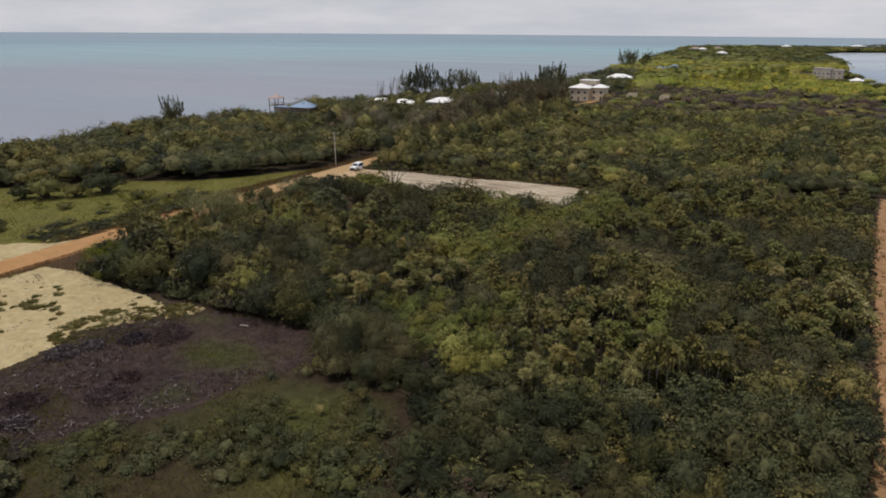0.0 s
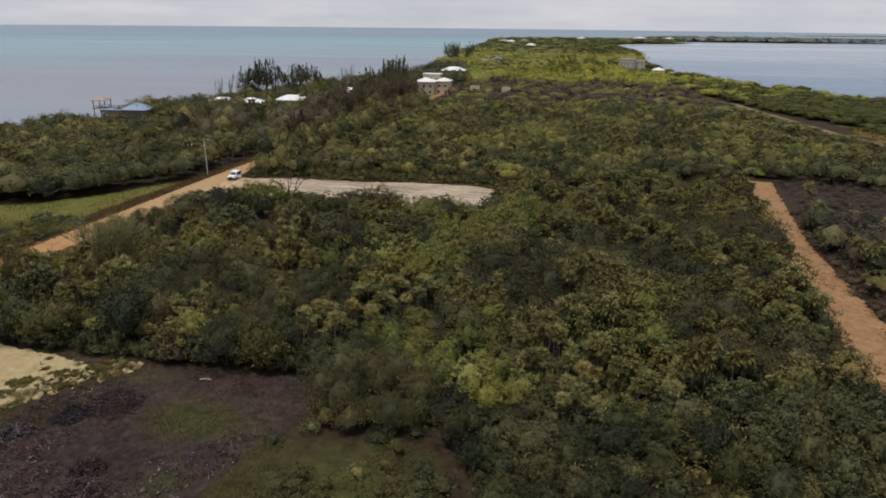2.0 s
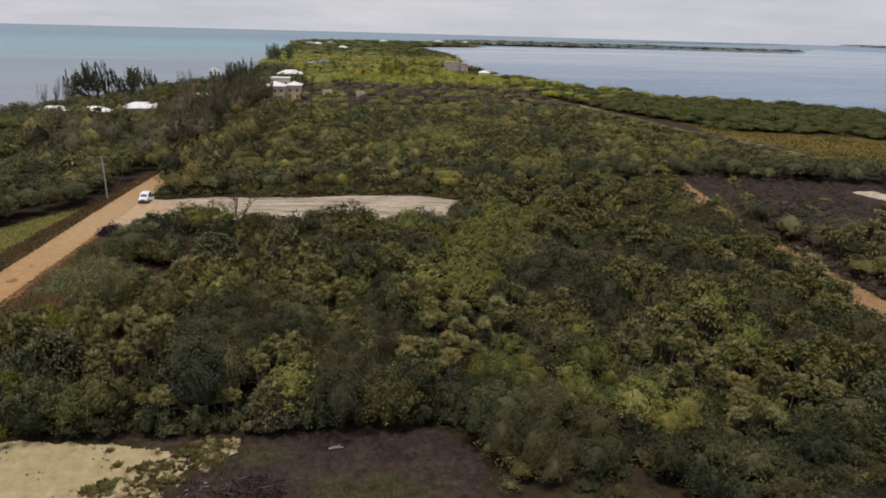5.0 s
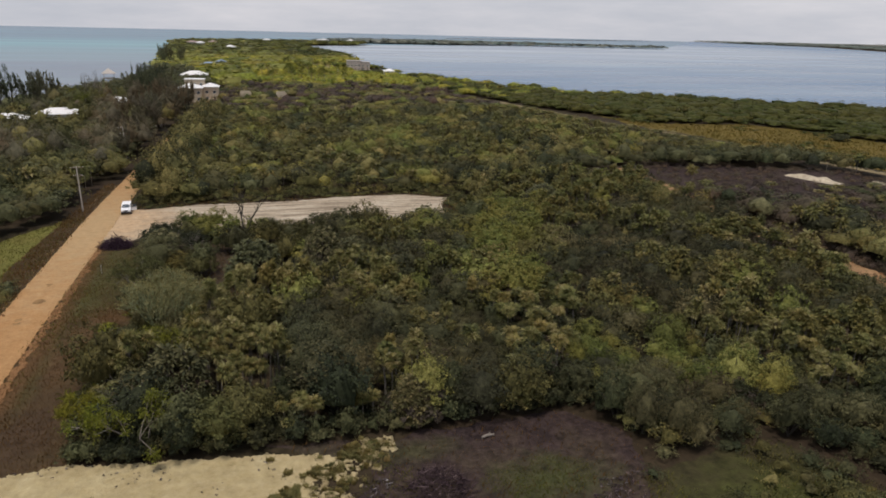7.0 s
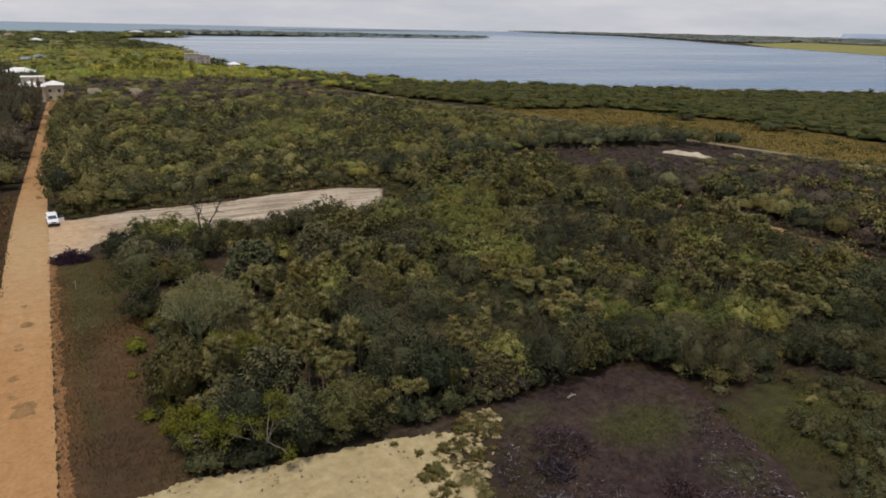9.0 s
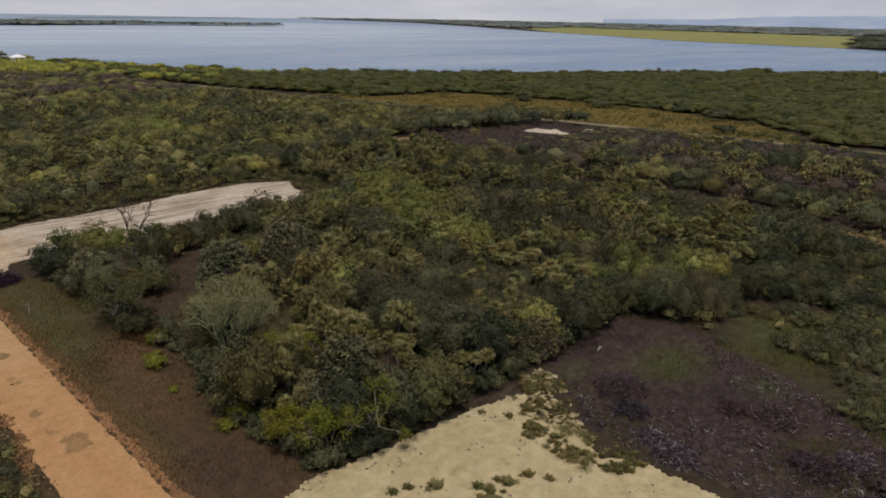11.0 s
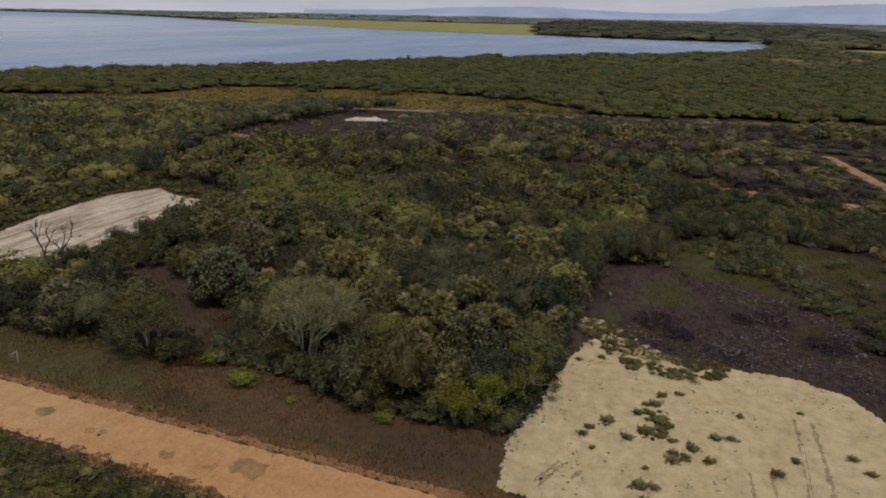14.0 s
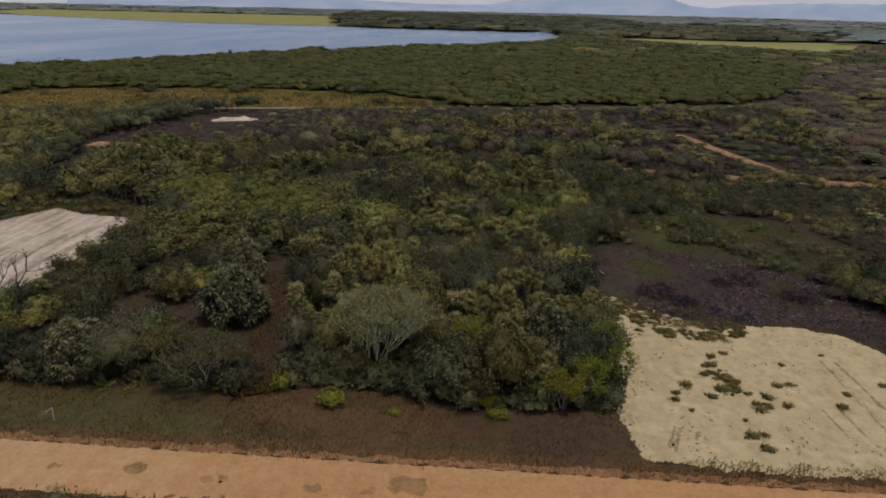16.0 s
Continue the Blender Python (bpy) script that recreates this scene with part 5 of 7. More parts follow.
forest("shore_trees", FAR_WOODS, (1100, 3600, -360, 750), 40, S3, 4.6, 8, [LEAF_DARK, BARK], "dark woods beyond the head of the lagoon", "forest", margin=3)
forest("far_trees", [(1500, -600), (900, -430), (700, -620), (900, -1500), (2500, -1800), (4200, -1500), (4700, 0), (4000, 2600), (3000, 3800), (3050, 1950), (3400, 800), (3650, 500), (3300, -350), (2000, -400)], (700, 4700, -1800, 3800), 110, S3, 4.6, 12, [LEAF_HAZED, BARK], "far woods on the plain with haze in their colour", "forest", margin=5)

ax, ay = scatter(2, 26, 162, 345, 3.4)
q = ax - np.interp(ay, [p[1] for p in ROAD_LINE], [p[0] for p in ROAD_LINE])
ok = (q > 4.2) & (q < 12) & (ay < 300)
mass("roadside_trees", S1, ax[ok], ay[ok], np.zeros(ok.sum()), rng.uniform(1.0, 1.6, ok.sum()), rng.uniform(1.25, 1.9, ok.sum()), LEAF_BARK, "taller green trees along the road's bend", "trees")
forest("far_belt", [(985, 10), (915, -230), (960, -480), (1500, -700), (2300, -450), (2000, -360), (1500, -200), (1144, -30)], (900, 2300, -700, 10), 30, S3, 4.6, 7, [LEAF_DARK, BARK], "dark woods beyond the savanna", "forest", margin=3)

# low growth and stones beside the dirt track
kx, ky = scatter(104, 134, -30, 150, 1.5)
side = kx - np.interp(ky, [p[1] for p in TRACK_LINE], [p[0] for p in TRACK_LINE])
use = (side > 3.0 + 0.5 * field_noise(kx, ky, 0.3, 14.0)) & (side < 9.5) & (near_line(BRANCH_LINE, kx, ky) > 2.2)
mass("trackside_scrub", LOW0, kx[use], ky[use], np.zeros(use.sum()), rng.uniform(0.6, 1.2, use.sum()), rng.uniform(0.25, 0.9, use.sum()), [LEAF_BROWN, BARK], "low purple-brown scrub beside the dirt track", "scrub")
use = (side < -3.4) & (side > -9) & (ky < 22) & (field_noise(kx, ky, 0.2, 15.0) > -0.25)
mass("trackside_trees", S1, kx[use], ky[use], np.zeros(use.sum()), rng.uniform(0.6, 0.95, use.sum()), rng.uniform(0.45, 0.8, use.sum()), LEAF_BARK, "olive-green shrubs between the thicket and the dirt track", "shrubs")

# low growth over the far meadow, its sunlight put into the leaf colour
mx_, my_ = scatter(20, 150, 430, 700, 5.0)
ok = inside(MEADOW_AREA, mx_, my_) & (field_noise(mx_, my_, 0.05, 71.0) + rng.uniform(-0.3, 0.3, mx_.size) > -0.12)
mass("meadow_bushes", S3, mx_[ok], my_[ok], np.zeros(ok.sum()), rng.uniform(0.9, 1.7, ok.sum()), rng.uniform(0.3, 0.9, ok.sum()), [LEAF_SUNLIT, BARK], "low bushes over the far meadow with painted sunlight", "bushes")
forest("mangrove", [(500, -104), (520, 0), (640, 40), (760, -30), (960, -20), (815, -70), (700, -166), (604, -226), (590, -300), (520, -240)], (500, 965, -300, 42), 10.5, S3, 4.6, 4.2, [[MANGROVE, BARK], [LEAF, BARK]], "green mangrove scrub before the savanna", "mangrove", wide=1.2)
forest("shore_trees", [(2350, 600), (3200, 760), (2900, 1850), (2450, 1650)], (2300, 3200, 560, 1850), 48, S3, 4.6, 8, [LEAF_HAZED, BARK], "far trees standing on the marsh", "forest", margin=3)


# ---------------------------------------------------------------- single plants that stand out
TWIG_LEAF = foliage("pale_olive_leaf", [(0.0, (0.150, 0.156, 0.069)), (0.5, (0.250, 0.250, 0.119)), (1.0, (0.388, 0.375, 0.200))], 0.8, 0.2)
def branching(rnd, start, direction, length, radius, depth, out, tips, spread=0.6, up=0.25, taper=0.58):
    """Limbs that fork until they are twigs."""
    a, d = Vector(start), Vector(direction).normalized()
    b = a + d * length
    mid = a + d * length * 0.5 + Vector(rnd.normal(size=3)) * length * 0.05
    out.append((*tube([tuple(a), tuple(mid), tuple(b)], [radius, radius * 0.8, radius * 0.62], 3 if depth < 2 else 5), 0))
    if depth == 0:
        tips.append(tuple(b))
        return
    for k in range(3 if depth > 1 else 4):
        nd = d + Vector(rnd.normal(size=3)) * spread + Vector((0, 0, up))
        branching(rnd, b, nd, length * rnd.uniform(0.6, 0.85), radius * taper, depth - 1, out, tips, spread, up, taper)


def twiggy_tree(name, seed, x, y, height, stems, depth, bark, leaf, leaf_count, label, spread=0.6, flat=1.0, leaf_size=0.3, category="tree", thick=0.09, taper=0.58):
    rnd = np.random.default_rng(seed)
    out, tips = [], []
    for k in range(stems):
        a = 2 * math.pi * k / stems + rnd.uniform(-0.3, 0.3)
        branching(rnd, (0.1 * math.cos(a), 0.1 * math.sin(a), -0.1), (0.5 * math.cos(a) * flat, 0.5 * math.sin(a) * flat, 1.0), height * 0.34, thick, depth, out, tips, spread, 0.25, taper)
    root = new(name)
    root.empty_display_size = 0.3
    root.matrix_basis = pose(x, y, 0, 0, 0, rnd.uniform(0, 360))
    wood = join(out)
    k = height / wood[0][:, 2].max()
    wood[0][:] *= np.array([k, k, k])
    new("trunk", mesh_of("trunk", wood, [bark])).parent = root
    if leaf_count:
        t = np.array(tips) * k
        at = t[rnd.integers(0, len(t), leaf_count)] + rnd.normal(size=(leaf_count, 3)) * 0.27
        v, f = leaf_cards(at, rnd.normal(size=(leaf_count, 3)) + np.array([0, 0, 0.8]), leaf_size, leaf_size * 0.45, rnd)
        new("crown", mesh_of("crown", (v, f, np.zeros(len(f), int)), [leaf])).parent = root
    return tagged(root, label, category)


twiggy_tree("pale_twig_tree", 5, 16.4, 87.5, 8.4, 11, 4, GREYTWIG, TWIG_LEAF, 9500, "wide pale grey-green twiggy tree with thin foliage", 0.38, 1.05, 0.20, thick=0.11, taper=0.74)
twiggy_tree("flat_topped_tree", 8, 11.4, 103.0, 5.6, 5, 3, BARK_PALE, LEAF, 5200, "flat-topped small tree with pale slender stems by the verge", 0.6, 1.5, 0.24)
twiggy_tree("slender_tree", 9, 16.4, 116.4, 5.2, 3, 3, BARK_PALE, LEAF_DARK, 1300, "slender forked tree with thin grey-green foliage", 0.5, 1.1, 0.24)
twiggy_tree("dead_tree", 6, 25.2, 131.8, 7.4, 2, 3, BARK, BARK, 0, "bare dead tree with thin branches beside the filled lot", 0.55, 0.6, thick=0.15)
for k, (x, y, h) in enumerate(((16.6, 64.8, 5.6), (13.4, 66.8, 4.0), (11.2, 69.4, 3.2), (17.2, 78.0, 5.6))):
    twiggy_tree("lime_tree", 30 + k, x, y, h, 4, 2, BARK_PALE, LEAF_LIME, 3600, "yellow-green small tree with pale slender stems at the thicket's edge", 0.55, 0.7, 0.2)
twiggy_tree("bare_shrub", 40, 15.6, 68.6, 5.4, 5, 3, BARK_PALE, TWIG_LEAF, 250, "half bare grey shrub among green trees", 0.6, 0.8, 0.2, thick=0.05)

bush_protos = {}


def bush(name, x, y, radius, height, material, label, leaves=420, seed=0, size=0.34, category="bush"):
    """A round bush on its own, with a short stem."""
    key = (seed, material.name, leaves)
    if key not in bush_protos:
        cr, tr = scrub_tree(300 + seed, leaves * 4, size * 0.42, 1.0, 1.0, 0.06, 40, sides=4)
        bush_protos[key] = thing_of(name, cr, tr, [material, BARK], label, category, "")
        ob = bush_protos[key]
        ob.matrix_basis = pose(x, y, 0, 0, 0, 40 * seed)
    else:
        ob = copy_thing(bush_protos[key], pose(x, y, 0, 0, 0, x * 37 % 360))
        tagged(ob, label)
    ob.scale = (radius, radius, height)
    return ob


# bushes on the grass west of the road, low ones at the verge and in the field
for k, (x, y, r, h) in enumerate(((-22, 72, 1.8, 2.2), (-37, 92, 3.4, 4.4), (-33, 96, 2.2, 3.0), (-31, 101, 3.7, 4.8), (-41, 89, 2.4, 3.0), (-26, 88, 1.5, 1.4), (-44, 80, 2.0, 2.6), (-20, 101, 1.6, 1.8))):
    bush("round_bush", x, y, r, h, LEAF_DARK if k % 3 == 0 else LEAF, "round green bush standing on the rough grass", 420, k % 3, 0.28)
for k, (x, y, r, h) in enumerate(((11.8, 125.0, 2.7, 3.9), (15.6, 127.6, 2.4, 3.6), (14.0, 120.0, 2.2, 3.4), (18.3, 110.2, 2.4, 3.7), (23.6, 121.0, 2.6, 4.2), (28.6, 124.0, 2.4, 4.0), (11.8, 100.2, 1.9, 2.8), (31, 114.5, 2.4, 3.8), (46.5, 109.2, 2.3, 3.9), (38.2, 26.6, 2.5, 3.6), (43.0, 25.2, 2.6, 3.8), (34.4, 25.6, 2.3, 3.2), (47.6, 23.8, 2.4, 3.4), (43.4, 29.4, 2.2, 3.0), (39.6, 28.6, 2.3, 3.2), (47.8, 27.6, 2.2, 3.2))):
    bush("round_tree", x, y, r, h, LEAF_DARK if k % 2 == 0 else LEAF, "dark round bushy tree near the road", 640, 5 + k % 3, 0.24, "tree")
for k, (x, y, r, h) in enumerate(((40.5, 65.0, 2.5, 3.0), (26.4, 105.6, 3.2, 4.2), (13.2, 116.3, 2.7, 3.6), (19.0, 70.9, 2.9, 4.6), (36.2, 108.0, 2.4, 4.4), (45.0, 29.0, 2.2, 1.6), (41.6, 31.2, 1.8, 1.3), (40.2, 27.8, 2.0, 1.7), (48.0, 31.0, 1.6, 1.2))):
    bush("brown_bush", x, y, r, h, LEAF_BROWN, "dry brown growth filling a palm clump", 420, 13, 0.3)
for k, (x, y, r, h) in enumerate(((10.8, 76.2, 1.1, 1.1), (9.2, 75.4, 0.9, 0.8), (9.6, 90.5, 1.2, 1.5), (12.4, 95.8, 1.1, 1.3), (8.6, 84.6, 0.5, 0.5), (11.2, 101.6, 0.7, 0.7))):
    bush("yellow_shrub", x, y, r, h, LEAF_LIME, "small yellow-green shrub on the dry verge", 300, 9, 0.36, "shrub")
for x, y, r, h in ((247, 133, 5.5, 3.4), (240, 181, 4.5, 3.0), (256, 96, 4.0, 2.6), (232, 215, 3.6, 2.6), (214, 118, 3.2, 2.4)):
    bush("field_bush", x, y, r, h, LEAF_DARK, "dark bush alone in the yellow field", 420, 11, 0.3)

qx, qy = scatter(160, 290, -62, 320, 4.2)
ok = inside(YELLOW_FIELD, qx, qy) & (field_noise(qx, qy, 0.045, 37.0) + rng.uniform(-0.2, 0.2, qx.size) > 0.2 * np.clip(near_line(YELLOW_FIELD + YELLOW_FIELD[:1], qx, qy) / 12, 0.2, 2)) & (near_line(FIELD_LINE, qx, qy) > 3.5)
mass("field_shrubs", LOW0, qx[ok], qy[ok], np.zeros(ok.sum()), rng.uniform(1.0, 2.4, ok.sum()), rng.uniform(0.3, 1.1, ok.sum()), [MANGROVE, BARK], "low olive shrubs scattered over the yellow field", "shrubs")

# young feather palms at the verge and on the grass
young = [thing_of("young_palm", *pinnate_arrays(400 + s, 9, 7, 1.7, 0.35, 5), [COCONUT, BARK_PALE], "young palm with yellow-green feathery fronds", "palm", "young palms") for s in range(3)]
used_young = set()
for k, (x, y, s) in enumerate(((11.2, 109.2, 0.8), (10.8, 105.2, 0.7), (11.4, 101.6, 0.8), (11.9, 95.6, 0.9), (8.6, 75.6, 0.7), (-8.6, 99.2, 1.0), (-9.6, 96.0, 0.8), (-16.5, 96.0, 1.1), (-15.4, 99.0, 1.1), (-18.6, 92.0, 1.0),
                               (-18.5, 103.3, 1.1), (-10.8, 84.0, 0.8), (-13, 94.5, 1.0), (-21.5, 98.5, 1.2), (-31, 86, 1.1), (-12.2, 101.2, 0.8), (10.2, 112.2, 0.7), (9.9, 109.6, 0.6), (-7.4, 96.7, 1.1), (-9.1, 90.7, 1.2), (-7.2, 89.4, 1.0), (-7.0, 101.3, 1.0), (-8.2, 94.0, 1.1), (-7.8, 86.6, 1.0), (-8.8, 103.6, 1.1))):
    stand(young[k % 3], used_young, x, y, 47 * k, s, s)

# tall casuarinas and coconut palms by the sea


def casuarina_arrays(seed, height=17.0, limbs=12, green=True):
    """A wind-swept tree of steep leaders, each a narrow plume of needles."""
    rnd = np.random.default_rng(seed)
    trunk = [(*tube([(0, 0, -0.2), (0.2, 0.1, height * 0.3), (0.6, 0.3, height * 0.62)], [0.30, 0.22, 0.08], 5), 0)]
    pos, along, limbs_out = [], [], []
    for i in range(limbs):
        t = rnd.uniform(0.10, 0.5)
        a = i * 2.4 + rnd.uniform(-0.4, 0.4)
        s = Vector((0.6 * t, 0.3 * t, height * t))
        top = height * rnd.uniform(0.62, 1.0)
        r = height * rnd.uniform(0.06, 0.20)
        e = Vector((math.cos(a) * r + 0.07 * height, math.sin(a) * r - 0.05 * height, top))
        m = s.lerp(e, 0.45) + Vector((math.cos(a) * r * 0.35, math.sin(a) * r * 0.35, 0))
        limbs_out.append((*tube([tuple(s), tuple(m), tuple(e)], [0.08, 0.05, 0.015] if green else [0.14, 0.11, 0.06], 3), 0))
        for k in range(46 if green else 0):
            u = rnd.uniform(0.25, 1.04)
            p = s.lerp(m, u * 2) if u < 0.5 else m.lerp(e, u * 2 - 1)
            q = 0.44 * math.sqrt(max(0.05, 1.08 - u)) + 0.08
            pos.append(tuple(p + Vector(rnd.normal(size=3)) * q * 0.7))
            along.append(tuple((e - m).normalized() + Vector(rnd.normal(size=3)) * 0.28))
    if not green:
        return None, join(trunk), limbs_out
    pos, d = np.array(pos), np.array(along)
    d /= np.linalg.norm(d, axis=1, keepdims=True)
    side = np.cross(d, rnd.normal(size=d.shape))
    side /= np.linalg.norm(side, axis=1, keepdims=True)
    l, w = rnd.uniform(0.5, 1.0, (len(d), 1)), rnd.uniform(0.10, 0.22, (len(d), 1))
    tri = np.stack([pos - d * l * 0.6 - side * w, pos - d * l * 0.6 + side * w, pos + d * l], 1)
    k = np.arange(len(d)) * 3
    f = np.stack([k, k + 1, k + 2, k + 2], 1)
    return (tri.reshape(-1, 3), f, np.zeros(len(f), int)), join(trunk), limbs_out


def limbed(name, arrays, mats, label, group):
    """A tree whose leaders are parts of their own."""
    crown, trunk, leaders = arrays
    root = new(name)
    root.empty_display_size = 0.3
    tagged(root, label, "tree", group)
    stem = new("trunk", mesh_of("trunk", (trunk[0], trunk[1], trunk[2] * 0), [mats[1]]))
    stem.parent = root
    for v, f, m in leaders:
        new("limb", mesh_of("limb", (v, f, np.zeros(len(f), int)), [mats[1]])).parent = stem
    if crown is not None:
        new("crown", mesh_of("crown", crown, [mats[0]])).parent = root
    return root


cas = [limbed("casuarina", casuarina_arrays(500 + s), [CASUARINA, BARK], "tall wispy grey-green casuarina by the sea", "casuarinas") for s in range(4)]
used_cas = set()
for k, (x, y, h) in enumerate(((-75.5, 309, 15.5), (-73, 311, 18), (-69.5, 313, 19), (-66, 314, 18), (-62.5, 316, 18.8), (-58, 317, 16), (-54.5, 318, 17), (-63, 346, 15), (-59, 350, 14.5), (-55, 352, 14), (-64, 356, 14.5), (-18, 352, 18.5), (-14, 356, 19.5), (-10, 350, 17),
                               (-21, 358, 17), (-97, 180, 12.5), (-94, 182, 12), (-92, 177, 10.5), (-30, 396, 16), (-25, 402, 17), (-40, 620, 19), (-36, 640, 20), (-44, 660, 18), (-30, 655, 17), (-48, 700, 18), (-33, 690, 19), (-14, 342, 15), (-24, 346, 15))):
    ob = stand(cas[k % 4], used_cas, x, y, 61 * k, h / 17 * 1.1, h / 17)
for k, (x, y, h) in enumerate(((-79, 292, 13), (-76, 296, 15), (-73, 299, 14), (-46, 366, 14), (-43, 370, 15), (-40, 363, 13))):
    ob = limbed("dead_casuarina", casuarina_arrays(520 + k, h, 9, False), [BARK_PALE, BARK_PALE], "bare dead casuarina with thin upright limbs", "dead casuarinas")
    ob.matrix_basis = pose(x, y, 0, 0, 0, 50 * k)

coco = [thing_of("coconut_palm", *pinnate_arrays(600 + s, 15, 8, 2.6, 7.0, 6, -35), [COCONUT, BARK_PALE], "coconut palm near the seaside houses", "palm", "coconut palms") for s in range(3)]
used_coco = set()
crng = np.random.default_rng(21)
spots = [(-33, 300), (-37, 303), (-28, 306), (-44, 330), (-22, 312), (-12, 392), (8, 402), (14, 412), (-20, 420), (20, 380)]
spots += [(float(crng.uniform(0, 92)), float(crng.uniform(470, 640))) for _ in range(70)]
for k, (x, y) in enumerate(spots):
    s = float(crng.uniform(0.75, 1.15))
    stand(coco[k % 3], used_coco, x, y, 83 * k, s, s)

# brown feathery trees at the bend of the road by the houses
CAS_BROWN = foliage("brown_feathery", [(0.0, (0.115, 0.098, 0.068)), (0.5, (0.170, 0.146, 0.096)), (1.0, (0.230, 0.200, 0.118))], 0.85, 0.4)
fx, fy = scatter(-46, -2, 190, 350, 5.2)
ok = (near_line(ROAD_LINE, fx, fy) > 4.2) & (fx < np.interp(fy, [190, 350], [-4.5, 1.0]))
fx, fy = fx[ok], fy[ok]
pick = (field_noise(fx, fy, 0.05, 77.0) > 0.0) | (near_line(ROAD_LINE, fx, fy) < 9.5)
shade_of = rng.uniform(0, 1, fx.size)
for mat, use, label in ((CAS_BROWN, pick & (shade_of < 0.5), "brown feathery trees among the seaside houses"), (LEAF, pick & (shade_of >= 0.5), "green trees among the seaside houses")):
    mass("feathery_trees", [whole(p) for p in SCRUB1], fx[use], fy[use], np.zeros(use.sum()), rng.uniform(1.1, 1.7, use.sum()), rng.uniform(1.2, 2.2, use.sum()), [mat, BARK], label, "trees")

brown_cas = [limbed("feathery_tree", casuarina_arrays(560 + s, 12.0, 16), [CAS_BROWN, BARK], "tall brown feathery tree beside the far road", "feathery roadside trees") for s in range(3)]
used_brown = set()
for k, (x, y, h) in enumerate(((-6.5, 204, 9.5), (-8.5, 212, 11), (-5.6, 222, 11), (-10, 228, 12), (-6.0, 238, 12), (-12, 243, 11), (-5.4, 252, 13.5), (-9, 259, 14), (-4.6, 268, 15), (-13, 270, 14), (-0.8, 284, 13), (-5, 292, 14), (-0.2, 299, 14), (-8, 312, 15), (0.4, 312, 14),
                               (-14, 300, 15), (-14, 256, 13), (1.0, 326, 14), (-5.5, 330, 15), (-9, 344, 16), (-12, 334, 15), (-4.2, 306, 14), (-4.2, 275, 13), (-16, 318, 15))):
    stand(brown_cas[k % 3], used_brown, x, y, 71 * k, h / 12 * 1.15, h / 14)

# ---------------------------------------------------------------- low plants: grass, weeds, brush


def tuft(seed, blades, height, spread, width=0.035):
    rnd = np.random.default_rng(seed)
    vs, fs = [], []
    for i in range(blades):
        a = rnd.uniform(0, 2 * math.pi)
        p = Vector((rnd.normal() * spread * 0.5, rnd.normal() * spread * 0.5, 0))
        d = Vector((math.cos(a), math.sin(a), 0))
        s = Vector((-d.y, d.x, 0)) * width * rnd.uniform(0.6, 1.4)
        h = height * rnd.uniform(0.5, 1.2)
        o = len(vs)
        vs += [tuple(p - s), tuple(p + s), tuple(p + d * h * 0.35 + s * 0.8 + Vector((0, 0, h * 0.75))), tuple(p + d * h * 0.7 + Vector((0, 0, h)))]
        fs.append((o, o + 1, o + 2, o + 3))
    return np.array(vs), np.array(fs), np.zeros(len(fs), int)


def turf(name, region, bounds, step, height, material, label, keep=None, blades=6, width=0.05):
    x, y = scatter(*bounds, step)
    ok = inside(region, x, y)
    if keep is not None:
        ok &= keep(x, y)
    x, y = x[ok], y[ok]
    k = 1 + 0.6 * field_noise(x, y, 0.15, 55.0)
    mass(name, [tuft(700 + i, blades, height, step, width) for i in range(4)], x, y, np.full(x.size, 0.02), np.clip(k, 0.5, 2), np.clip(k, 0.4, 2) * rng.uniform(0.6, 1.3, x.size), [material], label, "grass")


def off_lots(x, y):
    return ~inside(BACK_LOT, x, y) & ~inside(SAND_LOT, x, y) & (near_line(ROAD_LINE, x, y) > 3.0) & (~inside(TURNOUT, x, y))


turf("verge_grass", VERGE_AREA, (0, 14, 63, 132), 0.5, 0.22, GRASS_DRY, "dry brown grass on the verge", off_lots, 6, 0.022)
turf("verge_green_grass", VERGE_AREA, (0, 14, 63, 132), 0.8, 0.24, GRASS, "sparse green grass on the verge", lambda x, y: off_lots(x, y) & (field_noise(x, y, 0.08, 66.0) + (y - 90) * 0.02 > 0.1), 6, 0.022)
turf("corner_grass", CORNER, (9, 38, 93, 128), 0.75, 0.3, GRASS_DRY, "dry brown grass between single round trees", None, 6, 0.025)
turf("lane_grass", strip(LANE, 1.6), (9, 42, 92, 120), 0.5, 0.4, GRASS_DRY, "dry grass in the cleared strip")
turf("lawn_grass", LAWN_AREA, (-58, -3, 58, 150), 0.8, 0.28, GRASS, "rough yellow-green grass beside the road", off_lots, 6, 0.03)
turf("west_verge_grass", VERGE_WEST, (-9, -2, 68, 180), 0.7, 0.4, GRASS_DRY, "dry grass along the road's edge", off_lots)
turf("south_verge_weeds", VERGE_SOUTH, (0, 5, 27, 66), 0.4, 0.24, GRASS_DRY, "dry weeds between the road and the sand lot", lambda x, y: near_line(ROAD_LINE, x, y) > 3.2, 6, 0.025)
turf("south_verge_green", [(3.0, 28), (4.4, 28), (4.4, 60), (3.0, 60)], (2, 5, 27, 62), 0.6, 0.34, WEED, "green weeds creeping over the sand lot's edge", lambda x, y: field_noise(x, y, 0.3, 9.0) > -0.05, 9, 0.035)
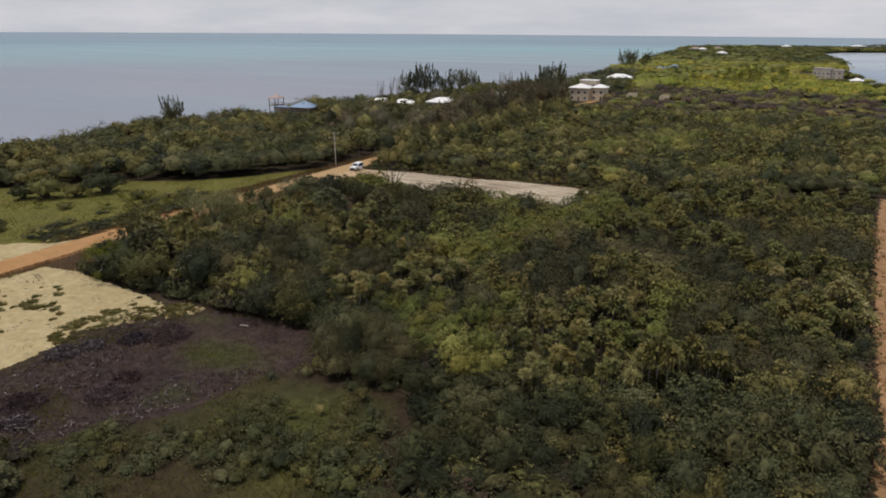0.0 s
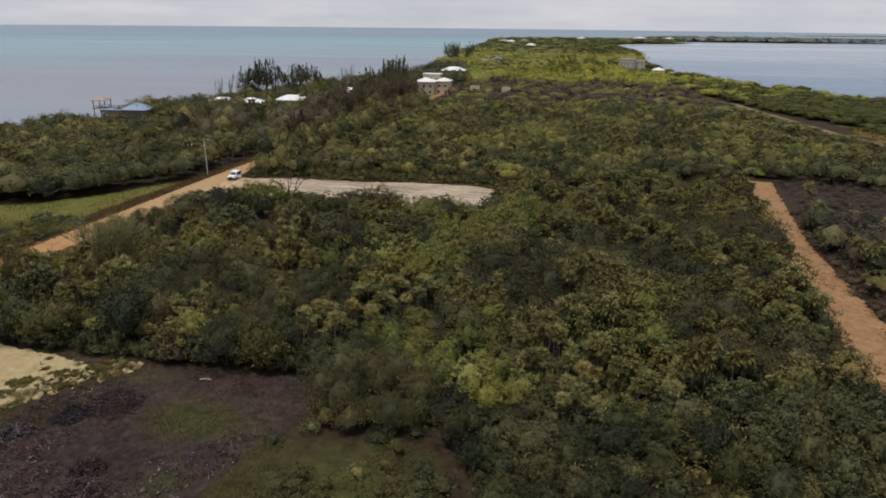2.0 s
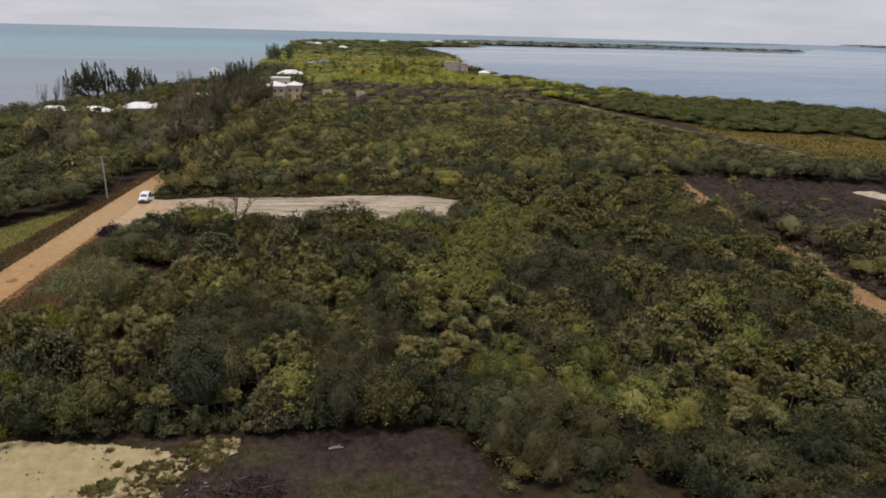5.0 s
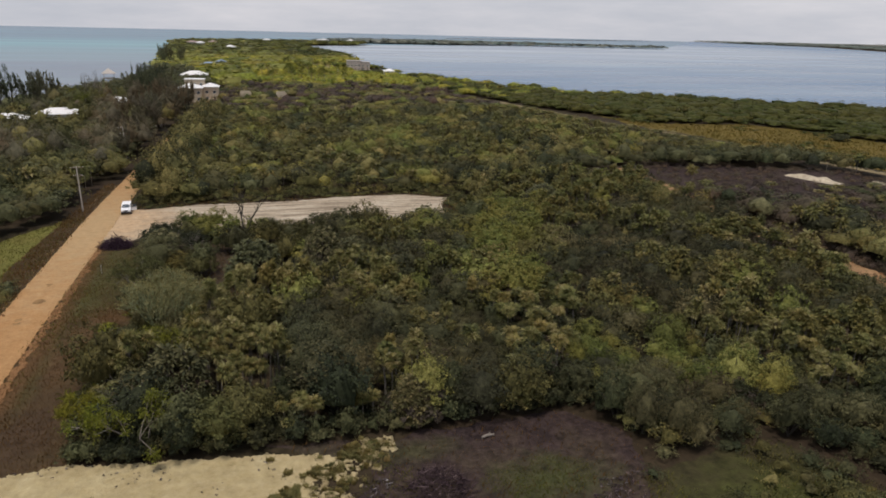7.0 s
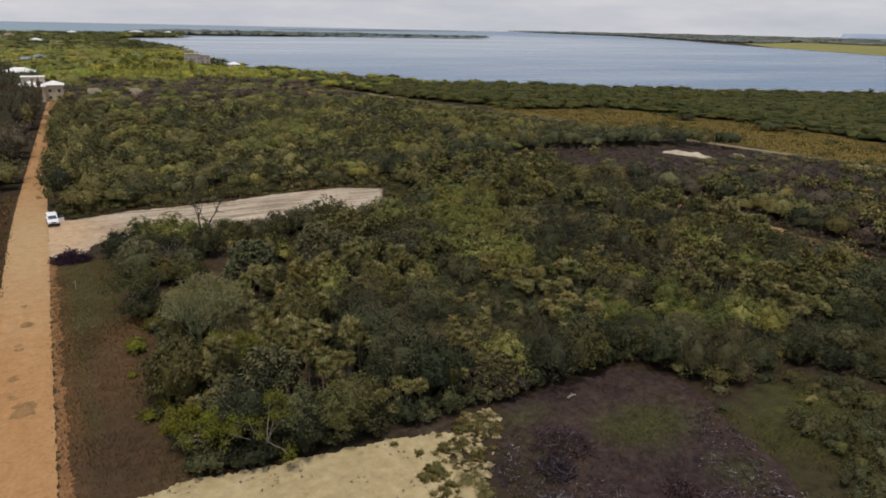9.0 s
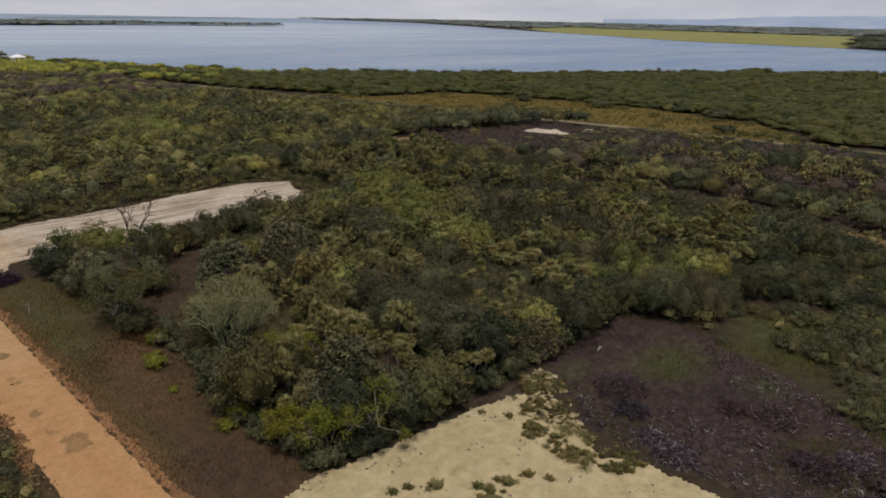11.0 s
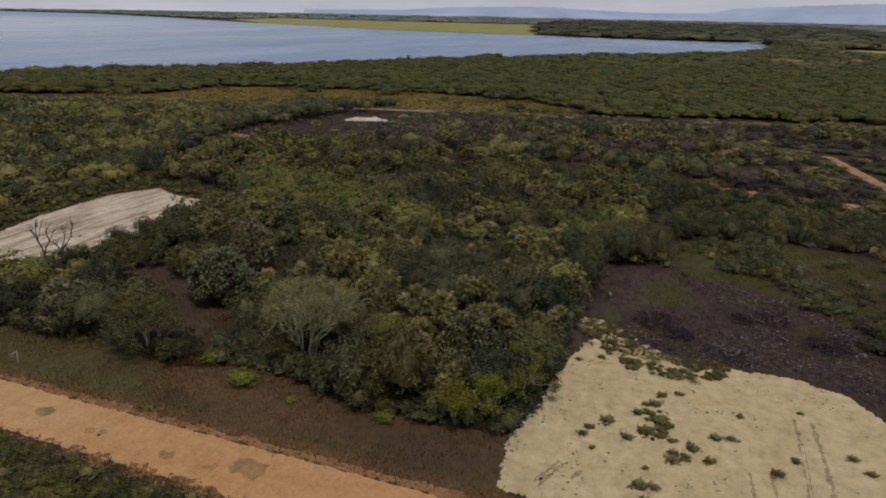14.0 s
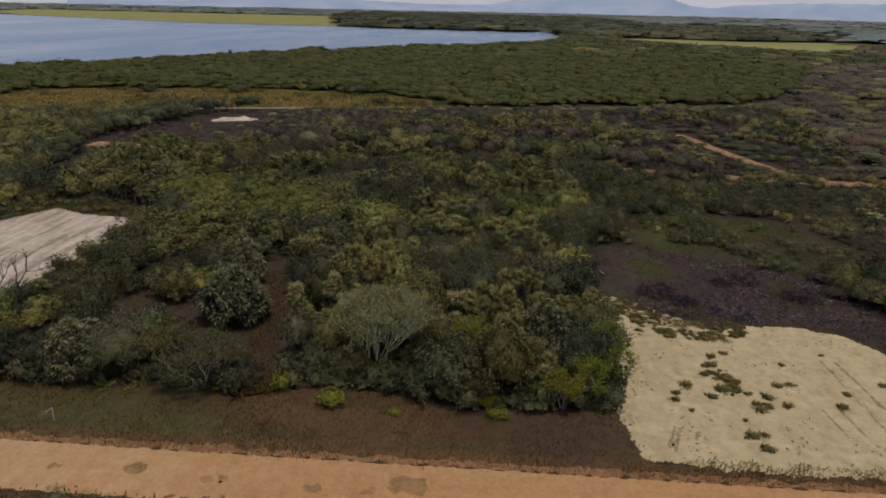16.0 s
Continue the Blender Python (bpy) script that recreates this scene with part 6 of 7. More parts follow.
turf("clearing_grass", CLEARING, (20, 78, 18, 64), 0.42, 0.2, GRASS, "patches of green grass in the clearing", lambda x, y: off_lots(x, y) & ((field_noise(x, y, 0.07, 88.0) + 1.1 * np.exp(-(((x - 49) / 7) ** 2 + ((y - 53) / 4.5) ** 2))) > 0.42), 6, 0.03)
turf("clearing_dry_grass", CLEARING, (20, 78, 18, 64), 1.0, 0.3, GRASS_DRY, "thin dry grass in the clearing", off_lots, 5, 0.025)
turf("glade_grass", GLADE, (28, 80, 14, 56), 0.8, 0.35, GRASS, "rough green grass in the glade", lambda x, y: off_lots(x, y) & (field_noise(x, y, 0.12, 64.0) > -0.1), 7, 0.03)
turf("field_grass", YELLOW_FIELD, (160, 290, 84, 300), 1.7, 0.4, GRASS_YELLOW, "tall yellow-brown marsh grass", None, 7, 0.14)
nx_, ny_ = scatter(2, 72, 133, 161, 1.5)
ok = (inside(DIRT_MARGIN, nx_, ny_) | (ny_ > 153)) & ~inside(BACK_LOT, nx_, ny_) & (near_line(BACK_LOT + BACK_LOT[:1], nx_, ny_) > 0.5) & (near_line(BACK_LOT + BACK_LOT[:1], nx_, ny_) < 6) & (near_line(ROAD_LINE, nx_, ny_) > 4)
mass("lot_edge_shrubs", LOW0, nx_[ok], ny_[ok], np.zeros(ok.sum()), rng.uniform(0.7, 1.3, ok.sum()), np.clip(near_line(BACK_LOT + BACK_LOT[:1], nx_[ok], ny_[ok]) * 0.4, 0.25, 1.6) * rng.uniform(0.6, 1.2, ok.sum()), [LEAF, BARK], "low olive shrubs closing in on the filled lot", "shrubs")
turf("lot_edge_weeds", DIRT_MARGIN, (2, 74, 132, 160), 0.9, 0.4, GRASS_DRY, "dry weeds round the filled lot", lambda x, y: ~inside(BACK_LOT, x, y))

# dark dead brush over the burnt clearing
bx, by = scatter(24, 60, 20, 58, 1.25)
ok = inside(CLEARING, bx, by) & ~inside(SAND_LOT, bx, by) & (field_noise(bx, by, 0.10, 91.0) + np.clip((46 - by) * 0.03, -0.3, 0.5) + np.clip((42 - bx) * 0.02, -0.4, 0.3) > -0.05)
bx, by = bx[ok], by[ok]
brng = np.random.default_rng(33)


def brush(seed, sticks, radius, height):
    """Sticks thrown in a low heap."""
    rnd = np.random.default_rng(seed)
    out = []
    for i in range(sticks):
        q, a = radius * math.sqrt(rnd.uniform(0, 1)), rnd.uniform(0, 2 * math.pi)
        c = Vector((q * math.cos(a), q * math.sin(a), height * (1 - (q / radius) ** 2) * rnd.uniform(0.1, 1.0)))
        d = Vector((rnd.normal(), rnd.normal(), rnd.normal() * 0.5)).normalized() * radius * rnd.uniform(0.15, 0.42)
        r = rnd.uniform(0.018, 0.055)
        out.append((*tube([tuple(c - d), tuple(c + d)], [r, r * 0.5], 3), 0))
    n = sticks
    q, a = radius * np.sqrt(rnd.uniform(0, 1, n)), rnd.uniform(0, 2 * math.pi, n)
    at = np.stack([q * np.cos(a), q * np.sin(a), height * (1 - (q / radius) ** 2) * rnd.uniform(0.05, 0.95, n) + 0.05], 1)
    v, f = leaf_cards(at, rnd.normal(size=(n, 3)) + np.array([0, 0, 0.6]), 0.30, 0.12, rnd)
    out.append((v, f, 0))
    return join(out)


mass("dead_brush", [brush(900 + s, 9, 0.9, 0.5) for s in range(4)], bx, by, np.full(bx.size, 0.02), brng.uniform(0.7, 1.4, bx.size), brng.uniform(0.5, 1.3, bx.size), [DEADWOOD], "low dark dead brush over the burnt clearing", "brush")
for k, (x, y, r, h) in enumerate(((40.2, 54.6, 2.6, 1.7), (37.4, 51.8, 1.7, 1.0), (46.0, 41.6, 2.3, 1.5), (33.6, 45.4, 1.9, 1.1), (40.2, 36.6, 2.2, 1.3), (44.6, 45.0, 1.5, 0.8), (34.8, 48.4, 1.4, 0.8), (43.2, 34.2, 1.6, 1.1))):
    ob = new("brush_mound", mesh_of("brush_mound", brush(950 + k, 240, r, h), [DEADWOOD]))
    ob.location = (x, y, 0.0)
    tagged(ob, "heap of dark burnt branches in the clearing", "brush pile", "brush piles")
PURPLE = foliage("wilted_purple_leaf", [(0.0, (0.036, 0.020, 0.032)), (0.5, (0.072, 0.042, 0.062)), (1.0, (0.13, 0.085, 0.105))], 0.9, 0.05)
ob = new("brush_mound", mesh_of("brush_mound", brush(970, 420, 2.3, 1.5), [PURPLE]))
ob.matrix_basis = pose(4.8, 126.7, 0.0)
ob.scale = (1.2, 0.75, 1.35)
tagged(ob, "rounded heap of wilted purple-brown cuttings beside the road", "brush pile", "brush piles")
ob = new("pale_log", mesh_of("pale_log", join([(*tube([(-0.6, -0.1, 0.15), (0.0, 0.05, 0.2), (0.6, 0.1, 0.14)], [0.13, 0.15, 0.10], 6), 0), (*tube([(0.1, 0.0, 0.2), (0.3, 0.35, 0.35)], [0.07, 0.04], 5), 0)]), [BARK_PALE]))
ob.location = (46.3, 60.7, 0.0)
tagged(ob, "short pale broken log at the clearing's edge", "log")

# weeds on the sand
WEEDS = [(16.5, 56.9, 0.9), (14.9, 58.3, 0.6), (13.7, 58.7, 0.6), (14.5, 55.1, 0.7), (11.9, 57.6, 0.4), (20.9, 53.2, 0.8), (18.9, 54.5, 0.7), (18.1, 52.6, 1.0), (15.9, 53.7, 1.0), (22.8, 52.7, 0.7), (23.7, 51.2, 0.6),
         (12.6, 51.2, 0.8), (14.9, 49.8, 0.8), (13.5, 48.4, 0.7), (17.2, 47.9, 0.7), (17.6, 46.6, 0.6), (16.2, 41.8, 0.6), (13.8, 43.4, 0.7), (8.2, 53.4, 0.9), (6.4, 52.8, 0.8), (8.5, 52.3, 0.6), (21.7, 45.9, 0.5),
         (24.3, 40.7, 0.4), (27.1, 61.4, 0.5), (28.5, 59.2, 0.6), (10.7, 53.2, 0.4), (18.3, 37.4, 0.6), (16.5, 36.3, 0.6)]
weed_arrays = [tuft(800 + s, 150, 0.42, 0.36, 0.065) for s in range(3)]
weed_mesh = [mesh_of("weed_clump", w, [WEED, BARK]) for w in weed_arrays]
for k, (x, y, s) in enumerate(WEEDS):
    ob = new("weed_clump", weed_mesh[k % 3])
    ob.matrix_basis = pose(x, y, 0.04, 0, 0, 77 * k)
    ob.scale = (s * 1.6, s * 1.6, s * 0.8)
    tagged(ob, "round grey-green weed clump on the bare sand", "weed", "weeds on the sand")
wx, wy = scatter(11, 38, 46, 63, 0.42)
band = (near_line([(36, 61), (31.5, 57.5), (28.5, 55), (29, 51), (30, 48.6)], wx, wy) < 2.1) | (near_line([(20.5, 53.6), (17.5, 52.6), (15.2, 52.2), (13.6, 50.4)], wx, wy) < 0.9)
band &= field_noise(wx, wy, 0.45, 12.0) + rng.uniform(-0.3, 0.3, wx.size) > 0.06
mass("weed_band", weed_arrays, wx[band], wy[band], np.full(band.sum(), 0.03), rng.uniform(0.4, 0.9, band.sum()), rng.uniform(0.25, 0.7, band.sum()), [WEED, BARK], "creeping weeds spreading over the sand", "weeds")
kx, ky = scatter(3, 34, 30, 64.5, 0.75)
ok = inside(SAND_LOT, kx, ky) & (field_noise(kx, ky, 0.35, 5.0) + rng.uniform(-0.2, 0.2, kx.size) > 0.12 + 0.2 * np.clip(near_line(SAND_LOT + SAND_LOT[:1], kx, ky) / 2.5, 0, 1) ** 2)
mass("sand_litter", [brush(990 + s, 4, 0.22, 0.10) for s in range(3)], kx[ok], ky[ok], np.full(ok.sum(), 0.06), rng.uniform(0.2, 0.8, ok.sum()), rng.uniform(0.3, 0.8, ok.sum()), [DEADWOOD], "dry twigs and litter on the sand", "litter")

# low bushes over the glade
gx, gy = scatter(28, 82, 12, 56, 1.35)
lush = np.exp(-(((gx - 67) / 9) ** 2 + ((gy - 43) / 8) ** 2))
ok = inside(GLADE, gx, gy) & (field_noise(gx, gy, 0.13, 61.0) + rng.uniform(-0.25, 0.25, gx.size) + 0.42 * lush > 0.22)
gh = np.clip(0.75 + 0.5 * field_noise(gx, gy, 0.2, 62.0) + 0.5 * lush, 0.35, 1.7)
dark = field_noise(gx, gy, 0.3, 63.0) > -0.05
for use, mat, label in ((ok & ~dark, LEAF, "low lush green bushes over the glade"), (ok & dark, LEAF_DARK, "low dark green bushes over the glade")):
    mass("low_bushes", LOW0, gx[use], gy[use], np.zeros(use.sum()), rng.uniform(0.6, 1.3, use.sum()), gh[use] * rng.uniform(0.7, 1.3, use.sum()), [mat, BARK], label, "bushes")
# low bushes west of the road and along the open edges of the thicket
lx, ly = scatter(-16, -4.6, 72, 112, 1.15)
ok = (lx < -5.4 + 0.5 * field_noise(lx, ly, 0.3, 29.0)) & (field_noise(lx, ly, 0.12, 23.0) + 0.35 * (lx > -11) > -0.1)
for part_of, mat, label in ((0, LEAF_DARK, "low dark bushes west of the road"), (1, LEAF, "low olive-green bushes west of the road")):
    use = ok & ((field_noise(lx, ly, 0.25, 27.0) > 0.1) == bool(part_of))
    mass("roadside_bushes", LOW0, lx[use], ly[use], np.zeros(use.sum()), rng.uniform(0.5, 1.1, use.sum()), rng.uniform(0.25, 0.75, use.sum()), [mat, BARK], label, "bushes")
ex, ey = scatter(8, 118, 60, 136, 1.3)
edge = inside(PARCEL, ex, ey) & (np.minimum(np.minimum(near_line(VERGE_AREA, ex, ey), near_line(CLEARING[:12], ex, ey)), near_line(SAND_LOT[3:9], ex, ey)) < 2.6)
edge &= ~inside(VERGE_AREA, ex, ey) & ~inside(CLEARING, ex, ey) & ~inside(SAND_LOT, ex, ey) & ~inside(BACK_LOT, ex, ey) & (near_line(LANE, ex, ey) > 2.0)
# the dark leaf colour here also deepens the shade at the thicket's foot
mass("edge_shrubs", [whole(scrub_tree(850 + s, 300, 0.26, 1.0, 1.8, 0.04, 16, core=0.66, sides=3)) for s in range(4)], ex[edge], ey[edge], np.zeros(edge.sum()), rng.uniform(0.6, 1.1, edge.sum()), rng.uniform(0.6, 1.5, edge.sum()), [LEAF_DARK, BARK], "leafy shrubs along the thicket's edge", "shrubs")

# marl lumps along the road
sx_ = np.concatenate([rng.normal(1.75, 0.25, 160), rng.normal(-4.9, 0.35, 340)])
sy_ = np.concatenate([rng.uniform(36, 150, 160), rng.uniform(60, 175, 340)])
lump = np.array([(x, y, z) for x in (-0.07, 0.07) for y in (-0.07, 0.07) for z in (-0.06, 0.06)])
lump_f = np.array([(0, 1, 3, 2), (4, 6, 7, 5), (0, 4, 5, 1), (2, 3, 7, 6), (0, 2, 6, 4), (1, 5, 7, 3)])
mass("road_stones", [(lump * np.random.default_rng(s).uniform(0.6, 1.3, (len(lump), 1)), lump_f, np.zeros(len(lump_f), int)) for s in range(4)], sx_, sy_, np.full(500, 0.07), rng.uniform(0.3, 1.5, 500), rng.uniform(0.3, 1.0, 500), [STONE], "small marl lumps along the road's edges", "stones")

tx_, ty_ = scatter(105, 126, 20, 150, 0.55)
side = np.abs(tx_ - np.interp(ty_, [p[1] for p in TRACK_LINE], [p[0] for p in TRACK_LINE]))
ok = (side < 3.6) & (field_noise(tx_, ty_, 0.3, 48.0) + 0.12 * side + rng.uniform(-0.3, 0.3, tx_.size) > 0.5)
mass("track_stones", [(lump * np.random.default_rng(40 + s).uniform(0.5, 1.4, (len(lump), 1)), lump_f, np.zeros(len(lump_f), int)) for s in range(4)], tx_[ok], ty_[ok], np.full(ok.sum(), 0.07), rng.uniform(0.8, 2.6, ok.sum()), rng.uniform(0.4, 1.6, ok.sum()), [RED_EDGE], "loose reddish stones on the dirt track", "stones")

rx_, ry_ = scatter(-5.4, -3.9, 80, 100, 0.32)
ok = field_noise(rx_, ry_, 0.45, 46.0) + 0.3 * np.exp(-((ry_ - 88) / 6) ** 2) > 0.22
mass("road_rubble", [(lump * np.random.default_rng(30 + s).uniform(0.5, 1.4, (len(lump), 1)), lump_f, np.zeros(len(lump_f), int)) for s in range(4)], rx_[ok], ry_[ok], np.full(ok.sum(), 0.05), rng.uniform(0.9, 3.4, ok.sum()), rng.uniform(0.8, 3.0, ok.sum()), [RED_EDGE], "reddish lumps of earth thrown up along the road", "rubble")

rx_, ry_ = scatter(30, 38, 53, 63, 0.5)
ok = (near_line([(36.5, 61.2), (33.5, 58.5), (31.5, 55.5), (30.6, 53)], rx_, ry_) < 1.8) & (field_noise(rx_, ry_, 0.5, 44.0) > -0.1)
mass("pale_rubble", [(lump * np.random.default_rng(20 + s).uniform(0.5, 1.4, (len(lump), 1)), lump_f, np.zeros(len(lump_f), int)) for s in range(4)], rx_[ok], ry_[ok], np.full(ok.sum(), 0.05), rng.uniform(1.0, 5.5, ok.sum()), rng.uniform(0.5, 2.4, ok.sum()), [SAND], "pale marl rubble strewn at the sand's edge", "rubble")
vx, vy = scatter(24, 40, 50, 64, 0.8)
ok = (near_line([(38, 61.5), (33.5, 59.5), (30, 56.5), (28, 53.5), (29.5, 50)], vx, vy) < 2.8) & (field_noise(vx, vy, 0.35, 45.0) + rng.uniform(-0.3, 0.3, vx.size) > 0.22)
mass("weed_patch", LOW0, vx[ok], vy[ok], np.full(ok.sum(), 0.02), rng.uniform(0.25, 0.55, ok.sum()), rng.uniform(0.12, 0.32, ok.sum()), [WEED, BARK], "low green weeds between the sand and the burnt ground", "weeds")

# wheel marks on the sand lot
for line in ([(23.1, 41.3), (16.1, 41.1), (9.5, 41.2)], [(22.9, 39.9), (16.1, 39.5), (10.4, 39.5)], [(13.2, 45.4), (8.7, 45.0)], [(13.7, 43.8), (9.0, 43.4)], [(5.3, 60.7), (9.0, 59.4)], [(5.6, 61.1), (9.1, 59.8)], [(7.1, 58.4), (8.5, 57.9)]):
    sheet("wheel_mark", strip(line, 0.15), 0.068, WHEEL, "damp wheel mark pressed into the sand", "wheel mark", step=0.14, rough=0.2, drop=0.04)


# ---------------------------------------------------------------- sand heaps
def heap(x, y, length, width, height, turn, material, label):
    bm = bmesh.new()
    bmesh.ops.create_grid(bm, x_segments=36, y_segments=16, size=0.5)
    for v in bm.verts:
        u, w = v.co.x * 2, v.co.y * 2
        f = max(0.0, 1 - abs(u) ** 2.4) * max(0.0, 1 - abs(w) ** 1.8)
        n = noise.noise(Vector((u * 3.1 + x, w * 2.0, 1.3)))
        v.co = Vector((u * length / 2 * (1 + 0.1 * n), w * width / 2, height * f * (0.75 + 0.6 * n) - 0.05))
    ob = part("sand_mound", bm, material, None, "", True)
    ob.matrix_basis = pose(x, y, 0, 0, 0, turn)
    return tagged(ob, label, "sand heap")


PALE = earth("white_sand", [(0.3, (0.36, 0.30, 0.20)), (0.7, (0.47, 0.41, 0.30))], [(0.3, (0.33, 0.27, 0.18)), (0.7, (0.50, 0.44, 0.33))], 0.3, 2.0, 0.5)
heap(168.0, 156.5, 14.5, 5.0, 1.2, -71, PALE, "long heap of pale sand dumped at the field's edge")
heap(180.5, 148.5, 4.5, 2.6, 0.9, -40, PALE, "small heap of pale sand beside the larger one")
heap(116.2, 178.5, 4.5, 3.0, 0.5, 30, PALE, "low heap of pale sand in the scrub")


# ---------------------------------------------------------------- the parked car
def profile(points, x0, x1, bevel=0.04):
    """A side outline (y, z) drawn out across the car's width."""
    bm = bmesh.new()
    a = [bm.verts.new((x0, y, z)) for y, z in points]
    b = [bm.verts.new((x1, y, z)) for y, z in points]
    bm.faces.new(a)
    bm.faces.new(b[::-1])
    n = len(points)
    for i in range(n):
        bm.faces.new((a[(i + 1) % n], a[i], b[i], b[(i + 1) % n]))
    bmesh.ops.recalc_face_normals(bm, faces=bm.faces)
    bmesh.ops.bevel(bm, geom=bm.edges[:], offset=bevel, segments=2, affect="EDGES")
    return bm


def slab(corners, out, thick=0.012):
    """A thin pane with the given corners, set proud along out."""
    bm = bmesh.new()
    o = Vector(out).normalized()
    a = [bm.verts.new(Vector(c) + o * 0.004) for c in corners]
    b = [bm.verts.new(Vector(c) + o * (0.004 + thick)) for c in corners]
    bm.faces.new(a[::-1])
    bm.faces.new(b)
    n = len(corners)
    for i in range(n):
        bm.faces.new((a[i], a[(i + 1) % n], b[(i + 1) % n], b[i]))
    bmesh.ops.recalc_face_normals(bm, faces=bm.faces)
    return bm


def car(x, y, turn):
    root = new("parked_car")
    root.empty_display_size = 0.5
    tagged(root, "white off-road wagon parked with a door open at the road's edge", "car")
    part("body", profile([(-2.25, 0.42), (-2.28, 0.80), (-2.18, 0.98), (-1.05, 1.08), (2.10, 1.10), (2.24, 0.95), (2.24, 0.42), (1.75, 0.36), (-1.75, 0.36)], -0.86, 0.86, 0.06), PAINT_WHITE, root)
    part("cabin", profile([(-1.05, 1.06), (-0.45, 1.70), (-0.30, 1.76), (1.85, 1.76), (2.0, 1.70), (2.12, 1.06)], -0.78, 0.78, 0.05), PAINT_WHITE, root)
    part("windscreen", slab([(-0.68, -0.99, 1.13), (0.68, -0.99, 1.13), (0.62, -0.51, 1.64), (-0.62, -0.51, 1.64)], (0, -0.73, 0.68)), GLASS_DARK, root, "dark tinted windscreen")
    part("rear_window", slab([(0.64, 2.10, 1.16), (-0.64, 2.10, 1.16), (-0.6, 2.02, 1.62), (0.6, 2.02, 1.62)], (0, 1, 0.17)), GLASS_DARK, root)
    for s in (-1, 1):
        for a, b in ((-0.72, 0.25), (0.35, 1.15), (1.25, 1.85)):
            lo = [(s * 0.782, a, 1.14), (s * 0.782, b, 1.14), (s * 0.782, b, 1.62), (s * 0.782, max(a, -0.38), 1.62)]
            part("side_window", slab(lo if s > 0 else lo[::-1], (s, 0, 0)), GLASS_DARK, root)
        bm = bmesh.new()
        box(bm, s * 0.55 - 0.17, -2.31, 0.70, s * 0.55 + 0.17, -2.26, 0.86, 0.015)
        part("headlight", bm, LAMPGLASS, root)
        bm = bmesh.new()
        box(bm, s * 0.72 - 0.07, 2.24, 0.75, s * 0.72 + 0.07, 2.28, 1.02, 0.012)
        part("tail_light", bm, LAMPRED, root)
        bm = bmesh.new()
        box(bm, s * 0.97 - 0.09, -0.78, 1.10, s * 0.97 + 0.09, -0.66, 1.26, 0.03)
        part("side_mirror", bm, PLASTIC, root)
        for wy in (-1.40, 1.38):
            bm = bmesh.new()
            rod(bm, (s * 0.66, wy, 0.37), (s * 0.90, wy, 0.37), 0.37, 0.37, 20)
            wheel = part("wheel", bm, RUBBER, root)
            bm = bmesh.new()
            rod(bm, (s * 0.88, wy, 0.37), (s * 0.915, wy, 0.37), 0.22, 0.20, 14)
            part("rim", bm, STEEL, wheel)
    for name, y0, y1, z0, z1 in (("front_bumper", -2.36, -2.22, 0.36, 0.60), ("rear_bumper", 2.20, 2.34, 0.38, 0.60)):
        bm = bmesh.new()
        box(bm, -0.84, y0, z0, 0.84, y1, z1, 0.04)
        part(name, bm, PLASTIC, root)
    bm = bmesh.new()
    box(bm, -0.36, -2.30, 0.66, 0.36, -2.27, 0.88, 0.01)
    part("grille", bm, PLASTIC, root)
    bm = bmesh.new()
    box(bm, -0.02, -0.02, 0.45, 0.04, 1.02, 1.10, 0.02)
    door = part("door", bm, PAINT_WHITE, root, "white front door standing open")
    door.matrix_basis = pose(0.87, -0.72, 0, 0, 0, -68)
    part("door_window", slab([(0.04, 0.12, 1.12), (0.04, 0.98, 1.12), (0.04, 0.98, 1.60), (0.04, 0.40, 1.60)], (1, 0, 0)), GLASS_DARK, door)
    root.matrix_basis = pose(x, y, 0.09, 0, 0, turn)
    return root


car(2.7, 150.2, 4)


# ---------------------------------------------------------------- poles and the stake
def utility_pole(x, y, height, turn):
    root = new("utility_pole")
    root.empty_display_size = 0.4
    tagged(root, "weathered wooden utility pole with two crossarms at the roadside", "utility pole", "utility poles")
    bm = bmesh.new()
    rod(bm, (0, 0, -0.3), (0, 0, height), 0.16, 0.11, 10)
    part("pole", bm, POLEWOOD, root)
    for z, w in ((height - 0.35, 1.15), (height - 1.9, 0.85)):
        bm = bmesh.new()
        box(bm, -w, 0.11, z - 0.06, w, 0.22, z + 0.06, 0.01)
        arm = part("crossarm", bm, WOOD, root)
        for k in (-1, -0.45, 0.45, 1):
            bm = bmesh.new()
            rod(bm, (k * (w - 0.1), 0.165, z + 0.06), (k * (w - 0.1), 0.165, z + 0.24), 0.045, 0.03, 8)
            part("insulator", bm, LAMPGLASS, arm)
    root.matrix_basis = pose(x, y, 0, 0.6, -0.8, turn)
    return root


utility_pole(-5.5, 152.4, 8.9, 4)
utility_pole(-6.0, 208.0, 8.9, -3)
stake = new("leaning_stake")
stake.empty_display_size = 0.2
tagged(stake, "grey wooden stake with a leaning brace and small dark board", "stake")
bm = bmesh.new()
rod(bm, (0, 0, -0.1), (0.05, 0.0, 1.35), 0.05, 0.045, 6)
part("post", bm, POLEWOOD, stake)
bm = bmesh.new()
rod(bm, (-0.1, 0.85, 0.75), (0.05, 0.0, 1.30), 0.045, 0.04, 6)
part("brace", bm, POLEWOOD, stake)
bm = bmesh.new()
box(bm, -0.14, 0.35, 0.72, -0.08, 0.78, 1.02, 0.01)
part("board", bm, WOOD, stake)
stake.matrix_basis = pose(4.7, 113.8, 0.0, 0, 0, 10)


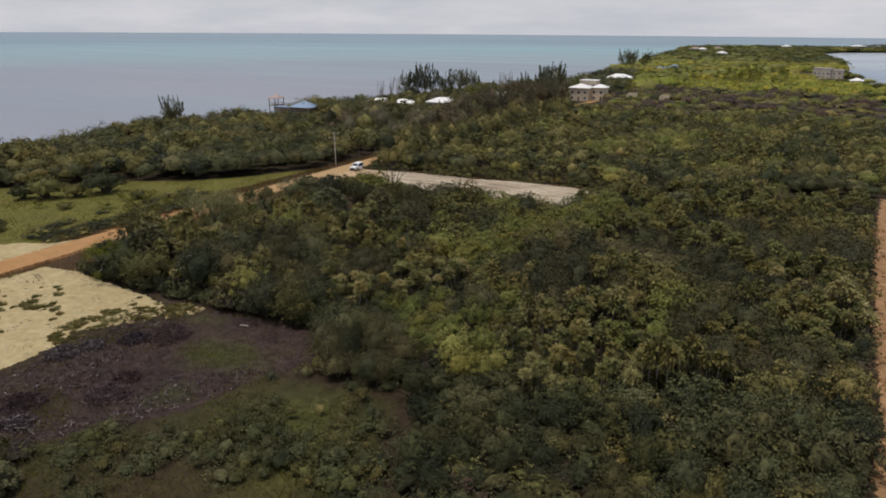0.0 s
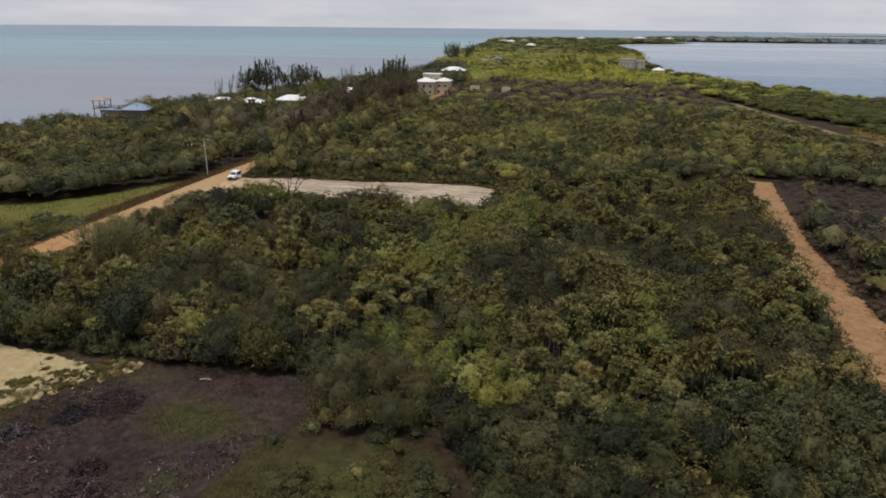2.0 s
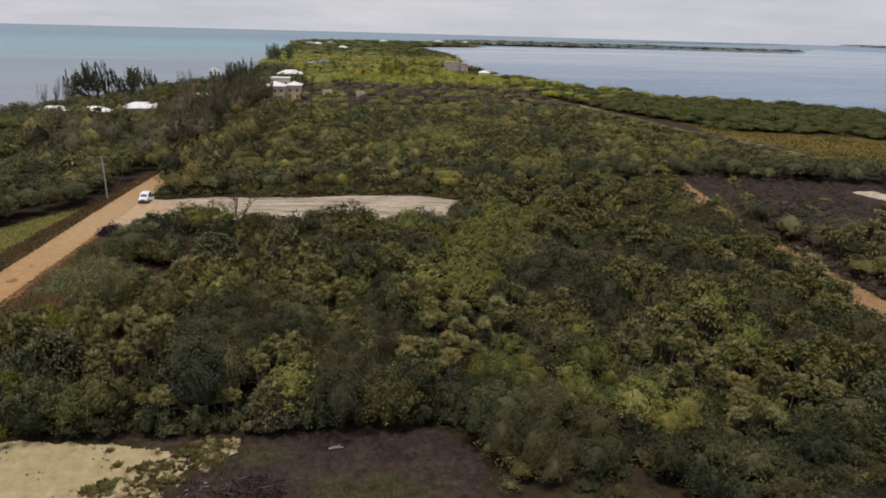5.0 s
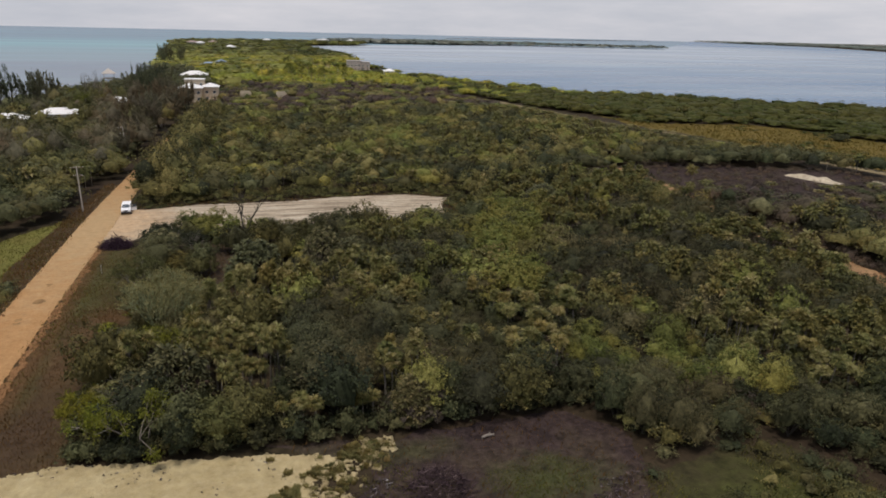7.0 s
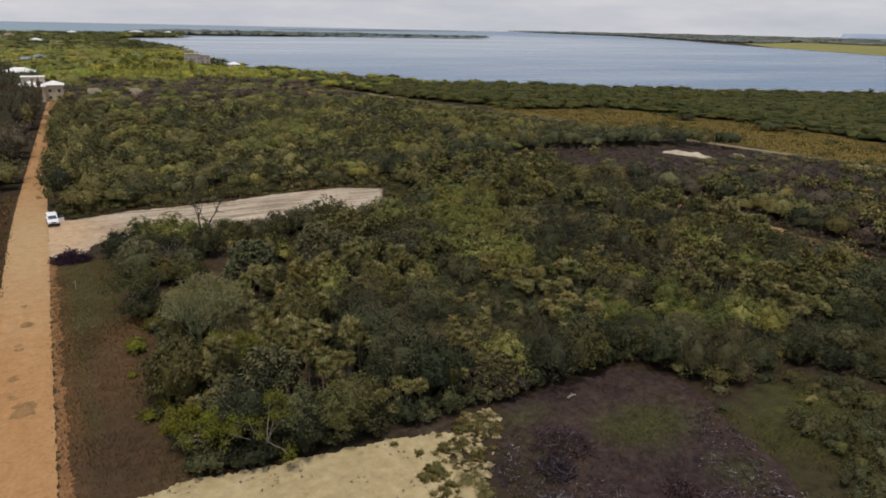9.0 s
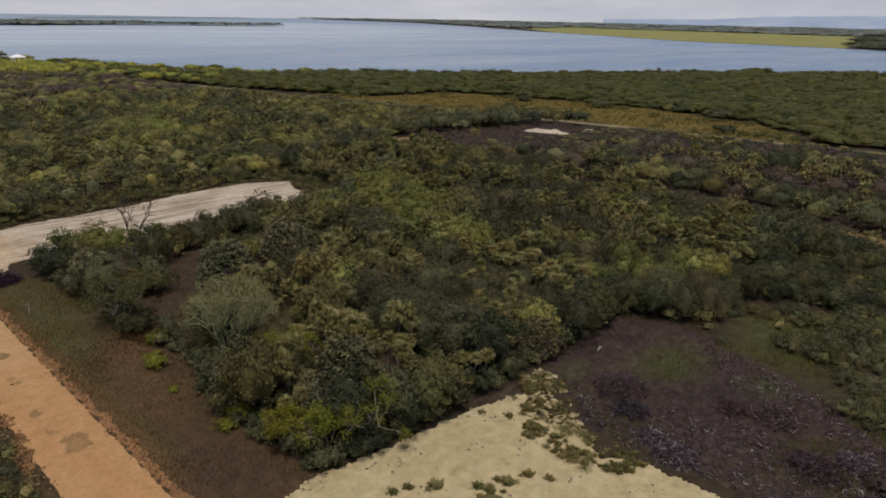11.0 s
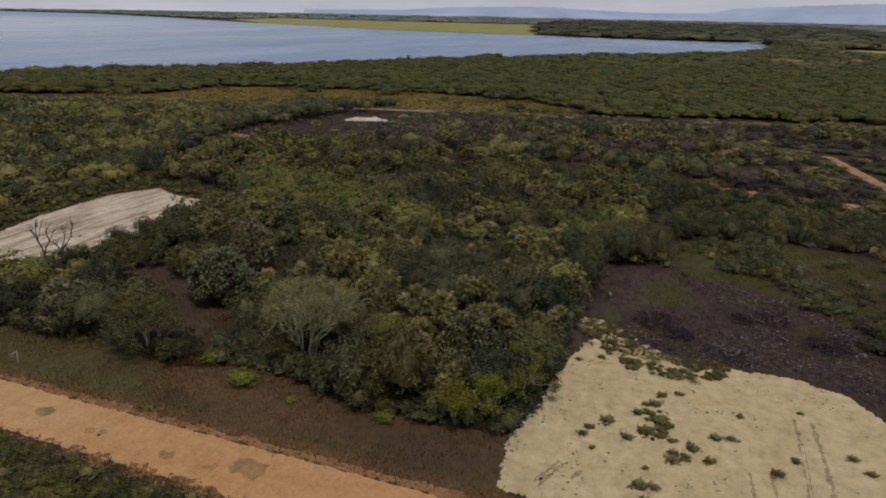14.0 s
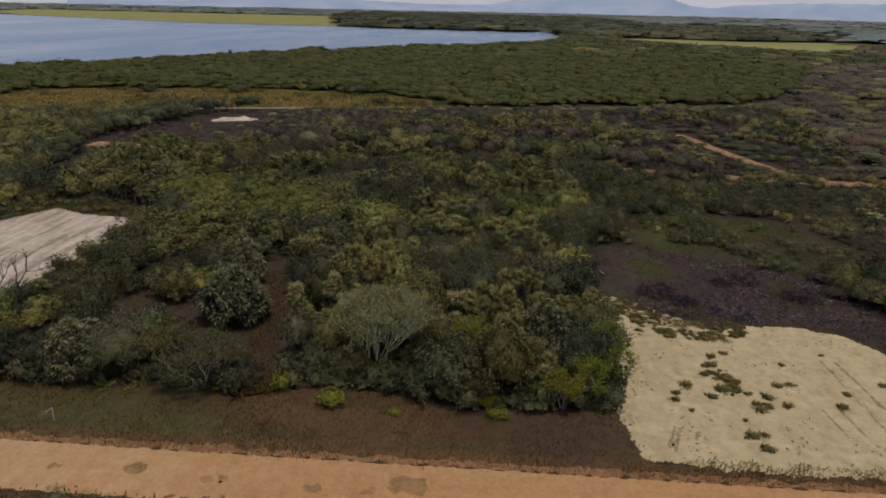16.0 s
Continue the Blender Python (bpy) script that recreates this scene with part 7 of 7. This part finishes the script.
# ---------------------------------------------------------------- houses
def window(parent, x0, z0, x1, z1, y, mat=None):
    bm = bmesh.new()
    box(bm, x0 - 0.08, y - 0.05, z0 - 0.08, x1 + 0.08, y + 0.05, z1 + 0.08, 0.01)
    w = part("window", bm, WALL_WHITE, parent)
    bm = bmesh.new()
    box(bm, x0, y - 0.058, z0, x1, y + 0.058, z1)
    part("pane", bm, GLASS_DARK, w)


def hip_roof(w, d, z, rise, over=0.6, ridge=0.35, thick=0.14):
    bm = bmesh.new()
    a, b = w / 2 + over, d / 2 + over
    r = max(0.05, (a - b)) if a > b else 0.05
    r2 = max(0.05, (b - a)) if b > a else 0.05
    low = [bm.verts.new(p) for p in ((-a, -b, z - thick), (a, -b, z - thick), (a, b, z - thick), (-a, b, z - thick))]
    mid = [bm.verts.new(p) for p in ((-a, -b, z), (a, -b, z), (a, b, z), (-a, b, z))]
    if a >= b:
        t = [bm.verts.new((-r, 0, z + rise)), bm.verts.new((r, 0, z + rise))]
        fs = ((mid[0], mid[1], t[1], t[0]), (mid[1], mid[2], t[1]), (mid[2], mid[3], t[0], t[1]), (mid[3], mid[0], t[0]))
    else:
        t = [bm.verts.new((0, -r2, z + rise)), bm.verts.new((0, r2, z + rise))]
        fs = ((mid[0], mid[1], t[0]), (mid[1], mid[2], t[1], t[0]), (mid[2], mid[3], t[1]), (mid[3], mid[0], t[0], t[1]))
    for f in fs:
        bm.faces.new(f)
    for i in range(4):
        bm.faces.new((low[i], low[(i + 1) % 4], mid[(i + 1) % 4], mid[i]))
    bm.faces.new(low[::-1])
    bmesh.ops.recalc_face_normals(bm, faces=bm.faces)
    return bm


def house(name, x, y, turn, blocks, wall, roof, label, flat=False):
    """A house of one or more blocks (offset x, y, width, depth, wall height, roof rise), with openings in every storey of its front and sides."""
    root = new(name)
    root.empty_display_size = 1
    tagged(root, label, "house")
    for bx0, by0, w, d, h, rise in blocks:
        bm = bmesh.new()
        box(bm, -w / 2, -d / 2, -0.2, w / 2, d / 2, h, 0.03)
        ob = part("wall", bm, wall, root)
        ob.location = (bx0, by0, 0)
        if rise > 0:
            rf = part("roof", hip_roof(w, d, h + 0.16, rise), roof, root)
        else:
            bm = bmesh.new()
            box(bm, -w / 2 - 0.25, -d / 2 - 0.25, h, w / 2 + 0.25, d / 2 + 0.25, h + 0.3, 0.03)
            rf = part("roof", bm, roof, root)
        rf.location = (bx0, by0, 0)
        storeys = max(1, int(h // 2.7))
        for s in range(storeys):
            z = 0.9 + 2.8 * s
            n = max(2, int(w // 3))
            for k in range(n):
                cx = -w / 2 + w * (k + 0.5) / n
                if s == 0 and k == n // 2:
                    bm = bmesh.new()
                    box(bm, cx - 0.5, -d / 2 - 0.05, 0.0, cx + 0.5, -d / 2 + 0.05, 2.1, 0.01)
                    part("door", bm, WOOD, ob)
                else:
                    window(ob, cx - 0.6, z, cx + 0.6, z + 1.2, -d / 2)
    root.matrix_basis = pose(x, y, 0, 0, 0, turn)
    return root


house("villa", -0.5, 363, 0, [(0, 0, 10, 9, 6.4, 1.9), (8.6, 4, 7, 8, 6.6, 1.6), (1, 12, 9, 7, 9.4, 0)], WALL_CREAM, ROOF_WHITE, "cream two-storey villa with white hipped roofs")
house("seaside_house", -6.5, 472, 0, [(0, 0, 15, 10, 5.4, 2.2)], WALL_WHITE, ROOF_WHITE, "white house with a pale hipped roof among trees")
house("blue_roofed_house", -4.0, 610, 0, [(0, 0, 15, 10, 4.6, 1.8), (8, 6, 8, 7, 6.4, 1.6)], WALL_WHITE, ROOF_BLUE, "house with a pale blue roof on the peninsula")
house("roadside_hut", -7.5, 276, 10, [(0, 0, 6, 5, 2.8, 1.3)], WALL_WHITE, ROOF_WHITE, "small white hut with a white roof by the road")
house("seaside_house", -37, 279, 8, [(0, 0, 15, 8, 4.4, 1.8)], WALL_WHITE, ROOF_WHITE, "long white-roofed seaside house among dark trees")
house("seaside_house", -49, 263, 8, [(0, 0, 10, 7, 4.6, 1.6)], WALL_WHITE, ROOF_WHITE, "small white-roofed seaside house among dark trees")
house("seaside_house", -66, 272, 5, [(0, 0, 11, 7, 3.6, 1.5), (9, 3, 7, 6, 3.2, 1.3)], WALL_WHITE, ROOF_WHITE, "pale low beach house with a white roof")
house("blue_roofed_house", -83, 239, 5, [(0, 0, 9, 8, 3.4, 2.2), (-9, 0, 9, 6, 3.0, 0)], WOOD, ROOF_BLUE, "timber beach house with a blue roof")
house("seaside_house", -26, 318, 0, [(0, 0, 12, 8, 4.6, 1.6)], WALL_WHITE, ROOF_WHITE, "white seaside house behind tall trees")
house("concrete_building", 113, 627, -8, [(0, 0, 12, 11, 8.0, 0), (10, 3, 8, 9, 6.8, 0)], WALL_GREY, WALL_GREY, "unfinished grey concrete building by the lagoon")
house("lagoon_cabin", 134, 573, 0, [(0, 0, 8, 7, 2.6, 1.8)], WALL_WHITE, ROOF_WHITE, "small cabin with a white hipped roof by the lagoon")
for k, (x, y, s, roof) in enumerate(((-58, 1180, 1.4, ROOF_RED), (-44, 1150, 0.9, ROOF_WHITE), (3, 965, 0.9, ROOF_WHITE), (-30, 1230, 0.9, ROOF_RED), (180, 1590, 2, ROOF_WHITE), (240, 1580, 1.4, ROOF_WHITE), (60, 1480, 1.4, ROOF_WHITE))):
    house("far_house", x, y, 12 * k, [(0, 0, 12 * s, 9 * s, 8.4, 2.2)], WALL_WHITE, roof, "far house with a red roof" if roof is ROOF_RED else "far house with a white roof")
for x, y, w in ((24, 371, 5), (41, 367, 4.5)):
    root = new("ruined_wall")
    tagged(root, "roofless pale block walls in the scrub", "ruin", "ruined walls")
    for nm, c in (("front_wall", (-w / 2, -3, 0, w / 2, -2.75, 3.9)), ("side_wall", (-w / 2, -2.74, 0, -w / 2 + 0.25, 3, 3.2)), ("back_wall", (-w / 2 + 0.26, 2.75, 0, w / 2, 3, 4.1))):
        bm = bmesh.new()
        box(bm, *c[:2], -0.2, *c[3:], 0.02)
        part(nm, bm, WALL_CREAM, root)
    root.matrix_basis = pose(x, y, 0, 0, 0, 6)
sheet("ground_building_site", [(78, 726), (92, 690), (100, 640), (104, 606), (132, 604), (130, 640), (112, 690), (92, 740)], 0.04, SAND, "bare pale ground round the concrete building", "clearing", step=3, rough=1.5)

# the look-out on the shore, and the hut on stilts
gz = new("lookout_tower")
tagged(gz, "open grey timber look-out tower with pink roof and railed walkway", "tower")
for a in (-2.2, 2.2):
    for b in (-2.2, 2.2):
        bm = bmesh.new()
        box(bm, a - 0.14, b - 0.14, -0.3, a + 0.14, b + 0.14, 6.2, 0.02)
        part("post", bm, WOOD, gz)
bm = bmesh.new()
box(bm, -2.6, -2.6, 3.2, 2.6, 2.6, 3.4, 0.02)
part("deck", bm, WOOD, gz)
for y0 in (-2.2, 2.2):
    bm = bmesh.new()
    box(bm, -2.05, y0 - 0.05, 4.2, 2.05, y0 + 0.05, 4.32, 0.01)
    part("rail", bm, WOOD, gz)
part("roof", hip_roof(4.6, 4.6, 6.3, 1.6, 0.5), ROOF_RED, gz, "faded pink roof")
bm = bmesh.new()
box(bm, 2.62, -0.8, 3.2, 15, 0.8, 3.36, 0.02)
walkway = part("walkway", bm, WOOD, gz)
for k in range(7):
    bm = bmesh.new()
    box(bm, 3.0 + 1.9 * k, -0.78, -0.3, 3.18 + 1.9 * k, -0.6, 4.3, 0.02)
    part("walkway_post", bm, WOOD, walkway)
bm = bmesh.new()
box(bm, 2.62, -0.76, 4.3, 15, -0.62, 4.42, 0.01)
part("handrail", bm, WOOD, walkway)
gz.matrix_basis = pose(-99, 240, 0, 0, 0, 8)

hut = new("sea_hut")
tagged(hut, "small thatched hut on stilts at the end of a pier", "hut")
for a in (-3, 3):
    for b in (-3, 3):
        bm = bmesh.new()
        rod(bm, (a, b, -1.2), (a, b, 4.0), 0.14, 0.12, 8)
        part("stilt", bm, WOOD, hut)
bm = bmesh.new()
box(bm, -3.6, -3.6, 0.9, 3.6, 3.6, 1.2, 0.02)
part("deck", bm, WOOD, hut)
part("roof", hip_roof(7.0, 7.0, 4.1, 3.0, 0.6), POLEWOOD, hut, "grey thatched roof")
bm = bmesh.new()
box(bm, 3.6, -0.7, 0.95, 24, 0.7, 1.15, 0.02)
part("pier", bm, WOOD, hut)
hut.matrix_basis = pose(-60, 500, 0, 0, 0, 10)

# ---------------------------------------------------------------- far hills
HILLS = [(58, 0.0), (66, 0.12), (70, 0.39), (73, 0.46), (77, 0.53), (80, 0.36), (85, 0.2), (89, 0.26), (91, 0.6), (95, 0.84), (98, 0.96), (100.6, 1.1), (103, 0.95), (104.6, 0.44), (106.2, 0.3), (107.7, 0.55), (111, 0.7), (114, 0.78), (117, 0.76), (122, 0.8), (128, 0.6), (140, 0.4), (152, 0.0)]
# distance haze is put into the hills' pale blue colour and a faint glow
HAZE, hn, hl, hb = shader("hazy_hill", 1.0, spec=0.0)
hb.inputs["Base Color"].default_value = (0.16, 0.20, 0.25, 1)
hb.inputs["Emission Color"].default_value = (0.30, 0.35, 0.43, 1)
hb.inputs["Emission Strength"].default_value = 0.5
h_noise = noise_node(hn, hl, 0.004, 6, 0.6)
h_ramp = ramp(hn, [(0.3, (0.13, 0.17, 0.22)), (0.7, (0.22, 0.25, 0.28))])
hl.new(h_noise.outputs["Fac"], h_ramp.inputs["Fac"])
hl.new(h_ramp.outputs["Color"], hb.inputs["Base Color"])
bm = bmesh.new()
rows = []
for i in range(380):
    az = 58 + 94 * i / 379
    el = float(np.interp(az, [h[0] for h in HILLS], [h[1] for h in HILLS]))
    rough = 1 + 0.10 * noise.noise(Vector((az * 1.3, 0, 0))) + 0.05 * noise.noise(Vector((az * 5, 0, 2)))
    d = Vector((math.sin(radians(az)), math.cos(radians(az)), 0))
    top = (35 + 4620 * math.tan(radians(el * rough))) if el > 0 else 1
    ring = []
    for k, (r, f) in enumerate(((4300, 0.0), (4420, 0.42), (4530, 0.78), (4620, 1.0), (4700, 0.7))):
        wob = 1 + 0.14 * noise.noise(Vector((az * 0.9, k * 2.0, 4.0))) if 0 < k < 3 else 1
        ring.append(bm.verts.new(Vector((30, 40, 0)) + d * r + Vector((0, 0, max(0.2, top * f * wob)))))
    rows.append(ring)
for a, b in zip(rows, rows[1:]):
    for k in range(4):
        bm.faces.new((a[k], b[k], b[k + 1], a[k + 1]))
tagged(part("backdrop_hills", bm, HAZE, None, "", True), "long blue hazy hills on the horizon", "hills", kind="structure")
